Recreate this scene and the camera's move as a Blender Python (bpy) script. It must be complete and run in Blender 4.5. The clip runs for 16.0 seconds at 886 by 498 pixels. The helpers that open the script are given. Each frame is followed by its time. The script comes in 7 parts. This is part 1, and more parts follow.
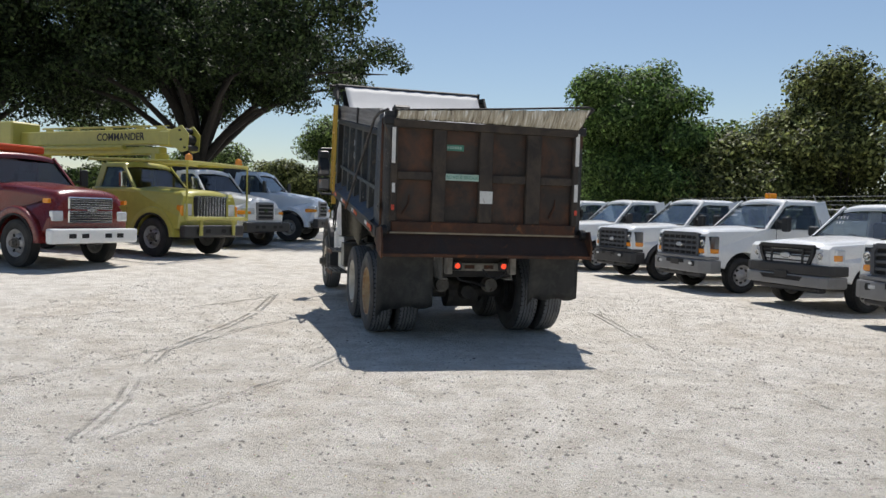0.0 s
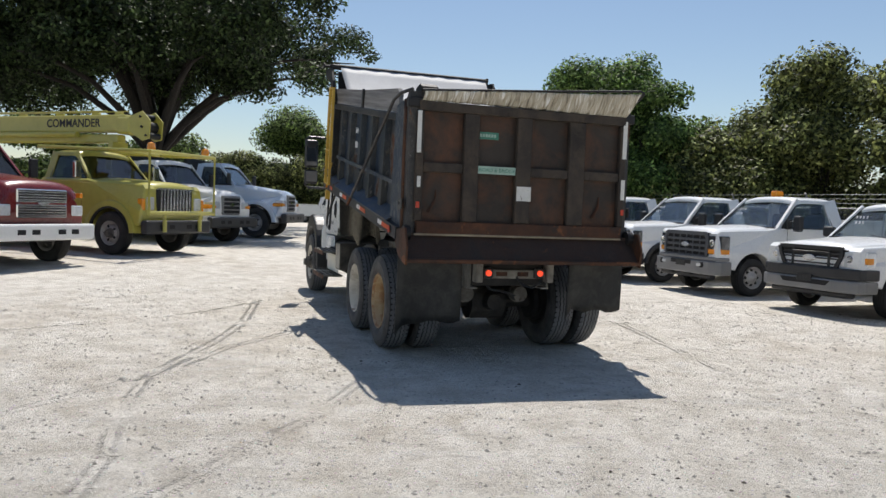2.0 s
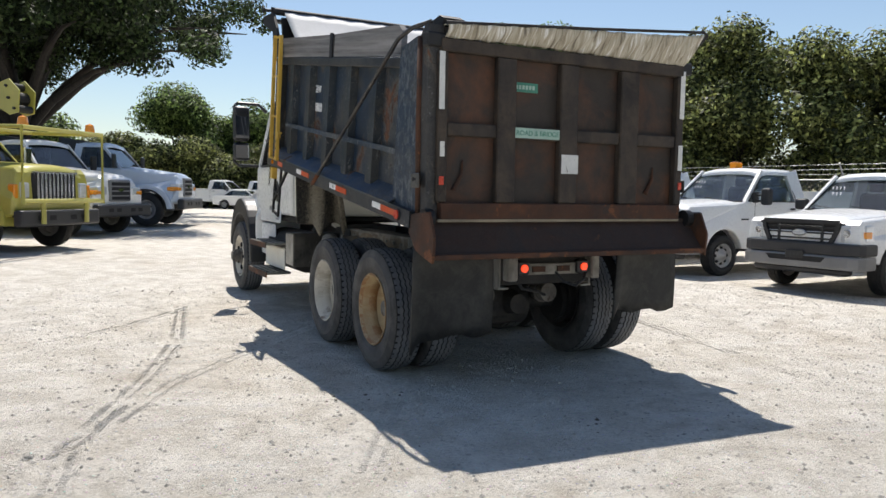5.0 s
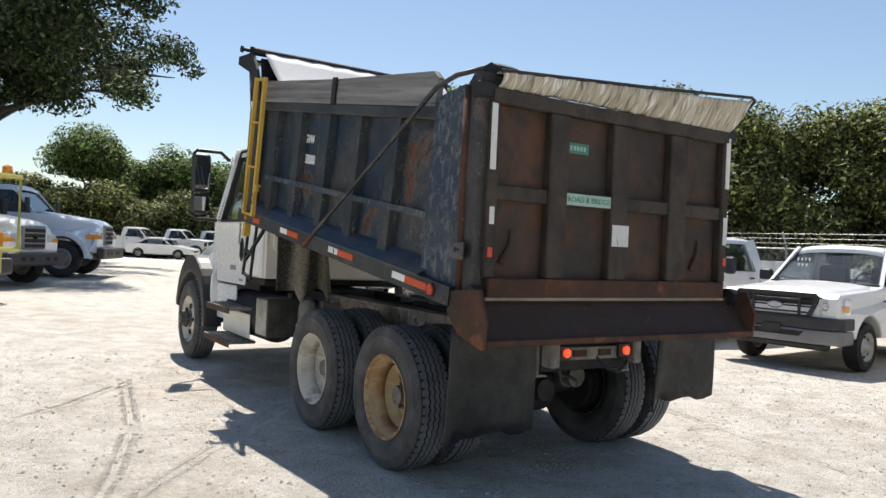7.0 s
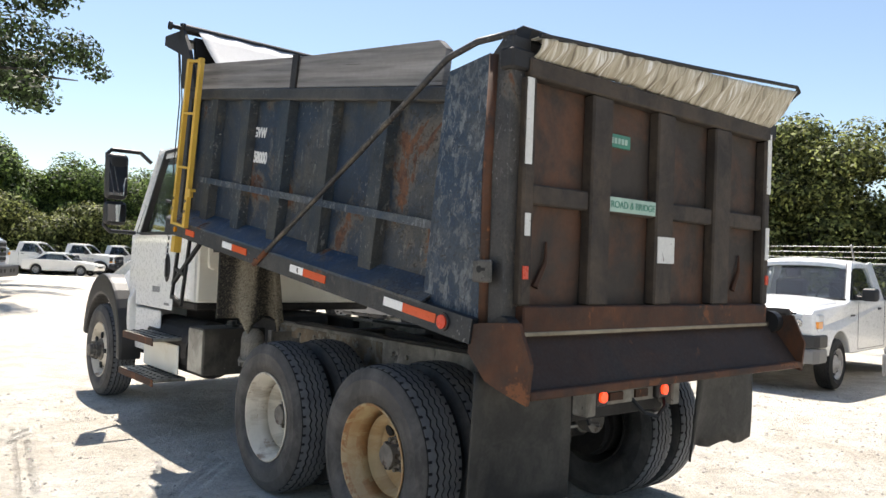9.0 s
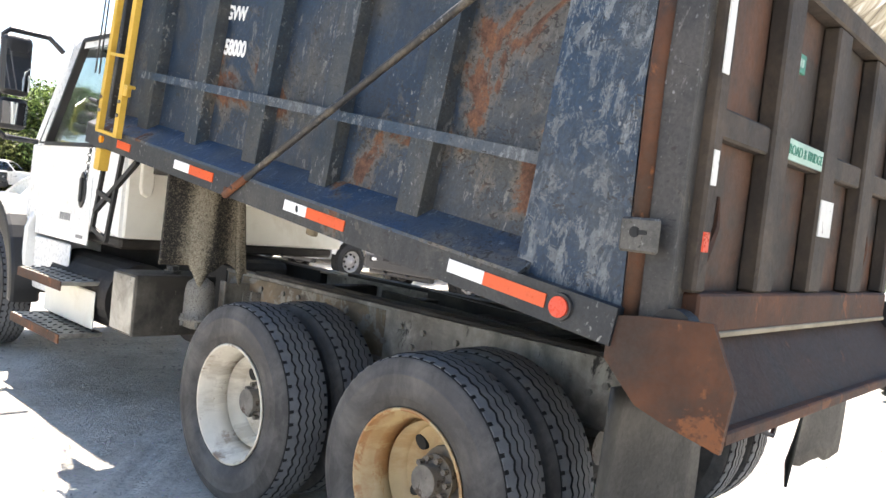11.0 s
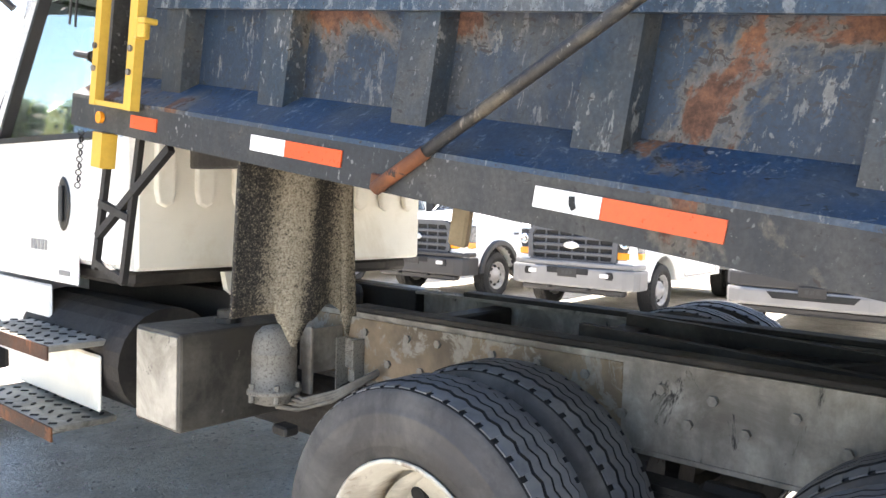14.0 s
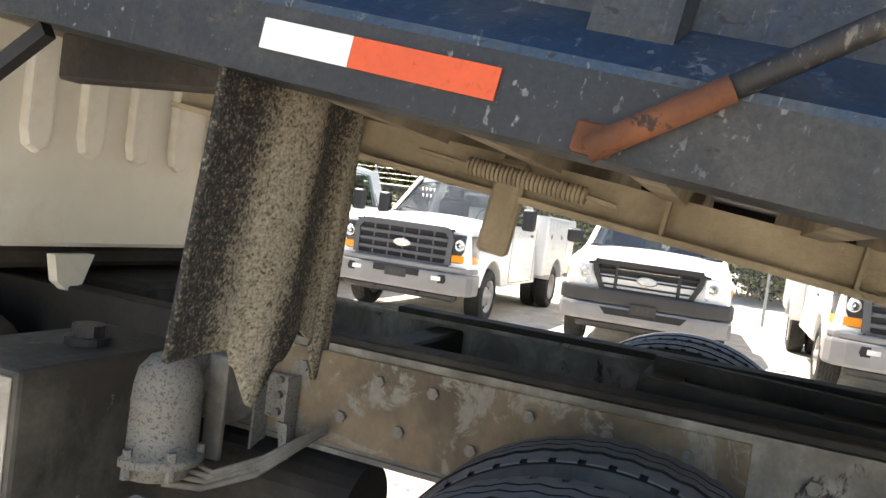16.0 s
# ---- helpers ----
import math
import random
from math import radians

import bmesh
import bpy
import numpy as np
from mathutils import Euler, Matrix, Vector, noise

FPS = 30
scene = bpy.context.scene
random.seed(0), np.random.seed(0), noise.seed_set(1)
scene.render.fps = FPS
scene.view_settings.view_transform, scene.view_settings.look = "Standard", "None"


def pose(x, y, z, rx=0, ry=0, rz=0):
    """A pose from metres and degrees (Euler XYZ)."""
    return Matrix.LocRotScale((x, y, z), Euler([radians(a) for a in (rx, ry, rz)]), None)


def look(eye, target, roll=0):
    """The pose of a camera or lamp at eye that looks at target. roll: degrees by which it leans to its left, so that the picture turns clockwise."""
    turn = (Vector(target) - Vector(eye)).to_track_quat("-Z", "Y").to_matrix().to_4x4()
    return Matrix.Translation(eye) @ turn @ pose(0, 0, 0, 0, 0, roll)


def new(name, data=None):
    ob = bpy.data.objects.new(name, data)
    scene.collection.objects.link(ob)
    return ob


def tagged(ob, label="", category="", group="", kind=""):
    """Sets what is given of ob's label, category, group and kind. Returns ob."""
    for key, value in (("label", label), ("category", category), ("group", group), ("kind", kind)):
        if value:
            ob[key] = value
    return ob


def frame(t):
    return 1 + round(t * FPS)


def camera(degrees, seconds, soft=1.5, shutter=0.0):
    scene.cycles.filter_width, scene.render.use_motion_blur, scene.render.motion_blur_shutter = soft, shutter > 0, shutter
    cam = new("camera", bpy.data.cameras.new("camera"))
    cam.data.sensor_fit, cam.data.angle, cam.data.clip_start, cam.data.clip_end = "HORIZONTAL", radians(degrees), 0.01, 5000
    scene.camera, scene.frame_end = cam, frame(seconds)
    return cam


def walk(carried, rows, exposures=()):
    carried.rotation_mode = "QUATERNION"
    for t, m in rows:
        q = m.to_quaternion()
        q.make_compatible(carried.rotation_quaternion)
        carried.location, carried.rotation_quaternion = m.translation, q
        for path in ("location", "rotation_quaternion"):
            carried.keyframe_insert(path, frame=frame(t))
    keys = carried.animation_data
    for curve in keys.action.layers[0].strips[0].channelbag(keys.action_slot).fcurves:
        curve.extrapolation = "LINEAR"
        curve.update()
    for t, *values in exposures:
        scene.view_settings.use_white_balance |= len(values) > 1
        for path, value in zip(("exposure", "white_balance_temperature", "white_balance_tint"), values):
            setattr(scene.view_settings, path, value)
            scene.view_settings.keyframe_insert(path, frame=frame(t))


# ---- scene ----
cam = camera(61.0, 16.0)
PATH = [
    (0, (0.155, 0.036, 1.493), (0.122, 2.033, 1.395), 1.8),
    (0.5, (-0.027, 0.329, 1.501), (0.055, 2.319, 1.318), 1.6),
    (1, (-0.255, 0.642, 1.513), (-0.079, 2.626, 1.332), 2.6),
    (1.5, (-0.391, 1.004, 1.506), (-0.259, 2.999, 1.468), 0.3),
    (2, (-0.628, 1.304, 1.508), (-0.54, 3.299, 1.399), 2.2),
    (2.5, (-0.799, 1.64, 1.48), (-0.691, 3.635, 1.371), 3.5),
    (3, (-0.922, 2.036, 1.493), (-0.808, 4.03, 1.405), 1.8),
    (3.5, (-1.165, 2.321, 1.481), (-0.958, 4.305, 1.332), 1.8),
    (4, (-1.347, 2.628, 1.465), (-1.041, 4.589, 1.223), 3.7),
    (4.2, (-1.391, 2.769, 1.449), (-1.073, 4.731, 1.236), 2.8),
    (6.3, (-2.01, 3.995, 1.512), (-1.529, 5.935, 1.432), 1.4),
    (6.5, (-2.091, 4.073, 1.532), (-1.585, 6.007, 1.502), 1.7),
    (7, (-2.198, 4.306, 1.543), (-1.598, 6.214, 1.54), 2.6),
    (7.5, (-2.188, 4.607, 1.566), (-1.564, 6.506, 1.597), -0.7),
    (8, (-2.205, 4.877, 1.581), (-1.493, 6.745, 1.623), -0.2),
    (8.5, (-2.316, 5.177, 1.599), (-1.498, 7.001, 1.668), 2.0),
    (9, (-2.313, 5.539, 1.553), (-1.506, 7.368, 1.594), 2.2),
    (9.5, (-2.333, 5.894, 1.566), (-1.562, 7.738, 1.503), 2.3),
    (9.7, (-2.381, 6.022, 1.533), (-1.576, 7.852, 1.478), 2.7),
    (11.8, (-2.399, 7.642, 1.522), (-1.249, 9.274, 1.393), 5.0),
    (12, (-2.36, 7.772, 1.532), (-1.215, 9.408, 1.405), 3.2),
    (12.5, (-2.36, 8.067, 1.513), (-1.187, 9.683, 1.4), 3.7),
    (13, (-2.44, 8.389, 1.517), (-1.164, 9.925, 1.415), 5.0),
    (13.5, (-2.394, 8.724, 1.482), (-1.187, 10.315, 1.377), 2.6),
    (14, (-2.371, 9.017, 1.47), (-1.241, 10.663, 1.353), 1.7),
    (14.5, (-2.409, 9.326, 1.455), (-1.176, 10.898, 1.359), 5.7),
    (15, (-2.314, 9.641, 1.425), (-1.026, 11.169, 1.346), 5.3),
    (15.5, (-2.262, 9.947, 1.401), (-0.875, 11.382, 1.278), 5.9),
    (16, (-2.297, 10.244, 1.401), (-0.723, 11.474, 1.307), 7.6),
]
walk(cam, [(t, look(eye, target, roll)) for t, eye, target, roll in PATH],
     exposures=[(0, -0.20, 6500, 11), (2.0, -0.12, 6550, 11), (4.2, 0.12, 6600, 11), (6.5, 0.18, 6700, 11), (7.5, 0.38, 6750, 11), (9.7, 0.95, 6950, 12), (11.8, 2.28, 6950, 14), (13.2, 2.56, 6850, 14), (14.7, 1.84, 7250, 14), (16, 1.70, 7450, 13)])

# ---- world, sun ----
G = -0.04
world = bpy.data.worlds.new("world")
scene.world = world
world.use_nodes = True
wn = world.node_tree.nodes
sky = wn.new("ShaderNodeTexSky")
sky.sky_type = "NISHITA"
sky.sun_disc = False
SUN_EL, SUN_AZ = radians(62), radians(5)      # azimuth from +y towards +x
sky.sun_elevation, sky.sun_rotation = SUN_EL, SUN_AZ
sky.air_density, sky.dust_density, sky.ozone_density = 1.1, 0.35, 2.0
wn["Background"].inputs["Strength"].default_value = 0.108
world.node_tree.links.new(sky.outputs[0], wn["Background"].inputs["Color"])
sun = new("sun", bpy.data.lights.new("sun", "SUN"))
sun.data.energy, sun.data.angle, sun.data.color = 5.3, radians(0.53), (1.0, 0.96, 0.9)
sun.matrix_world = look((math.sin(SUN_AZ) * math.cos(SUN_EL) * 50, math.cos(SUN_AZ) * math.cos(SUN_EL) * 50, math.sin(SUN_EL) * 50), (0, 0, 0))


# ---- materials ----
def nodes(name):
    m = bpy.data.materials.new(name)
    m.use_nodes = True
    nt = m.node_tree
    return m, nt, nt.nodes["Principled BSDF"]


def noise_tex(nt, scale, detail=5.0, rough=0.6, coords="Object", stretch=(1, 1, 1), distort=0.0):
    tc = nt.nodes.new("ShaderNodeTexCoord")
    mp = nt.nodes.new("ShaderNodeMapping")
    mp.inputs["Scale"].default_value = stretch
    n = nt.nodes.new("ShaderNodeTexNoise")
    n.inputs["Scale"].default_value, n.inputs["Detail"].default_value = scale, detail
    n.inputs["Roughness"].default_value, n.inputs["Distortion"].default_value = rough, distort
    nt.links.new(tc.outputs[coords], mp.inputs[0])
    nt.links.new(mp.outputs[0], n.inputs["Vector"])
    return n.outputs["Fac"]


def ramp(nt, fac, stops):
    r = nt.nodes.new("ShaderNodeValToRGB")
    e = r.color_ramp.elements
    while len(e) < len(stops):
        e.new(0.5)
    for el, (p, c) in zip(e, stops):
        el.position = p
        el.color = (*c, 1) if len(c) == 3 else c
    nt.links.new(fac, r.inputs[0])
    return r.outputs[0]


def grey(v):
    return (v, v, v)


def mix(nt, fac, a, b, mode="MIX"):
    m = nt.nodes.new("ShaderNodeMix")
    m.data_type, m.blend_type = "RGBA", mode
    for sock, v in ((m.inputs[0], fac), (m.inputs[6], a), (m.inputs[7], b)):
        if isinstance(v, (int, float)):
            sock.default_value = v
        elif isinstance(v, tuple):
            sock.default_value = (*v, 1)
        else:
            nt.links.new(v, sock)
    return m.outputs[2]


def bump(nt, bsdf, height, strength=0.3, dist=0.01):
    b = nt.nodes.new("ShaderNodeBump")
    b.inputs["Strength"].default_value, b.inputs["Distance"].default_value = strength, dist
    nt.links.new(height, b.inputs["Height"])
    nt.links.new(b.outputs[0], bsdf.inputs["Normal"])


def surface(name, col, rough=0.6, metal=0.0, vary=0.15, scale=3.0, fine=40.0, spots=None, spot_at=0.6, spot_scale=4.0,
            bumps=0.15, streak=(1, 1, 1), coat=0.0, dirt=None, dirt_at=0.55, dirt_scale=2.0, grain=0.35):
    """A surface with mottling at two scales, patches of a second colour and a film of dirt."""
    m, nt, b = nodes(name)
    big = noise_tex(nt, scale, 4, 0.6, stretch=streak)
    small = noise_tex(nt, fine, 6, 0.7)
    lo, hi = tuple(c * (1 - vary) for c in col), tuple(min(1, c * (1 + vary)) for c in col)
    c = ramp(nt, big, [(0.3, lo), (0.7, hi)])
    c = mix(nt, grain, c, ramp(nt, small, [(0.3, grey(0.55)), (0.7, grey(1.0))]), "MULTIPLY")
    r = rough
    if dirt:
        d = ramp(nt, noise_tex(nt, dirt_scale, 8, 0.7, distort=0.4), [(dirt_at - 0.12, grey(0)), (dirt_at + 0.12, grey(1))])
        c = mix(nt, d, c, dirt)
    if spots:
        s = ramp(nt, noise_tex(nt, spot_scale, 10, 0.72, stretch=streak, distort=0.6), [(spot_at, grey(0)), (spot_at + 0.05, grey(1))])
        tone = mix(nt, small, tuple(v * 0.55 for v in spots), tuple(min(1, v * 1.35) for v in spots))
        c = mix(nt, s, c, tone)
    nt.links.new(c, b.inputs["Base Color"])
    rr = ramp(nt, small, [(0.3, grey(max(0.03, rough - 0.1))), (0.75, grey(min(1, rough + 0.12)))])
    nt.links.new(rr, b.inputs["Roughness"])
    b.inputs["Metallic"].default_value = metal
    b.inputs["Coat Weight"].default_value = coat
    b.inputs["Coat Roughness"].default_value = 0.06
    if bumps:
        bump(nt, b, small, bumps, 0.004)
    return m


def glass(name, tint=(0.62, 0.68, 0.69)):
    m, nt, b = nodes(name)
    b.inputs["Base Color"].default_value = (*tint, 1)
    b.inputs["Transmission Weight"].default_value = 1.0
    b.inputs["Roughness"].default_value = 0.02
    b.inputs["IOR"].default_value = 1.5
    return m


def glow(name, col, power):
    m, nt, b = nodes(name)
    b.inputs["Base Color"].default_value = (*col, 1)
    b.inputs["Emission Color"].default_value = (*col, 1)
    b.inputs["Emission Strength"].default_value = power
    b.inputs["Roughness"].default_value = 0.25
    return m


# ---- building helpers ----
def thing(name, m, label, category, group="", kind=""):
    ob = new(name)
    ob.matrix_world = m
    ob.empty_display_size = 0.2
    return tagged(ob, label, category, group, kind)


def part(name, bm, material, parent=None, label="", smooth=False, at=None):
    me = bpy.data.meshes.new(name)
    bm.normal_update()
    bm.to_mesh(me)
    bm.free()
    if smooth:
        for p in me.polygons:
            p.use_smooth = True
    if isinstance(material, (list, tuple)):
        for mm in material:
            me.materials.append(mm)
    else:
        me.materials.append(material)
    ob = new(name, me)
    if parent is not None:
        ob.parent = parent
    if at is not None:
        ob.matrix_basis = at
    return tagged(ob, label) if label else ob


def again(name, ob, parent, at=None, label=""):
    """Another part on the same mesh."""
    o = new(name, ob.data)
    o.parent = parent
    if at is not None:
        o.matrix_basis = at
    return tagged(o, label) if label else o


def box(bm, x0, x1, y0, y1, z0, z1, bevel=0.0, m=None, seg=1):
    r = bmesh.ops.create_cube(bm, size=1)
    vs = r["verts"]
    for v in vs:
        v.co = Vector(((x0 + x1) / 2 + v.co.x * (x1 - x0), (y0 + y1) / 2 + v.co.y * (y1 - y0), (z0 + z1) / 2 + v.co.z * (z1 - z0)))
        if m is not None:
            v.co = m @ v.co
    if bevel:
        es = list({e for v in vs for e in v.link_edges})
        bmesh.ops.bevel(bm, geom=es, offset=bevel, segments=seg, affect="EDGES", profile=0.5, clamp_overlap=True)
    return bm


def B(x0, x1, y0, y1, z0, z1, bevel=0.0, m=None, seg=1):
    return box(bmesh.new(), x0, x1, y0, y1, z0, z1, bevel, m, seg)


def rod(bm, p, q, r, seg=10, r2=None):
    p, q = Vector(p), Vector(q)
    d = q - p
    mt = Matrix.Translation((p + q) / 2) @ d.to_track_quat("Z", "Y").to_matrix().to_4x4()
    bmesh.ops.create_cone(bm, cap_ends=True, segments=seg, radius1=r, radius2=r if r2 is None else r2, depth=d.length, matrix=mt)
    return bm


def bar(bm, p, q, w, h, up=(0, 0, 1)):
    """A square bar from p to q, w wide and h high."""
    p, q = Vector(p), Vector(q)
    y = (q - p).normalized()
    x = y.cross(Vector(up)).normalized()
    z = x.cross(y)
    m = Matrix((x, y, z)).transposed().to_4x4()
    m.translation = (p + q) / 2
    n = (q - p).length
    return box(bm, -w / 2, w / 2, -n / 2, n / 2, -h / 2, h / 2, 0, m)


def tube(bm, pts, r, seg=8):
    """A round hose through the points."""
    pts = [Vector(p) for p in pts]
    rings = []
    for i, p in enumerate(pts):
        d = (pts[min(i + 1, len(pts) - 1)] - pts[max(i - 1, 0)]).normalized()
        q = d.to_track_quat("Z", "Y").to_matrix()
        rr = r[i] if isinstance(r, (list, tuple)) else r
        rings.append([bm.verts.new(p + q @ Vector((math.cos(a) * rr, math.sin(a) * rr, 0))) for a in [2 * math.pi * k / seg for k in range(seg)]])
    for a, b in zip(rings, rings[1:]):
        for k in range(seg):
            bm.faces.new((a[k], a[(k + 1) % seg], b[(k + 1) % seg], b[k]))
    bm.faces.new(rings[0][::-1])
    bm.faces.new(rings[-1])
    return bm


def prism(bm, pts, axis, a, b, bevel=0.0, seg=2):
    """A closed outline, drawn in the two other axes, drawn out along the axis from a to b."""
    def at(u, v, w):
        return {"x": (w, u, v), "y": (u, w, v), "z": (u, v, w)}[axis]
    lo = [bm.verts.new(at(u, v, a)) for u, v in pts]
    hi = [bm.verts.new(at(u, v, b)) for u, v in pts]
    n = len(pts)
    fs = [bm.faces.new(lo), bm.faces.new(hi)]
    caps = {e for f in fs for e in f.edges}
    for i in range(n):
        fs.append(bm.faces.new((lo[i], lo[(i + 1) % n], hi[(i + 1) % n], hi[i])))
    bmesh.ops.recalc_face_normals(bm, faces=fs)
    if bevel:
        bmesh.ops.bevel(bm, geom=list(caps), offset=bevel, segments=seg, affect="EDGES", profile=0.6, clamp_overlap=True)
    return bm


def lathe(bm, prof, seg=32, axis="x", centre=(0, 0, 0), caps=False):
    """Turns a profile of (along, radius) round the axis."""
    rings = []
    for s, r in prof:
        ring = []
        for k in range(seg):
            a = 2 * math.pi * k / seg
            p = (s, r * math.cos(a), r * math.sin(a)) if axis == "x" else (r * math.cos(a), r * math.sin(a), s) if axis == "z" else (r * math.cos(a), s, r * math.sin(a))
            ring.append(bm.verts.new(Vector(p) + Vector(centre)))
        rings.append(ring)
    fs = []
    for a, b in zip(rings, rings[1:]):
        for k in range(seg):
            fs.append(bm.faces.new((a[k], a[(k + 1) % seg], b[(k + 1) % seg], b[k])))
    for ring, (s, r) in ((rings[0], prof[0]), (rings[-1], prof[-1])):
        if caps and r > 0.004:
            fs.append(bm.faces.new(ring))
    bmesh.ops.recalc_face_normals(bm, faces=fs)
    return bm


def quad(bm, pts, thick=0.006):
    """A thin flat plate through the corner points, thickened both ways."""
    v = [Vector(p) for p in pts]
    n = (v[1] - v[0]).cross(v[2] - v[0]).normalized() * thick / 2
    a = [bm.verts.new(p + n) for p in v]
    b = [bm.verts.new(p - n) for p in v]
    k = len(v)
    fs = [bm.faces.new(a), bm.faces.new(b[::-1])]
    for i in range(k):
        fs.append(bm.faces.new((a[i], b[i], b[(i + 1) % k], a[(i + 1) % k])))
    bmesh.ops.recalc_face_normals(bm, faces=fs)
    return bm


def words(name, text, size, m, material, parent, label="", depth=0.002, align="CENTER", stretch=1.0, bold=0.0):
    """Lettering in the built-in font, as a mesh part."""
    cu = bpy.data.curves.new(name, "FONT")
    cu.body, cu.size, cu.extrude, cu.align_x, cu.align_y = text, size, depth, align, "CENTER"
    cu.offset = size * bold
    tmp = bpy.data.objects.new(name, cu)
    scene.collection.objects.link(tmp)
    me = bpy.data.meshes.new_from_object(tmp.evaluated_get(bpy.context.evaluated_depsgraph_get()))
    bpy.data.objects.remove(tmp)
    me.materials.clear()
    me.materials.append(material)
    ob = new(name, me)
    ob.parent = parent
    ob.matrix_basis = m @ Matrix.Diagonal((stretch, 1, 1, 1))
    return tagged(ob, label) if label else ob


RUST = (0.16, 0.06, 0.025)


def worn_paint(name, paint, fade, fade_at=0.5, streak_at=0.57, rust_at=0.62, band=0.0, rough=0.55, chips=0.62):
    """Faded, scuffed paint with rust patches in tan halos, pale scratches and dark chips. band: more rust at half height."""
    m, nt, b = nodes(name)
    tc = nt.nodes.new("ShaderNodeTexCoord")
    oi = nt.nodes.new("ShaderNodeObjectInfo")
    sh = nt.nodes.new("ShaderNodeVectorMath")
    sh.operation = "MULTIPLY_ADD"
    nt.links.new(oi.outputs["Random"], sh.inputs[0])
    sh.inputs[1].default_value = (9, 13, 7)
    nt.links.new(tc.outputs["Object"], sh.inputs[2])

    def nz(scale, detail, ro, stretch=(1, 1, 1), distort=0.0):
        mp = nt.nodes.new("ShaderNodeMapping")
        mp.inputs["Scale"].default_value = stretch
        n = nt.nodes.new("ShaderNodeTexNoise")
        n.inputs["Scale"].default_value, n.inputs["Detail"].default_value = scale, detail
        n.inputs["Roughness"].default_value, n.inputs["Distortion"].default_value = ro, distort
        nt.links.new(sh.outputs[0], mp.inputs[0])
        nt.links.new(mp.outputs[0], n.inputs["Vector"])
        return n.outputs["Fac"]

    def calc(op, a, c):
        n = nt.nodes.new("ShaderNodeMath")
        n.operation = op
        for s, v in ((n.inputs[0], a), (n.inputs[1], c)):
            if isinstance(v, (int, float)):
                s.default_value = v
            else:
                nt.links.new(v, s)
        return n.outputs[0]

    small = nz(75, 6, 0.7)
    c = mix(nt, ramp(nt, nz(1.5, 10, 0.7, (1, 1, 0.8), 0.4), [(fade_at - 0.07, grey(0)), (fade_at + 0.09, grey(1))]), paint, fade)
    c = mix(nt, ramp(nt, nz(5, 9, 0.7), [(0.5, grey(0)), (0.62, grey(0.55))]), c, tuple(v * 0.55 for v in paint))
    st = ramp(nt, nz(17, 8, 0.7, (1, 1.7, 0.5), 0.3), [(streak_at, grey(0)), (streak_at + 0.04, grey(0.7))])
    st = mix(nt, 1.0, st, ramp(nt, nz(3.0, 6, 0.6, (1, 1, 0.7)), [(0.42, grey(0.1)), (0.58, grey(1))]), "MULTIPLY")
    sc = ramp(nt, nz(16, 10, 0.8, (1, 1, 0.8), 0.5), [(streak_at + 0.02, grey(0)), (streak_at + 0.035, grey(0.75))])
    c = mix(nt, sc, c, tuple(min(1, v * 1.8 + 0.03) for v in fade))
    c = mix(nt, st, c, tuple(min(1, v * 2.6 + 0.06) for v in fade))
    dots = ramp(nt, nz(48, 3, 0.5, (1, 1.3, 0.8)), [(0.635, grey(0)), (0.675, grey(0.8))])
    where = ramp(nt, nz(3.5, 5, 0.6), [(0.48, grey(0.0)), (0.6, grey(1))])
    c = mix(nt, mix(nt, 1.0, dots, where, "MULTIPLY"), c, (0.24, 0.24, 0.23))
    rn = nz(1.7, 12, 0.64, (1, 1, 0.9), 0.5)
    if band:
        sep = nt.nodes.new("ShaderNodeSeparateXYZ")
        nt.links.new(tc.outputs["Object"], sep.inputs[0])
        near = calc("MAXIMUM", calc("SUBTRACT", 1.0, calc("MULTIPLY", calc("ABSOLUTE", calc("SUBTRACT", sep.outputs[2], 0.42), 0), 3.0)), 0.0)
        rn = calc("ADD", rn, calc("MULTIPLY", near, band))
    c = mix(nt, ramp(nt, rn, [(rust_at - 0.045, grey(0)), (rust_at - 0.010, grey(0.6))]), c, (0.125, 0.106, 0.078))
    ch = ramp(nt, nz(38, 5, 0.6, (1, 0.8, 1.1), 1.4), [(chips, grey(0)), (chips + 0.03, grey(1))])
    nearrust = ramp(nt, rn, [(rust_at - 0.11, grey(0.12)), (rust_at - 0.05, grey(1))])
    c = mix(nt, mix(nt, 1.0, ch, nearrust, "MULTIPLY"), c, (0.022, 0.015, 0.011))
    c = mix(nt, ramp(nt, nz(52, 3, 0.5, (1, 0.6, 1.2), 0.8), [(0.665, grey(0)), (0.685, grey(0.9))]), c, (0.015, 0.013, 0.012))
    rp = ramp(nt, rn, [(rust_at, grey(0)), (rust_at + 0.02, grey(1))])
    c = mix(nt, rp, c, ramp(nt, nz(11, 9, 0.75), [(0.36, (0.045, 0.021, 0.013)), (0.50, (0.115, 0.055, 0.034)), (0.66, (0.20, 0.088, 0.040))]))
    c = mix(nt, 0.6, c, ramp(nt, small, [(0.34, grey(0.35)), (0.62, grey(1.1))]), "MULTIPLY")
    c = mix(nt, ramp(nt, nz(120, 4, 0.6), [(0.66, grey(0)), (0.72, grey(0.5))]), c, (0.17, 0.165, 0.15))
    nt.links.new(c, b.inputs["Base Color"])
    nt.links.new(mix(nt, rp, grey(rough), grey(0.9)), b.inputs["Roughness"])
    bump(nt, b, mix(nt, 0.5, small, rn), 0.35, 0.006)
    return m


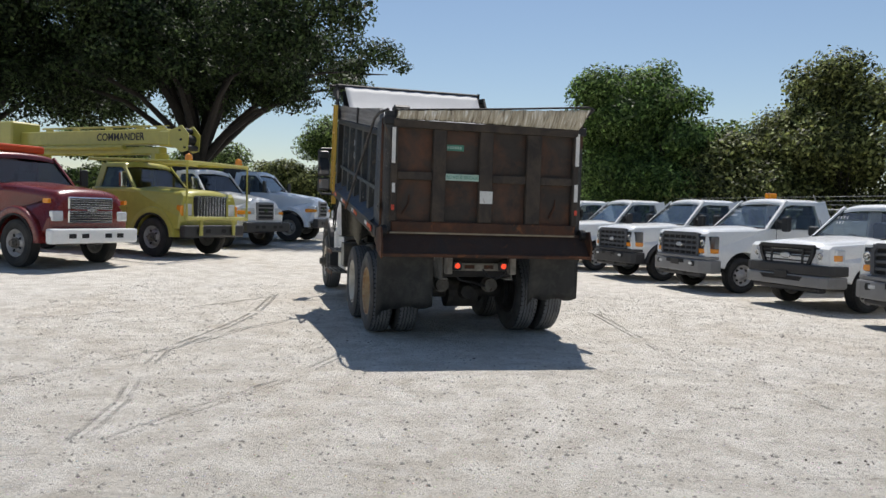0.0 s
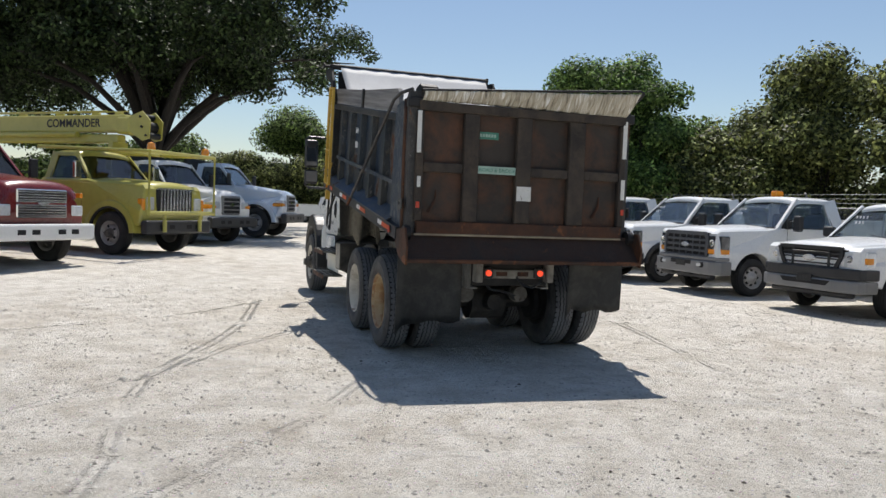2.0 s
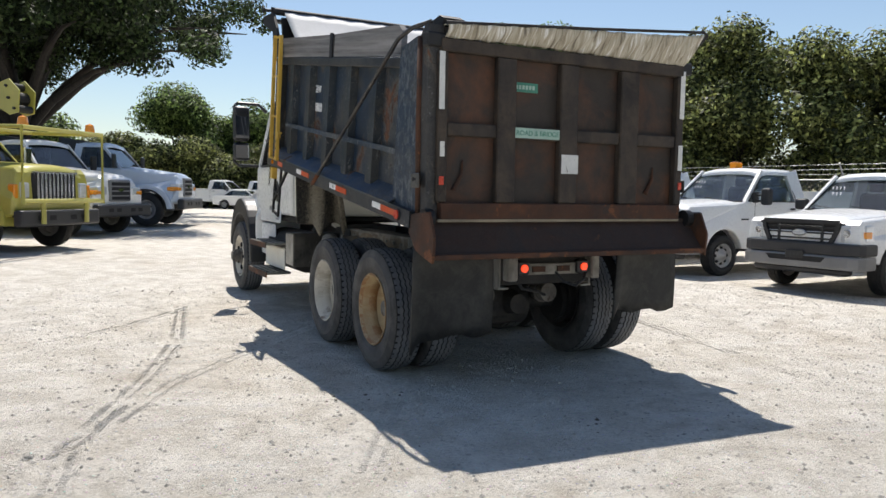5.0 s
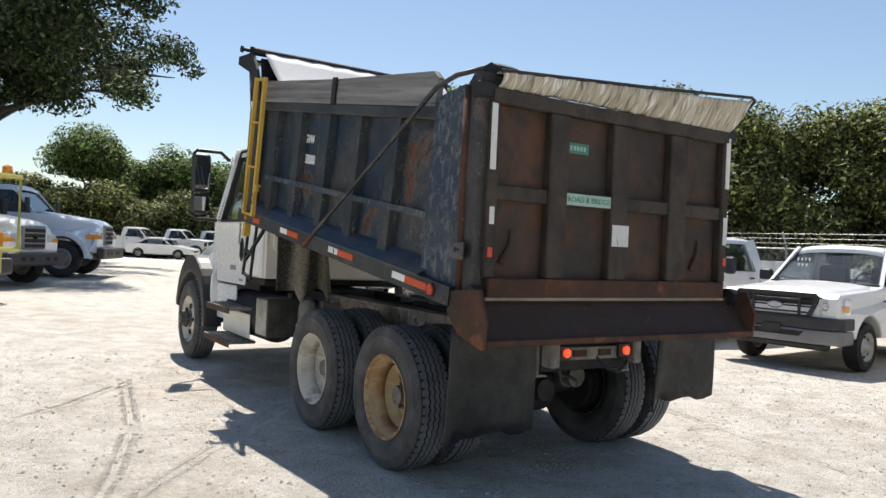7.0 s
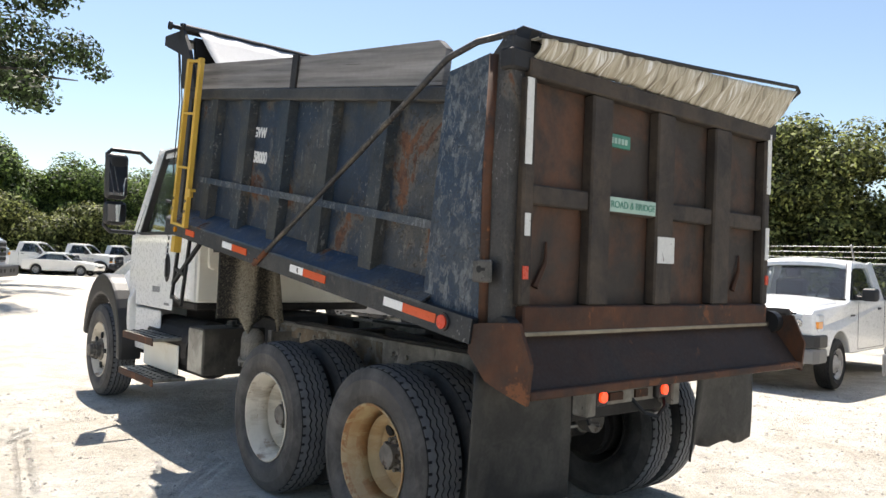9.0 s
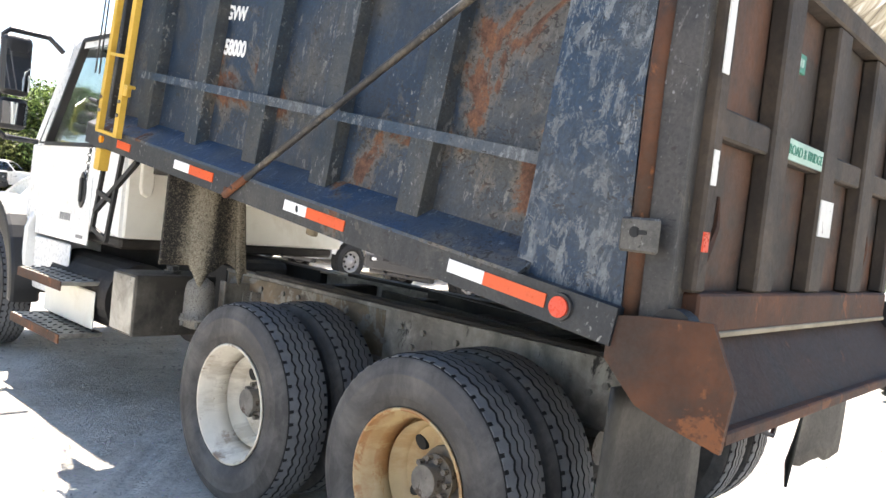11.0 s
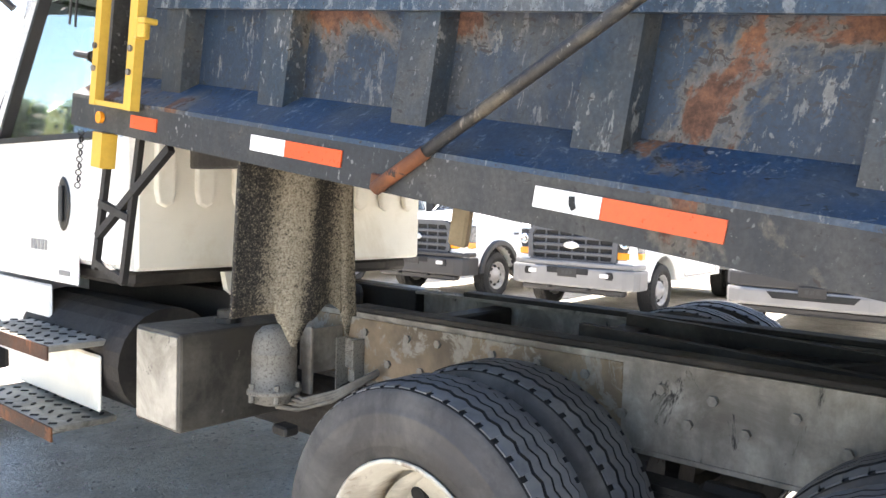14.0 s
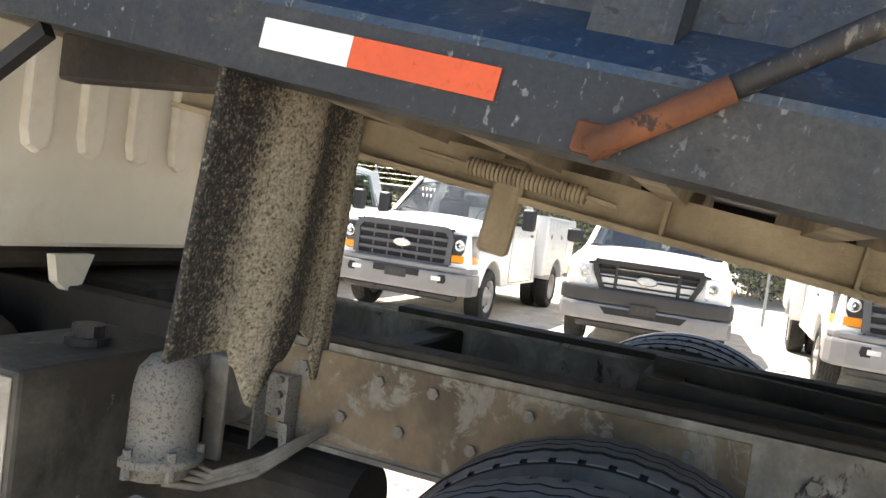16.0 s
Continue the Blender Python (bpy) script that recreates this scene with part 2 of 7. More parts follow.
m_blue = worn_paint("blue_body_paint", (0.0075, 0.024, 0.050), (0.060, 0.058, 0.051), 0.53, 0.585, 0.603, 0.085, 0.5, 0.57)
m_post = worn_paint("blue_post_paint", (0.009, 0.025, 0.044), (0.050, 0.051, 0.048), 0.50, 0.585, 0.625, 0.0, 0.5, 0.59)
m_postflank = worn_paint("rusted_post_flank", (0.042, 0.034, 0.025), (0.095, 0.072, 0.046), 0.50, 0.62, 0.56, 0.0, 0.7, 0.57)
m_midrail = worn_paint("blue_rail_paint", (0.014, 0.036, 0.066), (0.075, 0.082, 0.088), 0.49, 0.54, 0.66, 0.0, 0.5, 0.60)
m_ledge = worn_paint("blue_ledge_paint", (0.011, 0.040, 0.086), (0.058, 0.066, 0.073), 0.50, 0.585, 0.60, 0.0, 0.5, 0.57)
m_plateblue = worn_paint("blue_plate_paint", (0.0075, 0.029, 0.062), (0.052, 0.058, 0.061), 0.55, 0.525, 0.63, 0.0, 0.5, 0.59)
m_cornerpaint = worn_paint("rusted_corner_paint", (0.024, 0.024, 0.025), (0.056, 0.050, 0.044), 0.49, 0.62, 0.57)
m_latch = worn_paint("grey_latch_paint", (0.04, 0.038, 0.036), (0.09, 0.085, 0.075), 0.48, 0.60, 0.62)
m_brace = worn_paint("brace_paint", (0.014, 0.016, 0.020), (0.046, 0.039, 0.031), 0.53, 0.58, 0.62)
m_orangerust = surface("orange_rust", (0.15, 0.052, 0.02), 0.85, 0, 0.4, 8, 60, spots=(0.03, 0.02, 0.016), spot_at=0.58, spot_scale=16, bumps=0.5, dirt=(0.09, 0.035, 0.017), dirt_at=0.54, dirt_scale=9)
m_rail = worn_paint("rail_paint", (0.016, 0.020, 0.025), (0.052, 0.051, 0.047), 0.50, 0.67, 0.64)
m_rust = surface("rusted_steel", (0.076, 0.028, 0.011), 0.8, 0.0, 0.5, 3.0, 60, spots=(0.17, 0.060, 0.020), spot_at=0.57, spot_scale=5, bumps=0.4, dirt=(0.0326, 0.0221, 0.0163), dirt_at=0.56, dirt_scale=4)
# Rust darkened for the apron face, which lies in shadow.
m_apron = surface("shaded_apron_rust", (0.040, 0.018, 0.009), 0.75, 0.0, 0.5, 3.0, 60, spots=(0.10, 0.040, 0.015), spot_at=0.63, spot_scale=5, bumps=0.4, dirt=(0.026, 0.019, 0.015), dirt_at=0.54, dirt_scale=3)
m_gate = surface("tailgate_steel", (0.034, 0.026, 0.020), 0.75, 0.05, 0.5, 4.0, 50, spots=(0.026, 0.018, 0.013), spot_at=0.59, spot_scale=5, bumps=0.5, dirt=(0.078, 0.056, 0.038), dirt_at=0.56, dirt_scale=3.2, streak=(1.4, 1.4, 0.5))
m_gatepanel = surface("tailgate_panel_steel", (0.040, 0.031, 0.024), 0.75, 0.05, 0.4, 2.2, 50, spots=(0.030, 0.019, 0.013), spot_at=0.64, spot_scale=4, bumps=0.4, dirt=(0.115, 0.048, 0.023), dirt_at=0.555, dirt_scale=1.9)
m_black = surface("black_steel", (0.018, 0.017, 0.017), 0.6, 0.2, 0.4, 4, 60, spots=RUST, spot_at=0.72, bumps=0.2)
m_frame = surface("dusty_frame_steel", (0.33, 0.305, 0.265), 0.9, 0.0, 0.45, 7, 55, spots=(0.0438, 0.0387, 0.035), spot_at=0.605, spot_scale=6, bumps=0.5, dirt=(0.150, 0.132, 0.112), dirt_at=0.5, dirt_scale=3.2, streak=(1, 1.5, 0.7))
m_framedark = surface("greasy_steel", (0.022, 0.019, 0.017), 0.75, 0.1, 0.5, 5, 60, bumps=0.4, dirt=(0.075, 0.066, 0.055), dirt_at=0.62)
m_mud = surface("mud_caked_steel", (0.36, 0.30, 0.21), 0.95, 0, 0.3, 5, 70, bumps=1.0, dirt=(0.20, 0.16, 0.11), dirt_at=0.60, spots=(0.12, 0.095, 0.065), spot_at=0.66, spot_scale=22)
m_tyre = surface("tyre_rubber", (0.048, 0.046, 0.046), 0.75, 0, 0.35, 5, 60, bumps=0.3, dirt=(0.105, 0.100, 0.093), dirt_at=0.54, dirt_scale=3.5)
# Dusty crown rubber, its base lightened and blued for skylight.
m_tread = surface("skylit_tread_rubber", (0.125, 0.130, 0.140), 0.7, 0, 0.3, 6, 80, bumps=0.25, dirt=(0.17, 0.168, 0.16), dirt_at=0.56, dirt_scale=4)
m_tyredark = surface("dark_tyre_rubber", (0.022, 0.022, 0.022), 0.8, 0, 0.3, 5, 60, bumps=0.1, dirt=(0.04, 0.038, 0.036), dirt_at=0.58, dirt_scale=3)
# Clean groove rubber, taken near black for the shade between the ribs.
m_grooveshade = surface("groove_shade_rubber", (0.007, 0.007, 0.0075), 0.9, 0, 0.3, 6, 60, bumps=0)
def wheel_paint(name, paint, stain, rust, much):
    """Chipped wheel enamel: rust in rings at the bead and the disc's weld, grime streaks along the barrel."""
    m, nt, b = nodes(name)
    tc = nt.nodes.new("ShaderNodeTexCoord")
    flat = nt.nodes.new("ShaderNodeVectorMath")
    flat.operation = "MULTIPLY"
    flat.inputs[1].default_value = (0, 1, 1)
    nt.links.new(tc.outputs["Object"], flat.inputs[0])
    ln = nt.nodes.new("ShaderNodeVectorMath")
    ln.operation = "LENGTH"
    nt.links.new(flat.outputs[0], ln.inputs[0])
    wob = nt.nodes.new("ShaderNodeMath")
    wob.operation = "MULTIPLY_ADD"
    nt.links.new(noise_tex(nt, 9, 6, 0.7), wob.inputs[0])
    wob.inputs[1].default_value = 0.018
    nt.links.new(ln.outputs["Value"], wob.inputs[2])
    ring = ramp(nt, wob.outputs[0], [(0.13, grey(0.5)), (0.17, grey(0.1)), (0.236, grey(0.1)), (0.255, grey(0.9)), (0.266, grey(0.25)), (0.284, grey(0.25)), (0.296, grey(0.95)), (0.312, grey(0.5))])
    patch = ramp(nt, noise_tex(nt, 5, 9, 0.72, distort=0.6), [(0.58 - much, grey(0)), (0.66 - much, grey(1))])
    c = ramp(nt, noise_tex(nt, 4, 6, 0.65), [(0.35, tuple(v * 0.8 for v in paint)), (0.65, paint)])
    c = mix(nt, ramp(nt, noise_tex(nt, 7, 7, 0.7, stretch=(0.15, 1, 1)), [(0.50, grey(0)), (0.62, grey(0.65))]), c, stain)
    tone = mix(nt, noise_tex(nt, 40, 6, 0.7), tuple(v * 0.5 for v in rust), tuple(v * 1.5 for v in rust))
    c = mix(nt, mix(nt, 1.0, ring, patch, "MULTIPLY"), c, tone)
    c = mix(nt, ramp(nt, noise_tex(nt, 26, 8, 0.75), [(0.63, grey(0)), (0.67, grey(0.8))]), c, tone)
    nt.links.new(c, b.inputs["Base Color"])
    b.inputs["Roughness"].default_value = 0.5
    bump(nt, b, noise_tex(nt, 50, 6, 0.7), 0.2, 0.004)
    return m


m_rimw = wheel_paint("cream_wheel_paint", (0.66, 0.61, 0.51), (0.36, 0.31, 0.235), (0.17, 0.10, 0.06), 0.03)
m_rimy = wheel_paint("rusty_tan_wheel_paint", (0.46, 0.34, 0.18), (0.32, 0.19, 0.075), (0.26, 0.105, 0.03), 0.14)
m_hub = surface("greasy_hub", (0.17, 0.155, 0.135), 0.75, 0.1, 0.4, 8, 60, spots=(0.075, 0.052, 0.038), spot_at=0.55, spot_scale=14, bumps=0.5)
m_white = surface("white_paint", (0.80, 0.80, 0.78), 0.3, 0, 0.03, 2, 30, bumps=0, coat=0.5, dirt=(0.66, 0.64, 0.6), dirt_at=0.72, grain=0.06)
m_cabback = surface("dusty_white_paint", (0.80, 0.78, 0.70), 0.5, 0, 0.06, 2, 40, bumps=0.05, dirt=(0.64, 0.59, 0.48), dirt_at=0.62, grain=0.06)
m_yellow = surface("yellow_enamel", (0.62, 0.39, 0.06), 0.45, 0, 0.1, 4, 50, spots=(0.2, 0.1, 0.03), spot_at=0.7, spot_scale=9, bumps=0.1)
m_wood = surface("weathered_board", (0.22, 0.21, 0.20), 0.9, 0, 0.5, 1.2, 30, streak=(6, 0.6, 16), bumps=0.8, spots=(0.06, 0.055, 0.05), spot_at=0.62, spot_scale=3)
def streaked_tarp():
    """Tan woven tarp; fine slanting creases run from dark tan to white."""
    m, nt, b = nodes("creased_tarp")
    tc = nt.nodes.new("ShaderNodeTexCoord")
    mp = nt.nodes.new("ShaderNodeMapping")
    mp.inputs["Rotation"].default_value = (0, radians(35), 0)
    mp.inputs["Scale"].default_value = (26, 2, 2.2)
    n = nt.nodes.new("ShaderNodeTexNoise")
    n.inputs["Scale"].default_value, n.inputs["Detail"].default_value, n.inputs["Distortion"].default_value = 1.6, 6, 0.8
    nt.links.new(tc.outputs["Object"], mp.inputs[0])
    nt.links.new(mp.outputs[0], n.inputs["Vector"])
    c = ramp(nt, n.outputs["Fac"], [(0.32, (0.16, 0.135, 0.10)), (0.46, (0.40, 0.355, 0.27)), (0.58, (0.52, 0.48, 0.39)), (0.68, (0.78, 0.77, 0.74))])
    nt.links.new(c, b.inputs["Base Color"])
    b.inputs["Roughness"].default_value = 0.8
    bump(nt, b, n.outputs["Fac"], 0.9, 0.02)
    return m


m_tarp = streaked_tarp()
m_tarpw = surface("pale_tarp", (0.55, 0.55, 0.55), 0.7, 0, 0.06, 3, 60, bumps=0.2)
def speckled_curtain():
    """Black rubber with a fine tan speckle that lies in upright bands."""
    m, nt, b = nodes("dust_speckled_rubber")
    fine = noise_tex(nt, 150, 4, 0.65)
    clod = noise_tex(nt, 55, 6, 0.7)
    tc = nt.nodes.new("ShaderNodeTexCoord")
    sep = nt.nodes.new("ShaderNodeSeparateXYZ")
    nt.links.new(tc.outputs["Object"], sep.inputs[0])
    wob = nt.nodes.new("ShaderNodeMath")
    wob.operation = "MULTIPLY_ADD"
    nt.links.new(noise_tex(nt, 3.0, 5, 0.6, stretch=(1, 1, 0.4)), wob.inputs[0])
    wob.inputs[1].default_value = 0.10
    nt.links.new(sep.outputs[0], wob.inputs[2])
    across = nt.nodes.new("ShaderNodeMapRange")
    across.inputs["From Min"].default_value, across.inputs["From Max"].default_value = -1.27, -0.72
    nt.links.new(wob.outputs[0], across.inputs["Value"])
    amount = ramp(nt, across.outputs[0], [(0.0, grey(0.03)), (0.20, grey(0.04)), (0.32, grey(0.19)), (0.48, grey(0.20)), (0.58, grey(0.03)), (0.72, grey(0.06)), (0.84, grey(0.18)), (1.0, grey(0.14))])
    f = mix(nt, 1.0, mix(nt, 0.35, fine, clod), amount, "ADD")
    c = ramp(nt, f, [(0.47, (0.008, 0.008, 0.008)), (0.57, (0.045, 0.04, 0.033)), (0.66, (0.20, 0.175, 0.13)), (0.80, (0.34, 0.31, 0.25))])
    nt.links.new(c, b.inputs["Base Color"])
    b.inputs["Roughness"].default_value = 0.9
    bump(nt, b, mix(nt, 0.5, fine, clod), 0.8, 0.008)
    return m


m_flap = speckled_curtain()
m_canister = surface("speckled_grey_canister", (0.31, 0.29, 0.26), 0.85, 0, 0.2, 6, 130, spots=(0.13, 0.115, 0.095), spot_at=0.53, spot_scale=130, bumps=0.6, dirt=(0.30, 0.285, 0.25), dirt_at=0.58, dirt_scale=5)
m_tanrail = surface("rust_stained_dust", (0.235, 0.175, 0.115), 0.9, 0, 0.4, 5, 60, spots=(0.29, 0.265, 0.225), spot_at=0.53, spot_scale=6, bumps=0.4, dirt=(0.11, 0.088, 0.066), dirt_at=0.55)
m_mudflap = surface("worn_mudflap_rubber", (0.014, 0.014, 0.013), 0.6, 0, 0.4, 3, 60, bumps=0.4, dirt=(0.045, 0.043, 0.037), dirt_at=0.58, dirt_scale=5, spots=(0.085, 0.080, 0.070), spot_at=0.68, spot_scale=9, streak=(2, 1, 0.5))
m_dirtysteel = surface("dusty_aluminium", (0.46, 0.44, 0.385), 0.5, 0.25, 0.15, 2.5, 40, bumps=0.15, dirt=(0.105, 0.095, 0.075), dirt_at=0.49, dirt_scale=1.9, spots=(0.07, 0.062, 0.052), spot_at=0.60, spot_scale=9)
m_mirror, _nt, _b = nodes("mirror_glass")
_b.inputs["Metallic"].default_value, _b.inputs["Roughness"].default_value, _b.inputs["Base Color"].default_value = 1.0, 0.02, (0.85, 0.88, 0.9, 1)
m_plastic = surface("black_plastic", (0.02, 0.02, 0.021), 0.45, 0, 0.2, 6, 60, bumps=0.1)
m_greyplastic = surface("grey_bumper_plastic", (0.030, 0.030, 0.032), 0.5, 0, 0.15, 4, 50, bumps=0.1, grain=0.06)
m_chrome, _nt, _b = nodes("chrome")
_b.inputs["Metallic"].default_value, _b.inputs["Roughness"].default_value, _b.inputs["Base Color"].default_value = 1.0, 0.14, (0.72, 0.73, 0.74, 1)
m_silver = surface("silver_bumper", (0.21, 0.21, 0.212), 0.4, 0.1, 0.1, 3, 50, bumps=0.05, grain=0.06)
m_red = surface("red_reflector", (0.62, 0.05, 0.018), 0.3, 0, 0.1, 5, 80, bumps=0)
m_orange = surface("orange_red_tape", (0.66, 0.085, 0.016), 0.35, 0, 0.08, 5, 80, bumps=0)
m_whitetape = surface("white_tape", (0.82, 0.82, 0.8), 0.4, 0, 0.05, 8, 80, bumps=0, spots=(0.3, 0.28, 0.25), spot_at=0.74, spot_scale=14)
m_oldtape = surface("worn_white_tape", (0.7, 0.69, 0.65), 0.5, 0, 0.08, 8, 80, bumps=0, spots=(0.14, 0.1, 0.08), spot_at=0.6, spot_scale=16)
m_green = surface("green_plate", (0.05, 0.22, 0.15), 0.5, 0, 0.15, 8, 60, bumps=0)
m_palegreen = surface("pale_green_plate", (0.36, 0.5, 0.42), 0.5, 0, 0.15, 8, 60, bumps=0)
m_lampred = glow("lit_tail_lamp", (1.0, 0.07, 0.02), 0.9)
m_amber = surface("amber_lens", (0.85, 0.30, 0.02), 0.2, 0, 0.05, 8, 60, bumps=0, coat=0.5)
m_lens = surface("clear_lens", (0.75, 0.77, 0.78), 0.12, 0.3, 0.15, 14, 60, bumps=0, coat=0.6)
m_glass = glass("window_glass")
m_grillegrey = surface("grey_grille_plastic", (0.075, 0.080, 0.090), 0.45, 0, 0.1, 6, 60, bumps=0, grain=0.06)
m_grilleblack = surface("black_grille_plastic", (0.022, 0.022, 0.024), 0.4, 0, 0.1, 6, 60, bumps=0, grain=0.06)
m_lampdark = surface("smoked_lamp_glass", (0.05, 0.05, 0.052), 0.12, 0.2, 0.2, 9, 60, bumps=0, coat=0.8, grain=0.05)
m_privacy = glass("dark_window_glass", (0.22, 0.25, 0.26))
# Near-black for interiors; also laid in holes, slots and recesses for their shade.
m_dark = surface("dark_interior_and_hole_shade", (0.02, 0.02, 0.02), 0.9, 0, 0.2, 4, 30, bumps=0)
m_seat = surface("grey_cloth", (0.12, 0.12, 0.125), 0.95, 0, 0.2, 8, 80, bumps=0.2)
m_firered = surface("fire_red_paint", (0.16, 0.012, 0.009), 0.3, 0, 0.15, 2, 40, bumps=0, coat=0.5, dirt=(0.12, 0.022, 0.015), dirt_at=0.66, grain=0.06)
m_limeyellow = surface("lime_yellow_paint", (0.45, 0.41, 0.085), 0.35, 0, 0.1, 2, 40, bumps=0, coat=0.4, dirt=(0.36, 0.32, 0.07), dirt_at=0.64, grain=0.06)
m_bluewhite = surface("pale_blue_white_paint", (0.62, 0.68, 0.76), 0.3, 0, 0.05, 2, 40, bumps=0, coat=0.5, grain=0.06)
m_steelwheel = surface("grey_wheel", (0.42, 0.41, 0.4), 0.45, 0.3, 0.2, 8, 60, bumps=0.1)
m_ink = surface("black_lettering", (0.02, 0.02, 0.02), 0.6, bumps=0)
m_whiteink = surface("white_lettering", (0.8, 0.8, 0.78), 0.6, bumps=0)

# Grime plus shade: the tank's rear and top are coloured darker.
m_grimyshade = surface("grimy_shaded_tank_paint", (0.05, 0.044, 0.036), 0.75, 0.1, 0.35, 2.0, 45, spots=(0.24, 0.22, 0.19), spot_at=0.61, spot_scale=6, bumps=0.4, dirt=(0.13, 0.118, 0.095), dirt_at=0.56, dirt_scale=2.4)


# ---- wheels ----
def tyre_bm(R, w, rim, seg=96):
    """A tyre round the x axis."""
    h = w / 2
    prof = [(-h * 0.72, rim), (-h * 0.84, rim + 0.012), (-h * 0.95, rim + 0.05), (-h * 0.975, rim + 0.052), (-h, rim + (R - rim) * 0.45), (-h * 0.995, R - 0.088), (-h * 1.005, R - 0.084), (-h * 1.0, R - 0.078), (-h * 0.965, R - 0.072),
            (-h * 0.93, R - 0.052), (-h * 0.915, R - 0.046), (-h * 0.86, R - 0.026), (-h * 0.815, R - 0.017), (-h * 0.77, R - 0.0145), (-h * 0.72, R - 0.0155)]
    prof = prof + [(-s, r) for s, r in prof[::-1]]
    bm = lathe(bmesh.new(), prof, seg)
    # Crown between the ribs is coloured dark for the grooves' shade.
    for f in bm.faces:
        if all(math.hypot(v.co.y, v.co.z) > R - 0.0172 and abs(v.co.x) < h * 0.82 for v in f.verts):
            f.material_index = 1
    return bm


def tread_bm(R, w, ribs=5, n=108, depth=0.015):
    """Raised tread ribs with zigzag edges and notched shoulders; the ribs' flanks take the second, shade-dark material.
    """
    bm = bmesh.new()
    span = w * 0.80
    gap = 0.0085
    cut = [-0.5, -0.27, -0.09, 0.09, 0.27, 0.5]
    for i in range(ribs):
        x0, x1 = span * cut[i] + gap / 2, span * cut[i + 1] - gap / 2
        left, right = i == 0, i == ribs - 1
        rows, cuts = [], []
        if left or right:
            turns = [((k + f) / (n // 2), k, c) for k in range(n // 2) for f, c in ((0, 0), (0.40, 0), (0.41, 1), (0.50, 1), (0.67, 1), (0.68, 0))]
        else:
            turns = [(k / n, k, 0) for k in range(n)]
        for u, k, c in turns:
            a = 2 * math.pi * u
            saw = 0.0065 * (4 * abs(u * n / 2 % 1 - 0.5) - 1)
            za, zb = (0.019 * c if left else saw), (-0.019 * c if right else saw)
            low, top = R - depth - 0.006, R - (0.004 if left or right else 0)
            ring = []
            for x, r in ((x0 + za, low), (x0 + za, top - (0.007 if left else 0)), (x1 + zb, top - (0.007 if right else 0)), (x1 + zb, low)):
                ring.append(bm.verts.new((x, r * math.cos(a), r * math.sin(a))))
            rows.append(ring)
            cuts.append(c)
        for k in range(len(rows)):
            a, b = rows[k], rows[(k + 1) % len(rows)]
            outer = 0 if left else 2 if right else 1
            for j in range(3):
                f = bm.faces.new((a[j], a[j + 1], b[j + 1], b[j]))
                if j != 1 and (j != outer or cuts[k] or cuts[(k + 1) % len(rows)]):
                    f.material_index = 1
    bmesh.ops.recalc_face_normals(bm, faces=bm.faces[:])
    return bm


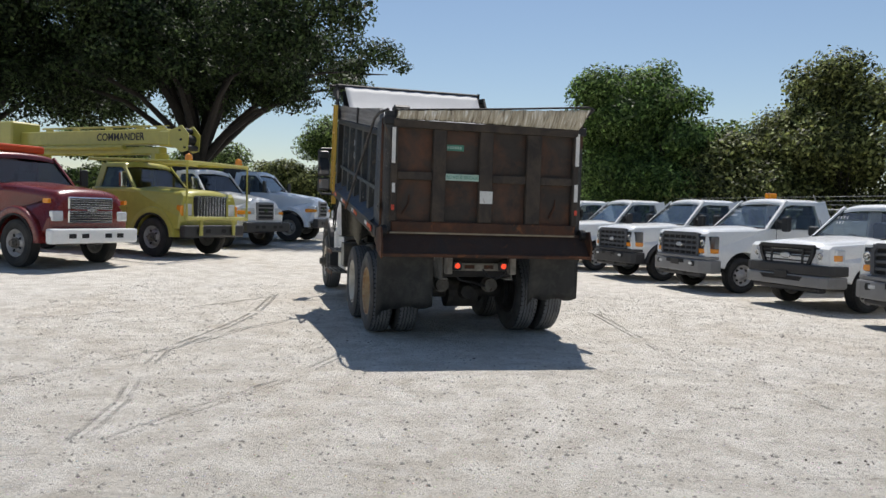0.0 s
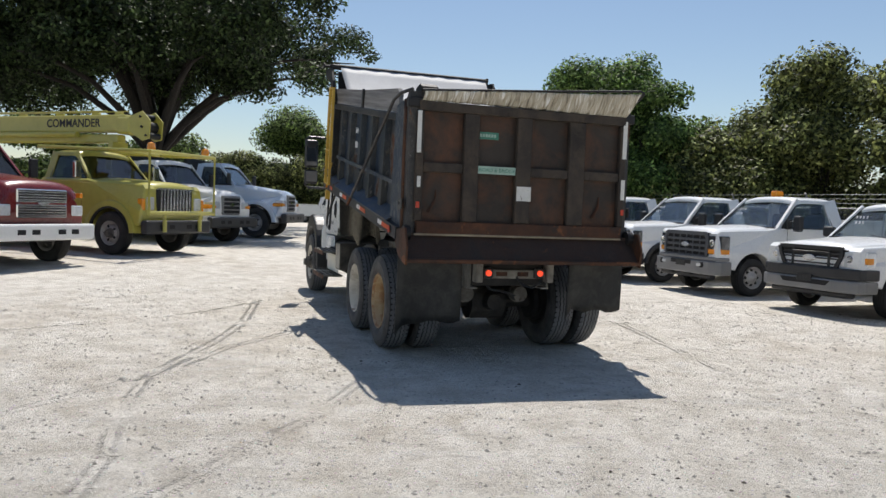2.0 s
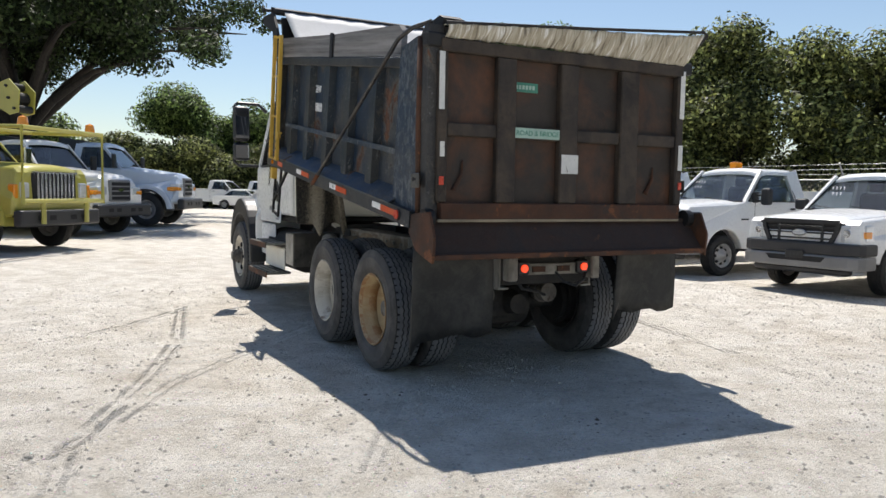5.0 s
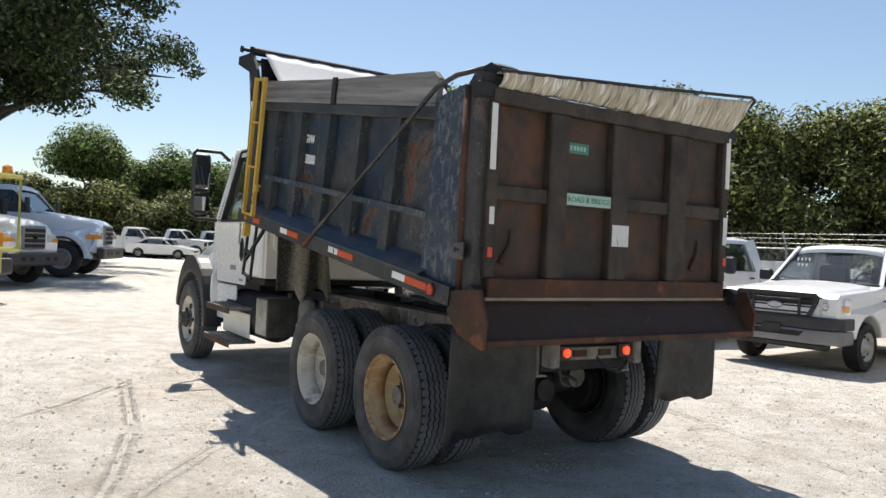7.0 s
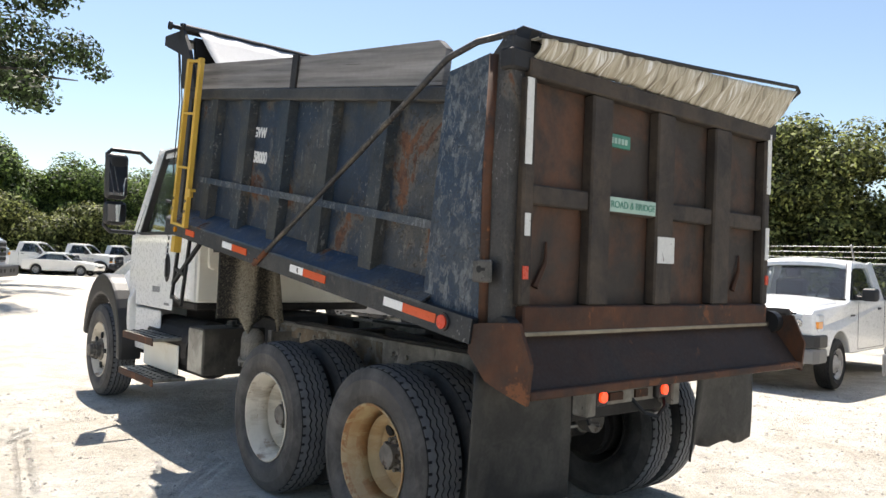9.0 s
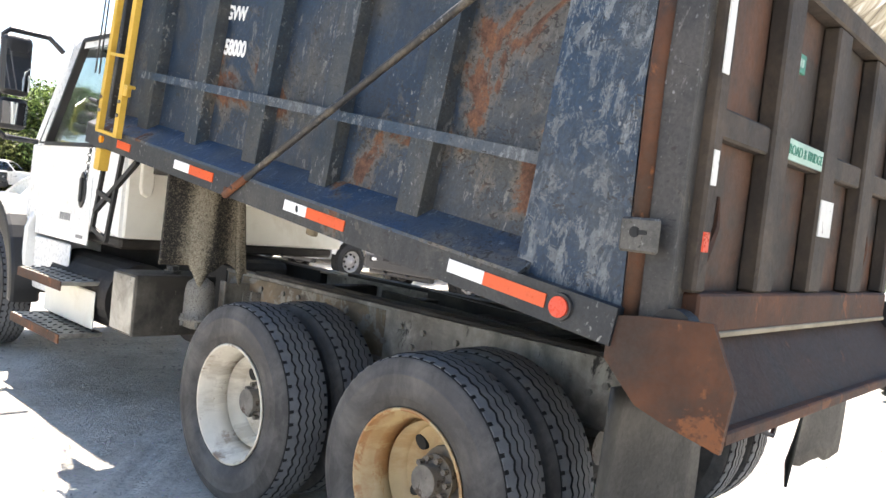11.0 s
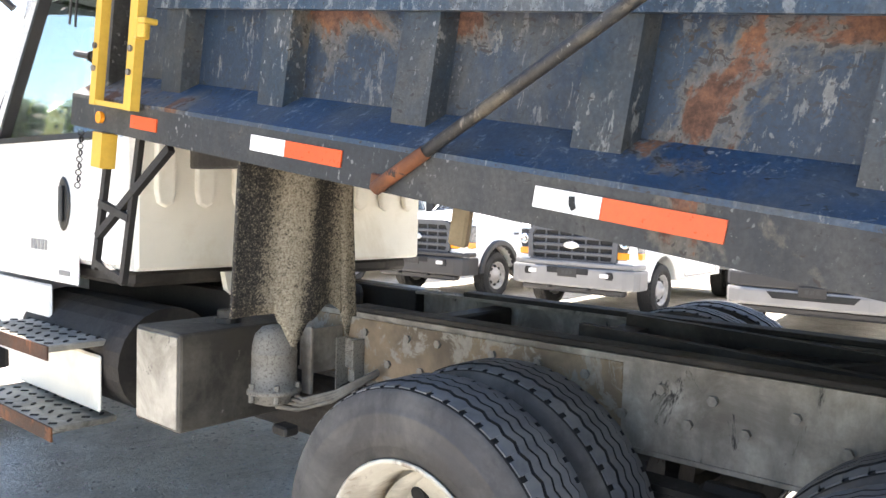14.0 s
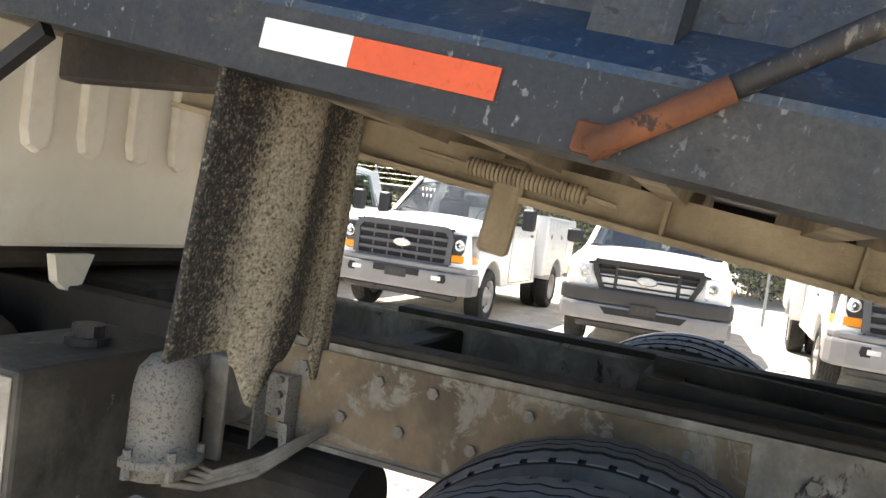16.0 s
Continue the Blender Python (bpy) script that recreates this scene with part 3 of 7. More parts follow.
def heavy_wheel(parent, x, y, z, side, deep, rim_mat, R=0.51, w=0.28, rubber=None, crown=None):
    """A wheel with its tyre, hub and nuts; side -1 is the truck's left. deep: a dished dual wheel."""
    d = side
    bm = bmesh.new()
    h = w / 2 * 0.8
    disc = -0.115 if deep else 0.10
    prof = [(d * h, 0.29), (d * (h + 0.012), 0.302), (d * (h + 0.016), 0.297), (d * (h + 0.014), 0.287), (d * (h - 0.012), 0.283), (d * (h - 0.016), 0.270), (d * (h - 0.055), 0.266), (d * (h - 0.062), 0.252)]
    if deep:
        prof += [(d * (disc + 0.075), 0.248), (d * (disc + 0.068), 0.256), (d * (disc + 0.045), 0.255), (d * (disc + 0.036), 0.244), (d * (disc + 0.018), 0.225), (d * (disc + 0.012), 0.18), (d * disc, 0.14), (d * (disc + 0.005), 0.0)]
    else:
        prof += [(d * (disc - 0.09), 0.225), (d * (disc - 0.04), 0.19), (d * disc, 0.14), (d * (disc + 0.003), 0.0)]
    lathe(bm, prof, 40)
    lathe(bm, [(-d * h, 0.29), (-d * h, 0.24), (-d * (h - 0.1), 0.23), (d * (disc - 0.02), 0.2)], 40)
    wheel = part("wheel", bm, rim_mat, parent, smooth=True, at=pose(x, y, z))
    part("tyre", tyre_bm(R, w, 0.288), [rubber or m_tyre, m_grooveshade], wheel, "black rubber tyre, dusty sidewall", smooth=True)
    part("tread", tread_bm(R, w), [crown or m_tread, m_grooveshade], wheel)
    hub = bmesh.new()
    base = disc if deep else disc
    lathe(hub, [(d * (base - 0.01), 0.125), (d * (base + 0.012), 0.12), (d * (base + 0.02), 0.085), (d * (base + 0.05), 0.075), (d * (base + 0.052), 0.098), (d * (base + 0.068), 0.098), (d * (base + 0.07), 0.062), (d * (base + 0.115), 0.056), (d * (base + 0.12), 0.066), (d * (base + 0.135), 0.064), (d * (base + 0.138), 0.0)], 24)
    part("hub", hub, m_hub, wheel, "greasy brown hub", smooth=False)
    nut0 = None
    for k in range(10):
        a = 2 * math.pi * k / 10
        m = pose(d * (base + 0.076), 0.084 * math.cos(a), 0.084 * math.sin(a), 0, 90, 0)
        if nut0 is None:
            nb = bmesh.new()
            bmesh.ops.create_cone(nb, cap_ends=True, segments=6, radius1=0.013, radius2=0.011, depth=0.045)
            nut0 = part("wheel_nut", nb, m_hub, wheel, at=m)
        else:
            again("wheel_nut", nut0, wheel, m)
    hole0 = None
    for k in range(5):
        a = 2 * math.pi * (k + 0.5) / 5
        m = pose(d * (base + 0.010), 0.172 * math.cos(a), 0.172 * math.sin(a), 0, 90, 0) @ Matrix.Rotation(a, 4, "Z") @ Matrix.Diagonal((0.8, 1.2, 1, 1))
        if hole0 is None:
            nb = bmesh.new()
            bmesh.ops.create_cone(nb, cap_ends=True, segments=16, radius1=0.03, radius2=0.03, depth=0.02)
            hole0 = part("hand_hole", nb, m_dark, wheel, "dark round hand hole", at=m)
        else:
            again("hand_hole", hole0, wheel, m)
    return wheel


# ---- the dump truck ----
TR = pose(0.496, 8.893, G, 0, 0, 16.0)
truck = thing("dump_truck", TR, "white-cab tandem-axle dump truck with a raised, rusty blue-black dump body", "truck")
for hy, mats in ((0.98, m_rimy), (2.25, m_rimw)):
    heavy_wheel(truck, -1.105, hy, 0.51, -1, True, mats)
    heavy_wheel(truck, -0.775, hy, 0.51, 1, True, m_framedark)
    heavy_wheel(truck, 1.105, hy, 0.53, 1, True, m_rimw, 0.53)
    heavy_wheel(truck, 0.775, hy, 0.53, -1, True, m_framedark, 0.53)
    for sx in (-1, 1):
        drum = lathe(bmesh.new(), [(sx * 0.84, 0.19), (sx * 0.84, 0.215), (sx * 0.66, 0.218), (sx * 0.655, 0.228), (sx * 0.63, 0.228), (sx * 0.625, 0.05)], 32, "x", (0, hy, 0.515))
        part("brake_drum", drum, m_framedark, truck, "greasy black brake drum", smooth=False)
for sx in (-1, 1):
    heavy_wheel(truck, sx * 1.04, 6.40, 0.505, sx, False, m_rimw)

# chassis
for sx in (-1, 1):
    bm = bmesh.new()
    box(bm, sx * 0.44 - 0.006, sx * 0.44 + 0.006, 0.25, 3.64, 0.74, 1.02)
    box(bm, min(sx * 0.36, sx * 0.455), max(sx * 0.36, sx * 0.455), 0.25, 3.64, 1.02, 1.035)
    box(bm, min(sx * 0.36, sx * 0.455), max(sx * 0.36, sx * 0.455), 0.25, 3.64, 0.725, 0.74)
    rail = part("frame_rail", bm, m_frame, truck, "dusty grey steel frame rail")
    bolt = None
    for k in range(26):
        by = 0.6 + k * 0.108 + 0.03 * math.sin(k * 5.1)
        m = pose(sx * 0.452, by, 0.94 - 0.085 * (k % 2) - 0.02 * math.cos(k * 3.3), 0, 90, 0)
        if bolt is None:
            nb = bmesh.new()
            bmesh.ops.create_cone(nb, cap_ends=True, segments=6, radius1=0.017, radius2=0.015, depth=0.03)
            bolt = part("bolt", nb, m_frame, rail, at=m)
        else:
            again("bolt", bolt, rail, m)
# Same rails further forward, coloured black for the shade below the cab.
for sx in (-1, 1):
    part("frame_rail", B(sx * 0.41 - 0.045, sx * 0.41 + 0.045, 3.641, 6.9, 0.725, 1.035, 0.006), m_black, truck, "front stretch of the frame rail, blackened for the shade under the cab")
for y in (0.3, 1.75, 3.1, 4.4, 5.6, 6.8):
    part("crossmember", B(-0.43, 0.43, y - 0.06, y + 0.06, 0.76, 1.0, 0.01), m_framedark, truck)
sub = bmesh.new()
for sx in (-1, 1):
    box(sub, sx * 0.40 - 0.05, sx * 0.40 + 0.05, 0.3, 3.3, 1.037, 1.06, 0.004)
part("wear_strip", sub, m_framedark, truck)
# hoist and linkage between the rails
h = bmesh.new()
rod(h, (0, 2.9, 0.80), (0, 1.7, 0.92), 0.085, 14)
rod(h, (0, 1.7, 0.92), (0, 0.9, 1.1), 0.05, 12)
rod(h, (-0.38, 2.9, 0.80), (0.38, 2.9, 0.80), 0.045, 10)
part("hoist_cylinder", h, m_framedark, truck)
h = bmesh.new()
for sx in (-1, 1):
    bar(h, (sx * 0.2, 1.0, 0.97), (sx * 0.2, 2.3, 1.02), 0.04, 0.12)
    box(h, sx * 0.2 - 0.12, sx * 0.2 + 0.12, 1.3, 1.8, 0.98, 1.01)
box(h, -0.36, 0.36, 2.2, 2.32, 0.9, 1.03)
box(h, -0.36, 0.36, 0.72, 0.86, 0.9, 1.03)
part("hoist_frame", h, m_framedark, truck)
# axles
for y in (0.98, 2.25):
    a = bmesh.new()
    rod(a, (-0.95, y, 0.51), (0.95, y, 0.51), 0.075, 14)
    rod(a, (-0.2, y, 0.51), (0.2, y, 0.51), 0.2, 18, 0.2)
    rod(a, (0.02, y - 0.3, 0.53), (0.02, y + 0.1, 0.53), 0.085, 14, 0.17)
    for sx in (-1, 1):
        rod(a, (sx * 0.55, y - 0.02, 0.51), (sx * 0.6, y - 0.02, 0.51), 0.2, 16)
    part("drive_axle", a, m_framedark, truck, "greasy drive axle", smooth=False)
    for sx in (-1, 1):
        c = bmesh.new()
        rod(c, (sx * 0.32, y - 0.32, 0.62), (sx * 0.32, y - 0.14, 0.62), 0.085, 16)
        rod(c, (sx * 0.32, y - 0.23, 0.62), (sx * 0.32, y - 0.21, 0.62), 0.1, 16)
        part("brake_chamber", c, m_hub, truck)
for sx in (-1, 1):
    s = bmesh.new()
    for k in range(5):
        n = 0.62 - 0.1 * k
        box(s, sx * 0.52 - 0.05, sx * 0.52 + 0.05, 1.625 - n, 1.625 + n, 0.66 - 0.022 * k, 0.68 - 0.022 * k)
    box(s, sx * 0.5 - 0.03, sx * 0.5 + 0.08, 1.50, 1.74, 0.52, 0.70, 0.04)
    part("leaf_spring", s, m_framedark, truck)
a = bmesh.new()
rod(a, (-0.95, 6.40, 0.505), (0.95, 6.40, 0.505), 0.06, 10)
rod(a, (0.02, 2.5, 0.6), (0.02, 5.4, 0.75), 0.06, 12)
part("front_axle", a, m_framedark, truck)

# dump body, tilted up about its rear hinge
body = part("dump_body", B(-1.13, 1.13, -0.18, 3.68, 0.05, 0.07), m_rail, truck, "rusty blue steel dump body, tilted up", at=pose(0, 0.29, 1.311, 8.3, 0, 1.2))
for sx in (-1, 1):
    q = lambda a, b: (min(sx * a, sx * b), max(sx * a, sx * b))
    part("side_sheet", B(*q(1.115, 1.135), -0.1, 3.69, 0.05, 1.1), m_blue, body, "dented blue side sheet with rust and scuffs")
    part("top_rail", B(*q(1.10, 1.225), 0.30, 3.70, 1.065, 1.14, 0.008), m_rail, body)
    s = prism(bmesh.new(), [(sx * 1.12, -0.065), (sx * 1.29, -0.065), (sx * 1.29, 0.055), (sx * 1.12, 0.05)], "y", -0.13, 3.71)
    part("bottom_rail", s, m_rail, body, "dark blue-grey bottom side rail")
    s = prism(bmesh.new(), [(sx * 1.291, 0.045), (sx * 1.291, 0.058), (sx * 1.136, 0.156), (sx * 1.136, 0.12)], "y", 0.25, 3.71)
    part("ledge", s, m_ledge, body, "sloping blue ledge plate")
    post = None
    for y0, y1 in ((3.11, 3.24), (2.55, 2.68), (1.973, 2.105), (1.418, 1.54), (0.835, 0.968)):
        if post is None:
            pb = bmesh.new()
            prism(pb, [(0.0, -0.006), (0.066, 0.004), (0.066, 0.128), (0.0, 0.138)], "z", 0.10, 1.07)
            for v in pb.verts:
                v.co.x *= sx
            bmesh.ops.recalc_face_normals(pb, faces=pb.faces[:])
            for f in pb.faces:
                if f.normal.y < -0.7:
                    f.material_index = 1
            post = part("side_post", pb, [m_post, m_postflank], body, at=pose(sx * 1.135, y0, 0))
        else:
            again("side_post", post, body, pose(sx * 1.135, y0, 0))
    b = bmesh.new()
    bar(b, (sx * 1.208, 0.31, 0.437), (sx * 1.208, 3.30, 0.423), 0.018, 0.044)
    part("mid_rail", b, m_midrail, body)
    w = bmesh.new()
    prism(w, [(-0.11, 0.04), (0.31, 0.056), (0.33, 0.73), (0.345, 1.14), (0.33, 1.21), (0.055, 1.29), (0.0, 0.73)], "x", *q(1.13, 1.232))
    part("rear_side_plate", w, m_plateblue, body, "scuffed blue rear side plate")
    cpost = prism(bmesh.new(), [(-0.27, -0.03), (-0.13, -0.06), (-0.112, 0.05), (-0.002, 0.73), (0.053, 1.28), (-0.02, 1.37), (-0.075, 1.37)], "x", *q(1.10, 1.225), bevel=0.01)
    part("corner_post", cpost, m_cornerpaint, body, "grey-brown corner post with rust")
    pipe = bmesh.new()
    tube(pipe, [(sx * 1.222, -0.142, 0.03), (sx * 1.222, -0.033, 0.73), (sx * 1.222, 0.03, 1.28)], 0.028, 12)
    part("corner_pipe", pipe, m_rust, body, "orange-brown rusty corner pipe", smooth=True)
    fr = bmesh.new()
    box(fr, *q(1.12, 1.225), 3.58, 3.71, 0.06, 1.1, 0.006)
    part("front_post", fr, m_rail, body)
    bd = bmesh.new()
    prism(bd, [(0.43, 1.148), (3.67, 1.142), (3.69, 1.345), (1.9, 1.352), (0.50, 1.385), (0.43, 1.34)], "x", *q(1.15, 1.20), bevel=0.006)
    for v in bd.verts:
        v.co.x += 0.012 * math.sin(v.co.y * 1.3)
    part("side_board", bd, m_wood, body, "weathered grey wooden side board")
    part("board_strap", B(*q(1.205, 1.22), 1.90, 1.97, 1.10, 1.36), m_black, body)
    br = bmesh.new()
    tube(br, [(sx * 1.30, 2.02, -0.05), (sx * 1.295, 1.5, 0.345), (sx * 1.28, 0.30, 1.265), (sx * 1.26, 0.12, 1.34), (sx * 1.20, -0.06, 1.385)], 0.0165, 12)
    brace = part("brace", br, m_brace, body, "rusty diagonal brace bar", smooth=True)
    br = bmesh.new()
    tube(br, [(sx * 1.301, 2.03, -0.058), (sx * 1.301, 1.98, -0.02), (sx * 1.3, 1.88, 0.055)], 0.0185, 12)
    part("brace_end", br, m_orangerust, brace, "orange-rusted lower end", smooth=True)
    part("brace_foot", B(*q(1.289, 1.30), 2.0, 2.055, -0.063, -0.02, 0.004), m_orangerust, body, "rusty brace foot plate")
    part("corner_cap", prism(bmesh.new(), [(-0.07, 1.36), (0.12, 1.30), (0.1, 1.40), (-0.02, 1.44), (-0.09, 1.42)], "x", *q(0.95, 1.12), bevel=0.006), m_black, body)
# front bulkhead leaning forward over the cab
fb = prism(bmesh.new(), [(3.66, 0.05), (3.70, 0.05), (3.72, 1.15), (3.87, 1.58), (3.83, 1.59), (3.68, 1.15)], "x", -1.15, 1.15)
part("front_bulkhead", fb, m_black, body, "black steel front bulkhead")
for sx in (-1, 1):
    q = lambda a, b: (min(sx * a, sx * b), max(sx * a, sx * b))
    part("bulkhead_wing", prism(bmesh.new(), [(3.45, 1.14), (3.74, 1.14), (3.80, 1.42), (4.22, 1.52), (4.22, 1.60), (3.83, 1.63), (3.66, 1.46)], "x", *q(1.23, 1.26)), m_black, body)
part("cab_shield", B(-1.23, 1.23, 3.83, 4.22, 1.54, 1.565), m_black, body)
r = bmesh.new()
rod(r, (-1.24, 3.88, 1.65), (1.14, 3.88, 1.65), 0.04, 14)
rod(r, (-1.36, 3.88, 1.65), (-1.24, 3.88, 1.65), 0.018, 8)
rod(r, (-1.36, 3.88, 1.65), (-1.34, 3.88, 1.65), 0.035, 10)
bar(r, (-1.245, 3.88, 1.54), (-1.245, 3.88, 1.69), 0.03, 0.05, (0, 1, 0))
bar(r, (1.16, 3.88, 1.54), (1.16, 3.88, 1.70), 0.03, 0.05, (0, 1, 0))
part("tarp_roller", r, m_black, body, "rolled black tarp on its roller")
# pale tarp sheet draped back from the roller into the body
bm = bmesh.new()
N, K = 26, 12
grid = []
for i in range(N + 1):
    x = -1.12 + 2.24 * i / N
    row = []
    for j in range(K + 1):
        s = j / K
        row.append(bm.verts.new((x * (1 - 0.05 * s), 3.85 - 1.15 * s, 1.65 - 0.54 * s - 0.12 * math.sin(math.pi * s) + 0.004 * math.sin(i * 1.9 + 3 * s))))
    grid.append(row)
for i in range(N):
    for j in range(K):
        bm.faces.new((grid[i][j], grid[i + 1][j], grid[i + 1][j + 1], grid[i][j + 1]))
ob = part("tarp_sheet", bm, m_tarpw, body, "pale tarp sheet draped into the body", smooth=True)
ob.modifiers.new("thick", "SOLIDIFY").thickness = 0.006
# tarp folded over the tailgate's top
bm = bmesh.new()
grid = []
N, K = 110, 14
for i in range(N + 1):
    u = i / N
    x = -1.10 + 2.22 * u
    row = []
    for j in range(K + 1):
        s = j / K
        w = 0.007 * math.sin(i * 0.9 - s * 9 + 1.5 * math.sin(i * 0.13)) + 0.003 * math.sin(i * 2.1 - s * 6)
        rise = 0.10 + 0.16 * u ** 1.3
        lean = -0.07 - 0.10 * u
        if s < 0.6:
            a = s / 0.6
            y, z = -0.015 + lean * a - 0.02 * math.sin(math.pi * a), 2.562 + rise * a + 0.012 * math.sin(5 * u)
        else:
            a = (s - 0.6) / 0.4
            y, z = -0.015 + lean + 0.30 * a, 2.562 + rise - 0.02 * a * a - 0.09 * a * u + 0.012 * math.sin(5 * u)
        row.append(bm.verts.new((x + 0.10 * u * min(1, s / 0.6), y + w, z + 0.6 * w)))
    grid.append(row)
for i in range(N):
    for j in range(K):
        bm.faces.new((grid[i][j], grid[i + 1][j], grid[i + 1][j + 1], grid[i][j + 1]))
ob = part("tarp_tail", bm, m_tarp, truck, "creased tan tarp folded over the tailgate top", smooth=True)
ob.modifiers.new("thick", "SOLIDIFY").thickness = 0.006
tb = bmesh.new()
tube(tb, [(-1.12, -0.08, 2.66), (0.1, -0.13, 2.74), (1.20, -0.17, 2.825), (1.25, -0.16, 2.81)], 0.012, 8)
tube(tb, [(1.12, 0.05, 2.60), (1.18, -0.08, 2.70), (1.25, -0.16, 2.81)], 0.02, 6)
part("tarp_bar", tb, m_black, truck)
# sills and lift beams under the floor
sill = None
for k in range(12):
    m = pose(0, 0.12 + 0.31 * k, 0)
    if sill is None:
        sill = part("floor_sill", B(-1.16, 1.16, -0.03, 0.03, -0.06, 0.05), m_mud, body, "mud-caked floor sill", at=m)
    else:
        again("floor_sill", sill, body, m)
for sx in (-1, 1):
    lb = bmesh.new()
    box(lb, sx * 0.42 - 0.01, sx * 0.42 + 0.01, -0.1, 3.45, -0.145, -0.05)
    box(lb, min(sx * 0.36, sx * 0.47), max(sx * 0.36, sx * 0.47), -0.1, 3.45, -0.16, -0.143)
    for k in range(8):
        box(lb, min(sx * 0.42, sx * 0.465), max(sx * 0.42, sx * 0.465), 0.3 + 0.42 * k, 0.31 + 0.42 * k, -0.145, -0.05)
    part("lift_beam", lb, m_mud, body, "mud-caked lift beam")
part("prop_arm", B(-0.475, -0.43, 2.33, 2.41, -0.30, -0.06, 0.01), m_mud, body, "mud-caked hanging prop arm")
sp = bmesh.new()
coil = []
for k in range(27):
    coil += [(2.17 + 0.0115 * k, 0.016), (2.1725 + 0.0115 * k, 0.0225), (2.176 + 0.0115 * k, 0.0235), (2.1795 + 0.0115 * k, 0.0225)]
lathe(sp, [(2.169, 0.0)] + coil + [(2.485, 0.0)], 16, "y", (-0.49, 0, -0.10))
rod(sp, (-0.49, 2.48, -0.10), (-0.49, 2.62, -0.095), 0.007, 6)
rod(sp, (-0.49, 2.17, -0.10), (-0.47, 2.10, -0.105), 0.007, 6)
part("spring", sp, m_mud, body, "dusty coil spring")
part("hinge_block", B(-0.55, 0.55, -0.05, 0.12, -0.25, -0.05, 0.02), m_framedark, body)
# marker tape, lamps
def tape(y0, ym, y1, z0=-0.024, z1=0.022):
    part("white_tape", B(-1.2945, -1.288, ym, y0, z0, z1), m_whitetape, body)
    part("orange_tape", B(-1.2945, -1.288, y1, ym - 0.001, z0, z1), m_orange, body)


tape(2.568, 2.41, 2.175)
tape(1.562, 1.40, 1.142)
tape(0.552, 0.386, 0.122)
part("orange_tape", B(-1.2945, -1.288, 3.09, 3.26, -0.03, 0.015), m_orange, body)
dn = prism(bmesh.new(), [(1.476, 0.012), (1.462, 0.014), (1.460, 0.002), (1.455, -0.010), (1.464, -0.018), (1.473, -0.006)], "x", -1.2962, -1.2946)
part("tape_tear", dn, m_dark, body, "dark tear in the white tape")
lp = bmesh.new()
rod(lp, (-1.288, 0.062, -0.002), (-1.31, 0.062, -0.002), 0.034, 20)
part("side_lamp", lp, m_red, body, "round red side lamp")
lp = bmesh.new()
lathe(lp, [(-1.302, 0.034), (-1.302, 0.044), (-1.289, 0.046)], 24, "x", (0, 0.062, -0.002))
part("lamp_ring", lp, m_plastic, body)
lp = bmesh.new()
rod(lp, (-1.288, 3.47, -0.015), (-1.305, 3.47, -0.015), 0.022, 16)
part("marker_lamp", lp, m_amber, body)
# lettering
words("letters", "GVW", 0.098, pose(-1.137, 2.475, 0.835, 90, 0, -90), m_whiteink, body, stretch=0.8, bold=0.03)
words("letters", "58000", 0.112, pose(-1.137, 2.435, 0.655, 90, 0, -90), m_whiteink, body, stretch=0.72, bold=0.03)
# folding ladder with its lower step
ladder = part("ladder", bar(bmesh.new(), (-1.325, 3.205, 0.03), (-1.325, 3.215, 1.36), 0.034, 0.048, (0, 1, 0)), m_yellow, body, "yellow steel ladder")
part("ladder_rail", bar(bmesh.new(), (-1.325, 3.45, 0.03), (-1.325, 3.44, 1.36), 0.034, 0.040, (0, 1, 0)), m_yellow, body)
for z in (0.04, 0.5, 0.93, 1.34):
    part("rung", bar(bmesh.new(), (-1.325, 3.23, z), (-1.325, 3.43, z), 0.03, 0.018), m_yellow, body)
clipb = B(-1.35, -1.30, 3.165, 3.185, 0.275, 0.345, 0.004)
box(clipb, -1.35, -1.30, 3.12, 3.165, 0.325, 0.345, 0.003)
box(clipb, -1.35, -1.335, 3.12, 3.165, 0.28, 0.325, 0.003)
part("ladder_clip", clipb, m_yellow, body)
for by_ in (3.205, 3.45):
    for bz_ in (0.16, 0.24):
        nb = bmesh.new()
        rod(nb, (-1.342, by_, bz_), (-1.352, by_, bz_), 0.011, 6)
        part("bolt", nb, m_hub, body)
lb_ = bmesh.new()
rod(lb_, (-1.33, 3.46, 0.20), (-1.33, 3.62, 0.205), 0.012, 8)
rod(lb_, (-1.33, 3.49, 0.20), (-1.33, 3.50, 0.20), 0.022, 8)
part("latch_pin", lb_, m_black, body)
part("ladder_bracket", B(-1.31, -1.25, 3.42, 3.49, -0.2, -0.07), m_yellow, body)
for y in (3.26, 3.47):
    part("step_hanger", bar(bmesh.new(), (-1.25, y, -0.066), (-1.26, y + 0.02, -0.60), 0.022, 0.028, (0, 1, 0)), m_black, body)
part("step_bar", bar(bmesh.new(), (-1.26, 3.27, -0.6), (-1.26, 3.50, -0.57), 0.022, 0.028), m_black, body)
part("step_bar", bar(bmesh.new(), (-1.26, 3.27, -0.36), (-1.26, 3.49, -0.34), 0.022, 0.028), m_black, body)
part("step_brace", bar(bmesh.new(), (-1.26, 3.49, -0.47), (-1.25, 3.06, -0.075), 0.025, 0.03, (0, 1, 0)), m_black, body)
ch = bmesh.new()
for k in range(9):
    lathe(ch, [(0.0, 0.014), (0.006, 0.012), (0.0, 0.009)], 8, "x" if k % 2 else "y", (-1.27, 3.66, -0.09 - 0.026 * k))
part("chain", ch, m_black, body)

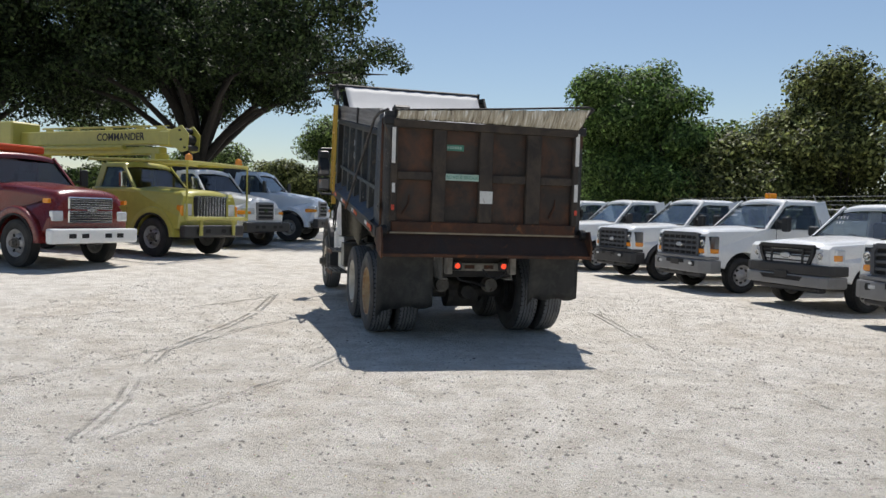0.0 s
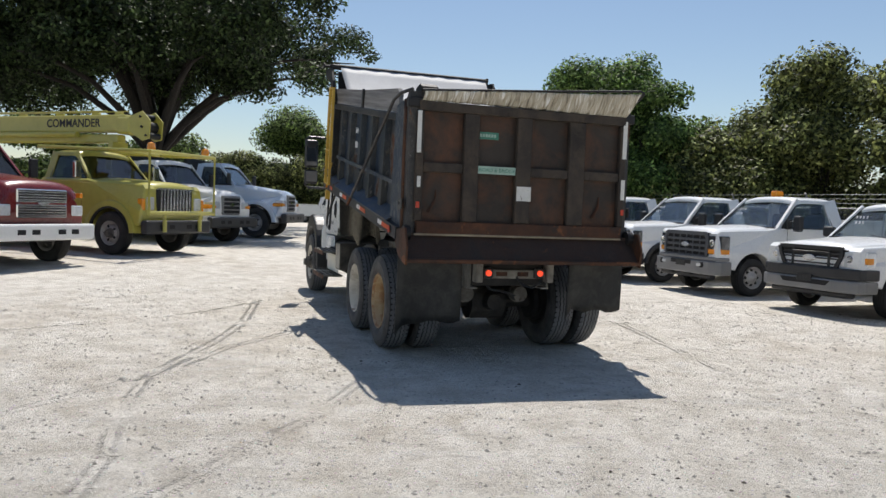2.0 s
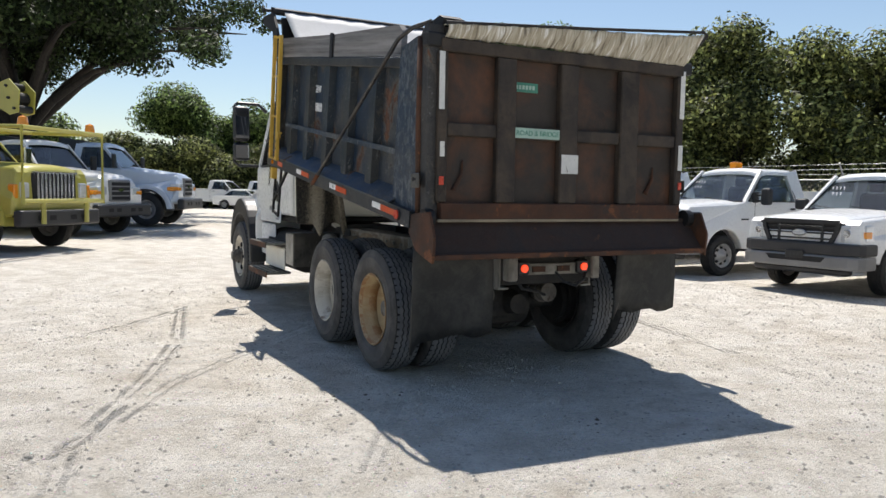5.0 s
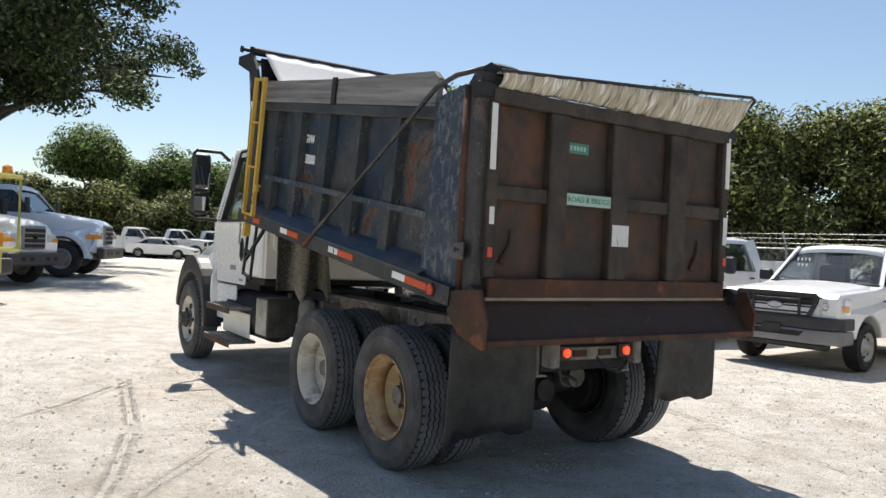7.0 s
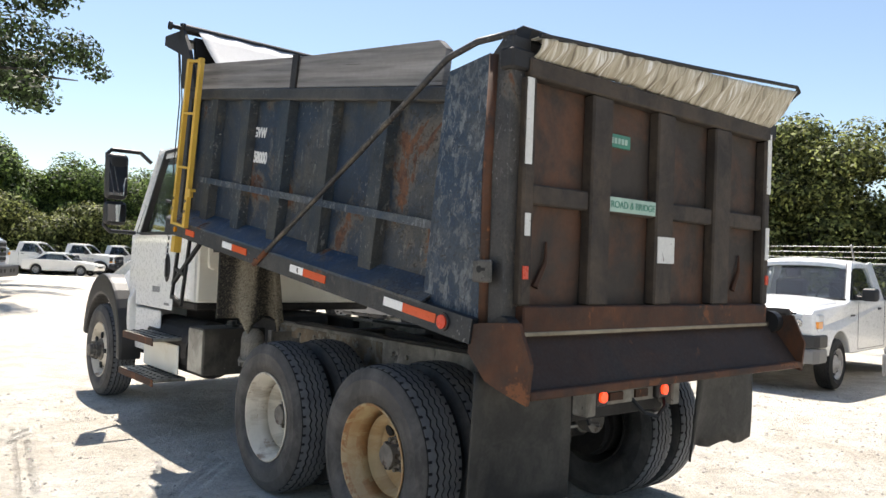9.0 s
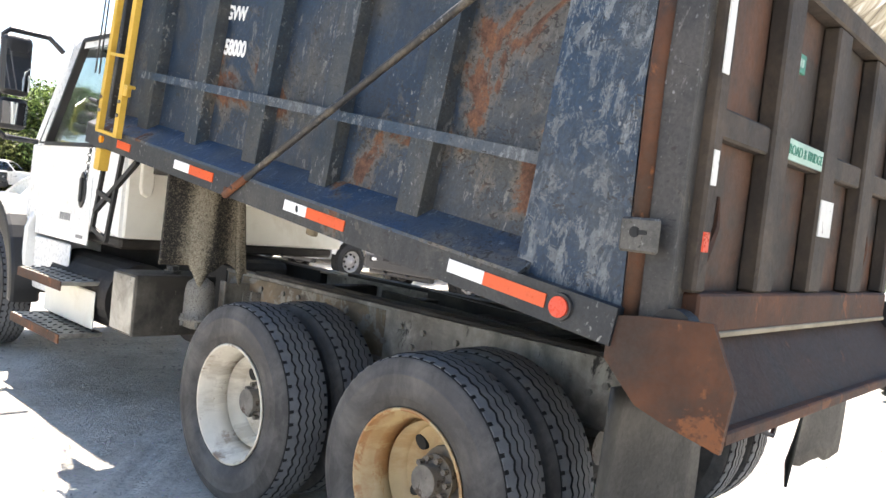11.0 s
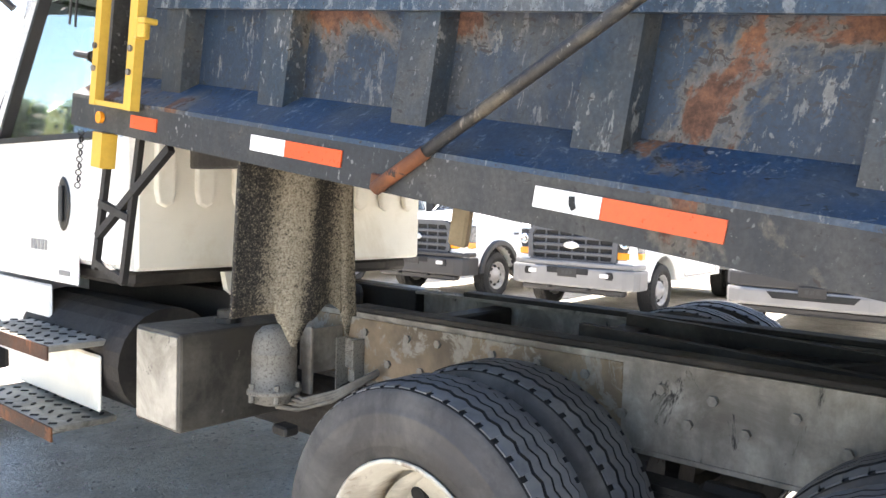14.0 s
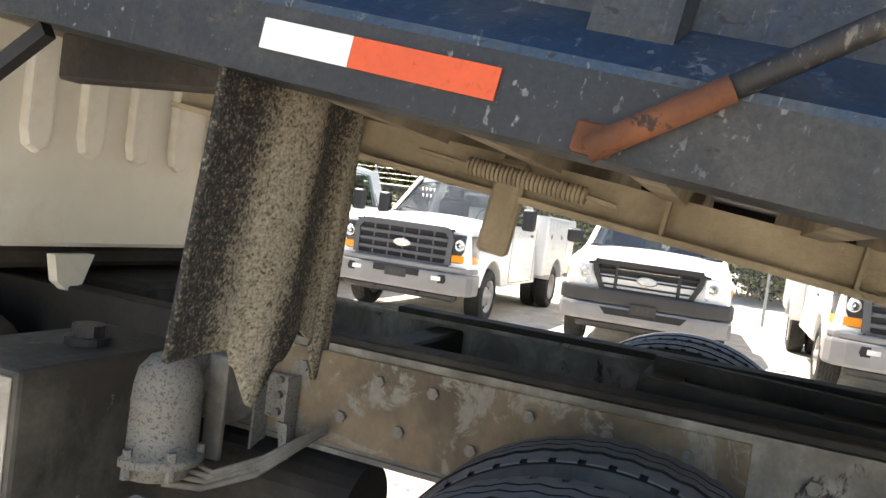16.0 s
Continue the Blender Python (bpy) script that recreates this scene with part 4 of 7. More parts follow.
# tailgate, hanging upright
gate = part("tailgate", B(-1.13, 1.13, 0.03, 0.045, 1.29, 2.56), m_gatepanel, truck, "rusty brown steel tailgate with ribbed frame")
for n, x0, x1, z0, z1, y in (("gate_rail", -1.13, 1.13, 2.475, 2.565, -0.045), ("gate_rail", -1.13, 1.13, 1.29, 1.415, -0.05)):
    part(n, B(x0, x1, y, 0.03, z0, z1, 0.008), m_gate if z0 > 2 else m_rust, gate)
for x0, x1 in ((-1.15, -1.075), (-0.665, -0.505), (-0.105, 0.06), (0.48, 0.665), (1.075, 1.15)):
    part("gate_post", B(x0, x1, -0.04, 0.03, 1.415, 2.475, 0.01), m_gate, gate)
for x0, x1 in ((-1.075, -0.665), (-0.505, -0.105), (0.06, 0.48), (0.665, 1.075)):
    part("gate_crossbar", B(x0, x1, -0.025, 0.03, 1.89, 1.985, 0.008), m_gate, gate)
for x0, x1, z0, z1 in ((-1.147, -1.105, 2.07, 2.47), (-1.135, -1.10, 1.74, 1.845), (1.10, 1.147, 2.13, 2.52), (1.10, 1.145, 1.7, 1.91)):
    part("reflective_strip", B(x0, x1, -0.044, -0.039, z0, z1), m_oldtape, gate, "flaking white reflective strip")
for x0 in (-1.14, 1.11):
    part("reflector", B(x0, x0 + 0.035, -0.046, -0.039, 1.54, 1.6), m_red, gate)
part("placard", B(-0.092, 0.064, -0.0455, -0.039, 1.645, 1.79), m_oldtape, gate, "worn white placard")
part("plate", B(-0.512, -0.285, 0.018, 0.028, 2.245, 2.315), m_green, gate, "green maker's plate")
for k in range(6):
    part("mark_bar", B(-0.485 + 0.03 * k, -0.465 + 0.03 * k, 0.014, 0.0178, 2.265, 2.295), m_palegreen, gate)
plate = part("plate", B(-0.508, -0.11, -0.034, -0.027, 1.90, 1.975), m_palegreen, gate, "pale green lettered plate")
words("letters", "ROAD & BRIDGE", 0.052, pose(-0.309, -0.0345, 1.936, 90, 0, 0), m_green, gate)
for x in (-0.9, 0.9):
    hk = bmesh.new()
    tube(hk, [(x - 0.09, 0.02, 1.5), (x - 0.03, 0.012, 1.62), (x - 0.02, 0.02, 1.72)], [0.02, 0.012, 0.006], 6)
    part("rust_scab", hk, m_rust, gate)
for sx in (-1, 1):
    q = lambda a, b: (min(sx * a, sx * b), max(sx * a, sx * b))
    part("hinge_ear", B(*q(1.08, 1.24), -0.03, 0.06, 2.5, 2.6, 0.012), m_black, truck)
    lt = B(*q(1.252, 1.266), 0.036, 0.165, 1.517, 1.622, 0.008)
    latch = part("latch_plate", lt, m_latch, truck, "worn grey latch plate with a keyhole")
    kh = bmesh.new()
    rod(kh, (sx * 1.250, 0.115, 1.578), (sx * 1.2675, 0.115, 1.578), 0.017, 16)
    part("keyhole", kh, m_dark, latch)
    part("keyhole_slot", B(*q(1.250, 1.2675), 0.075, 0.108, 1.571, 1.585), m_dark, latch)
    ear = bmesh.new()
    rod(ear, (sx * 1.19, -0.03, 1.30), (sx * 1.255, -0.03, 1.30), 0.07, 18)
    part("pivot_ear", ear, m_black, truck)
    wing = prism(bmesh.new(), [(0.154, 1.32), (0.05, 1.335), (-0.16, 1.35), (-0.24, 1.18), (-0.22, 1.00), (-0.055, 1.04), (0.044, 1.072), (0.163, 1.19)], "x", *q(1.255, 1.275))
    part("apron_wing", wing, m_rust, truck)
ap = bmesh.new()
quad(ap, [(-1.26, 0.0, 1.29), (1.26, 0.0, 1.29), (1.26, -0.19, 1.05), (-1.26, -0.19, 1.05)], 0.014)
box(ap, -1.2, 1.2, -0.035, 0.02, 1.27, 1.3)
apron = part("spreader_apron", ap, m_apron, truck, "rusty spreader apron, darkened for its shadow")
part("apron_lip", B(-1.254, 1.254, -0.225, -0.175, 1.02, 1.06, 0.006), m_rust, apron, "orange-brown rusty lower lip")
# Added block; closes a slit that let sunlight into the truck's shadow.
part("light_slit_block", B(-1.05, 1.05, 0.0, 0.26, 1.23, 1.285, 0.01), m_framedark, truck)
part("apron_edge", B(-1.15, 1.12, -0.058, -0.03, 1.277, 1.296, 0.004), m_mud, truck)
# rear lamps, mudflaps
rb = bmesh.new()
box(rb, -0.42, -0.34, 0.14, 0.26, 0.80, 1.02, 0.01)
box(rb, 0.38, 0.46, 0.14, 0.26, 0.80, 1.02, 0.01)
box(rb, -0.36, 0.40, 0.19, 0.26, 0.84, 0.93, 0.006)
part("lamp_bracket", rb, m_frame, truck)
for x in (-0.28, 0.30):
    l = bmesh.new()
    box(l, x - 0.055, x + 0.055, 0.15, 0.2, 0.845, 0.955, 0.012)
    lamp = part("tail_lamp", l, m_plastic, truck)
    l = bmesh.new()
    rod(l, (x, 0.155, 0.9), (x, 0.135, 0.9), 0.031, 20)
    part("lens", l, m_lampred, lamp, "lit red lens")
for x in (-0.12, 0.12):
    part("dead_reflector", B(x - 0.06, x + 0.06, 0.175, 0.188, 0.865, 0.91), m_rust, truck)
hs = bmesh.new()
tube(hs, [(0.05, 0.2, 0.86), (0.1, 0.14, 0.78), (0.2, 0.12, 0.75), (0.3, 0.14, 0.8), (0.34, 0.18, 0.86)], 0.012, 6)
tube(hs, [(-0.3, 0.25, 0.82), (-0.2, 0.3, 0.72), (0.0, 0.4, 0.68), (0.2, 0.55, 0.62)], 0.014, 6)
part("air_hose", hs, m_plastic, truck)
for x0, x1, z0, yy in ((-1.25, -0.58, 0.40, 0.14), (0.62, 1.25, 0.50, 0.12)):
    bm = bmesh.new()
    g = []
    for i in range(9):
        row = []
        for j in range(9):
            s, t = i / 8, j / 8
            low = z0 + 0.02 * math.sin(i * 1.7) - ({0: 0.12, 1: 0.06, 2: 0.02}.get(i, 0) if x0 < 0 else {0: 0.08}.get(i, 0))
            row.append(bm.verts.new((x0 + (x1 - x0) * s, yy + 0.045 * math.sin(4.2 * s + 0.4) * t + 0.02 * math.sin(9 * s) * t * t + 0.03 * t * t, 1.10 + (low - 1.10) * t)))
        g.append(row)
    for i in range(8):
        for j in range(8):
            bm.faces.new((g[i][j], g[i + 1][j], g[i + 1][j + 1], g[i][j + 1]))
    ob = part("mudflap", bm, m_mudflap, truck, "worn black rubber mudflap", smooth=True)
    ob.modifiers.new("thick", "SOLIDIFY").thickness = 0.014
# splash curtain ahead of the rear wheels
bm = bmesh.new()
g = []
NI, NJ = 48, 14
for i in range(NI + 1):
    s = i / NI
    low = 1.06
    if 0.34 < s < 0.56:
        low = 1.06 - 0.10 * max(0, 1 - abs(s - 0.45) / 0.08)
    if s >= 0.56:
        low = 1.06 + 0.05 * math.sin((s - 0.56) / 0.34 * math.pi) if s < 0.9 else (0.98 if s < 0.95 else 1.05)
    row = []
    for j in range(NJ + 1):
        t = j / NJ
        fold = 0.020 * math.sin(s * 9.5 - 0.6) * (0.45 + 0.55 * t) * (0.3 + 0.7 * min(1, s / 0.3)) + 0.004 * math.sin(s * 19)
        row.append(bm.verts.new((-1.335 + 0.47 * s + t * (0.035 + 0.10 * s), 2.88 + fold + 0.09 * t, 1.70 + (low + 0.03 + (0.035 if s < 0.34 else 0) - 1.70) * t)))
    g.append(row)
for i in range(NI):
    for j in range(NJ):
        bm.faces.new((g[i][j], g[i + 1][j], g[i + 1][j + 1], g[i][j + 1]))
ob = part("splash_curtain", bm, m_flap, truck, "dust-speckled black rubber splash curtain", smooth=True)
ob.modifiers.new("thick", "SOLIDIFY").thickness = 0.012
part("curtain_hanger", B(-1.12, -1.06, 2.98, 3.5, 1.62, 1.72, 0.006), m_framedark, truck)
# hydraulic tank, filter, brackets
tk = part("hydraulic_tank", B(-1.2, -0.66, 3.42, 3.74, 0.62, 1.0, 0.012, seg=2), m_grimyshade, truck, "grimy metal hydraulic tank, darkened for its shaded rear and top")
# Outer face as its own plate, paler for the light it gets.
part("tank_face", B(-1.206, -1.199, 3.435, 3.725, 0.635, 0.985, 0.002), m_dirtysteel, tk, "dust-streaked tank face, paler as the lit side")
c = bmesh.new()
rod(c, (-0.9, 3.56, 1.0), (-0.9, 3.56, 1.02), 0.055, 18)
rod(c, (-0.9, 3.56, 1.02), (-0.9, 3.56, 1.05), 0.04, 14)
part("filler_cap", c, m_plastic, tk)
f = bmesh.new()
lathe(f, [(0.645, 0.045), (0.66, 0.085), (0.695, 0.09), (0.70, 0.118), (0.722, 0.118), (0.727, 0.098), (0.86, 0.0965), (0.863, 0.0985), (0.869, 0.0985), (0.872, 0.096), (0.905, 0.094), (0.945, 0.082), (0.972, 0.045), (0.976, 0.0)], 28, "z", (-0.785, 3.40, 0.02))
filt = part("air_dryer", f, m_canister, truck, "dusty grey canister", smooth=True)
for k in range(6):
    a = k * math.pi / 3
    nb = bmesh.new()
    rod(nb, (-0.785 + 0.106 * math.cos(a), 3.40 + 0.106 * math.sin(a), 0.69), (-0.785 + 0.106 * math.cos(a), 3.40 + 0.106 * math.sin(a), 0.765), 0.012, 6)
    part("bolt", nb, m_canister, filt)
bk = B(-0.66, -0.46, 3.335, 3.347, 0.78, 0.97)
box(bk, -0.67, -0.65, 3.30, 3.36, 0.70, 0.985, 0.004)
part("dryer_bracket", bk, m_frame, truck)
part("rail_stain_plate", B(-0.4545, -0.448, 2.0, 3.62, 0.752, 1.012, 0.003), m_tanrail, truck, "rust-stained reinforcing plate on the rail")
clip = bmesh.new()
box(clip, -0.475, -0.456, 3.20, 3.31, 0.79, 0.92, 0.003)
for y in (3.20, 3.30):
    prism(clip, [(y, 0.70), (y + 0.008, 0.70), (y + 0.008, 0.925), (y, 0.925)], "x", -0.525, -0.457)
prism(clip, [(3.185, 0.80), (3.22, 0.80), (3.205, 0.74), (3.19, 0.69), (3.175, 0.70)], "x", -0.53, -0.515)
part("rail_clip", clip, m_canister, truck, "grey channel bracket bolted to the rail")
for z in (0.81, 0.86, 0.905):
    nb = bmesh.new()
    rod(nb, (-0.47, 3.255, z), (-0.49, 3.255, z), 0.012, 6)
    part("bolt", nb, m_frame, truck)
part("clamp_foot", B(-0.86, -0.79, 3.22, 3.31, 0.575, 0.615, 0.008), m_framedark, truck)
for k, (dz, r) in enumerate(((0.03, 0.010), (0.05, 0.008), (0.065, 0.009), (0.078, 0.007))):
    hs = bmesh.new()
    tube(hs, [(-0.79 + 0.02 * k, 3.37 - 0.015 * k, 0.63 + dz), (-0.75, 3.28 - 0.01 * k, 0.628 + dz), (-0.66 + 0.01 * k, 3.18, 0.67 + 0.8 * dz), (-0.56, 3.13, 0.735 + 0.5 * dz), (-0.49, 3.08, 0.79 + 0.3 * dz)], r, 7)
    part("air_hose", hs, m_frame, truck, smooth=True)
at = bmesh.new()
rod(at, (-0.45, 2.95, 0.58), (-0.45, 4.0, 0.58), 0.14, 24)
part("air_tank", at, m_framedark, truck, smooth=False)

# cab
CB = [(4.20, 1.16), (4.20, 1.80), (5.93, 1.80), (5.97, 1.16)]
cab = part("cab", prism(bmesh.new(), CB, "x", -1.02, 1.02, 0.07, 3), m_white, truck, "white truck cab, slightly dusty", smooth=False)


def shell(bm, at_, nu, nv, skirt):
    """A curved panel at_(u, v), u from -1 to 1 and v from 0 to 1, with its edges turned down by skirt."""
    g = []
    for i in range(-1, nu + 2):
        row = []
        for j in range(-1, nv + 2):
            u, v = 2 * min(max(i, 0), nu) / nu - 1, min(max(j, 0), nv) / nv
            p = Vector(at_(u, v))
            if i in (-1, nu + 1) or j in (-1, nv + 1):
                p.z -= skirt
            row.append(bm.verts.new(p))
        g.append(row)
    for i in range(nu + 2):
        for j in range(nv + 2):
            bm.faces.new((g[i][j], g[i + 1][j], g[i + 1][j + 1], g[i][j + 1]))
    bmesh.ops.recalc_face_normals(bm, faces=bm.faces[:])
    return bm


def greenhouse(parent, paint, y0, y1, y2, y3, zb, zt, wb, wt, yb=None, pil=0.075, roof=0.07, crown=0.05, rear=True, inside=True, solid_rear=False, rp=0.0, pane=None):
    """Roof, pillars and panes. y0 windscreen foot, y1 its head, y2 roof's rear, y3 its foot; yb: a pillar between the side panes."""
    rf = bmesh.new()

    def roof_at(u, v):
        y = (y1 + 0.07) + (y2 - 0.03 - y1 - 0.07) * v
        edge = max(abs(u) - 0.0, 0)
        z = zt + crown * (1 - u * u) - 0.05 * edge ** 6 - 0.07 * max(0, 1 - v / 0.16) ** 2 - 0.05 * max(0, (v - 0.88) / 0.12) ** 2
        return (u * (wt + 0.015), y, z)
    shell(rf, roof_at, 14, 14, roof)
    part("roof", rf, paint, parent, smooth=True)
    e = pil / 2
    for sx in (-1, 1):
        part("windscreen_pillar", bar(bmesh.new(), (sx * (wb - e), y0, zb - 0.03), (sx * (wt - e), y1, zt - roof / 2), pil * 0.8, pil, (0, 0, 1)), paint, parent)
        part("rear_pillar", bar(bmesh.new(), (sx * (wb - e), y3 + e + rp / 2, zb - 0.03), (sx * (wt - e), y2 + e + rp / 2, zt - roof / 2), pil, pil * 1.6 + rp, (0, 1, 0)), paint, parent)
        if yb is not None:
            part("door_pillar", bar(bmesh.new(), (sx * (wb - e), yb, zb - 0.03), (sx * (wt - e), yb, zt - roof / 2), pil * 0.7, pil * 1.2, (0, 1, 0)), paint, parent)
        part("roof_edge", bar(bmesh.new(), (sx * (wt - e), y1, zt - roof), (sx * (wt - e), y2, zt - roof), pil * 0.7, pil * 0.6), paint, parent)
    k = 0.012
    w = bmesh.new()
    quad(w, [(-wb + pil, y0 - k, zb), (wb - pil, y0 - k, zb), (wt - pil, y1 - k, zt - roof), (-wt + pil, y1 - k, zt - roof)])
    pane = pane or m_glass
    ws = part("windscreen", w, pane, parent, "clear windscreen")
    sl = bmesh.new()
    for sx in (-1, 1):
        bar(sl, (sx * (wb - pil + 0.005), y0 + 0.012, zb), (sx * (wt - pil + 0.005), y1 + 0.012, zt - roof + 0.005), 0.022, 0.02)
    bar(sl, (-wt + pil, y1 + 0.012, zt - roof + 0.004), (wt - pil, y1 + 0.012, zt - roof + 0.004), 0.02, 0.022)
    part("windscreen_seal", sl, m_plastic, parent)
    part("cowl", bar(bmesh.new(), (-wb + 0.05, y0 + 0.02, zb), (wb - 0.05, y0 + 0.02, zb), 0.05, 0.03), m_plastic, parent)
    for x in (-0.35, 0.3):
        part("wiper", bar(bmesh.new(), (x, y0 + 0.03, zb + 0.02), (x + 0.42, y0 + 0.01, zb + 0.07), 0.012, 0.012), m_plastic, parent)
    sides = [(y0 - 0.10, y1 - 0.06, y2 + pil + rp, y3 + pil + rp)] if yb is None else [(y0 - 0.10, y1 - 0.06, yb + 0.05, yb + 0.05), (yb - 0.05, yb - 0.05, y2 + pil, y3 + pil)]
    for sx in (-1, 1):
        for a, b, c, d in sides:
            w = bmesh.new()
            quad(w, [(sx * (wb - 0.02), a, zb), (sx * (wt - 0.03), b, zt - roof), (sx * (wt - 0.03), c, zt - roof), (sx * (wb - 0.02), d, zb)])
            part("side_window", w, pane, parent)
            sl = bmesh.new()
            cs = [(sx * (wb - 0.012), a, zb), (sx * (wt - 0.022), b, zt - roof), (sx * (wt - 0.022), c, zt - roof), (sx * (wb - 0.012), d, zb)]
            for p_, q_ in zip(cs, cs[1:] + cs[:1]):
                bar(sl, p_, q_, 0.016, 0.03, (sx, 0, 0.2))
            part("window_seal", sl, m_plastic, parent)
    if rear:
        w = bmesh.new()
        if solid_rear:
            quad(w, [(-wb, y3, zb - 0.02), (wb, y3, zb - 0.02), (wt, y2, zt - 0.03), (-wt, y2, zt - 0.03)], 0.03)
            part("rear_wall", w, solid_rear, parent)
        else:
            quad(w, [(-wb + pil, y3 + k, zb), (wb - pil, y3 + k, zb), (wt - pil, y2 + k, zt - roof), (-wt + pil, y2 + k, zt - roof)])
            part("rear_window", w, m_glass, parent)
    if inside:
        ys = y3 + 0.25
        for sx in (-1, 1):
            s = bmesh.new()
            xx = sx * wb * 0.48
            box(s, xx - 0.26, xx + 0.26, ys + 0.1, ys + 0.55, zb - 0.35, zb - 0.22, 0.05)
            box(s, xx - 0.26, xx + 0.26, ys, ys + 0.15, zb - 0.3, zb + 0.3, 0.05)
            box(s, xx - 0.13, xx + 0.13, ys - 0.02, ys + 0.09, zb + 0.31, zb + 0.5, 0.04)
            part("seat", s, m_seat, parent)
        s = bmesh.new()
        box(s, -wb + 0.08, wb - 0.08, y0 - 0.5, y0 - 0.02, zb - 0.12, zb - 0.01, 0.03)
        lathe(s, [(-0.012, 0.18), (0.012, 0.19), (0.0, 0.2), (-0.012, 0.18)], 20, "y", (-wb * 0.48, y0 - 0.55, zb + 0.0))
        part("dashboard", s, m_dark, parent)
    return ws


greenhouse(cab, m_white, 5.91, 5.40, 4.34, 4.22, 1.80, 2.70, 1.0, 0.93, pil=0.1, roof=0.1, crown=0.07, solid_rear=m_cabback)
# Dark floor plate and block put in to darken the gap under the cab.
part("cab_floor", B(-0.95, 0.95, 4.25, 5.9, 1.08, 1.158, 0.02), m_framedark, cab, "black underside of the cab")
part("gap_filler_block", B(-0.30, 0.30, 3.95, 5.0, 0.72, 1.06, 0.06, seg=2), m_framedark, truck, "dark block added to fill the gap under the cab")
# ribbed rear wall
rw = part("rear_panel", B(-0.97, 0.97, 4.165, 4.198, 1.165, 2.5, 0.012), m_cabback, cab, "dusty cream rear wall with pressed ribs")
rib = None
for k in range(9):
    m = pose(-0.84 + 0.21 * k, 4.162, 1.86)
    if rib is None:
        rb = prism(bmesh.new(), [(-0.05, 0.5), (0.05, 0.5), (0.05, -0.33), (0.038, -0.38), (0.0, -0.40), (-0.038, -0.38), (-0.05, -0.33)], "y", -0.030, 0.01, 0.018, 3)
        rib = part("pressed_rib", rb, m_cabback, rw, at=m)
    else:
        again("pressed_rib", rib, rw, m)
mt = bmesh.new()
prism(mt, [(-0.52, 1.14), (-0.36, 1.14), (-0.40, 1.04), (-0.46, 1.02), (-0.50, 1.05)], "y", 4.14, 4.18)
part("cab_mount", mt, m_cabback, cab)
for sx in (-1, 1):
    q = lambda a, b: (min(sx * a, sx * b), max(sx * a, sx * b))
    door = part("door", prism(bmesh.new(), [(4.62, 1.06), (5.66, 1.06), (5.68, 1.78), (4.62, 1.78)], "x", *q(1.018, 1.03), bevel=0.008), m_white, cab)
    dh = prism(bmesh.new(), [(4.755 + 0.062 * math.cos(a), 1.46 + 0.135 * math.sin(a) * (1 + 0.15 * math.cos(a))) for a in [2 * math.pi * i / 24 for i in range(24)]], "x", *q(1.03, 1.042), bevel=0.006, seg=1)
    handle = part("door_handle", dh, m_plastic, door, "black oval door handle")
    part("handle_grip", B(*q(1.042, 1.06), 4.74, 4.775, 1.37, 1.55, 0.008, seg=2), m_greyplastic, handle)
    for k in range(5):
        part("number_bar", B(*q(1.03, 1.0325), 4.96 + 0.042 * k, 4.99 + 0.042 * k, 1.215, 1.27), m_silver, door)
    part("side_badge", B(*q(1.03, 1.034), 4.70, 4.82, 1.10, 1.125), m_silver, door)
    wf = bmesh.new()
    cor = [(sx * 1.003, 5.60, 1.79), (sx * 0.928, 5.18, 2.61), (sx * 0.928, 4.44, 2.61), (sx * 1.003, 4.36, 1.79)]
    for p_, q_ in zip(cor, cor[1:] + cor[:1]):
        bar(wf, p_, q_, 0.03, 0.062, (sx, 0, 0.1))
    part("window_frame", wf, m_plastic, cab, "black rubber window surround")
    dfm = bmesh.new()
    quad(dfm, [(sx * 0.992, 5.86, 1.77), (sx * 0.917, 5.37, 2.64), (sx * 0.917, 5.17, 2.64), (sx * 0.992, 5.60, 1.77)], 0.02)
    part("door_frame", dfm, m_white, cab)
    arm = bmesh.new()
    tube(arm, [(sx * 1.0, 5.45, 2.52), (sx * 1.1, 5.5, 2.62), (sx * 1.38, 5.5, 2.62), (sx * 1.42, 5.5, 2.58), (sx * 1.42, 5.5, 1.85), (sx * 1.36, 5.52, 1.80), (sx * 1.06, 5.7, 1.80)], 0.022, 10)
    mir = part("mirror", arm, m_plastic, cab, "black mirror arm and housings")
    hb = bmesh.new()
    box(hb, *q(1.225, 1.44), 5.42, 5.54, 2.12, 2.58, 0.05, seg=4)
    box(hb, *q(1.225, 1.44), 5.42, 5.54, 1.86, 2.10, 0.05, seg=4)
    part("mirror_housing", hb, m_plastic, mir)
    hb = bmesh.new()
    for z0_, z1_ in ((2.155, 2.545), (1.895, 2.065)):
        zc_ = (z0_ + z1_) / 2
        tilt_ = Matrix.Translation((sx * 1.3325, 5.414, zc_)) @ Matrix.Rotation(radians(-6), 4, "X")
        box(hb, -0.085, 0.085, -0.004, 0.004, z0_ - zc_, z1_ - zc_, 0.0, tilt_)
    part("mirror_glass", hb, m_mirror, mir)
# hood and fenders
def arch(yc, zc, r, a0=180.0, a1=0.0, n=14):
    return [(yc + r * math.cos(radians(a0 + (a1 - a0) * i / n)), zc + r * math.sin(radians(a0 + (a1 - a0) * i / n))) for i in range(n + 1)]
HD = [(5.72, 0.62)] + arch(6.40, 0.52, 0.60, 172, 8) + [(7.03, 0.75), (7.05, 0.9), (7.03, 1.2), (6.92, 1.33), (6.5, 1.48), (5.98, 1.62), (5.74, 1.64), (5.72, 1.1)]
hood = bmesh.new()
prism(hood, HD, "x", -1.08, 1.08, 0.09, 3)
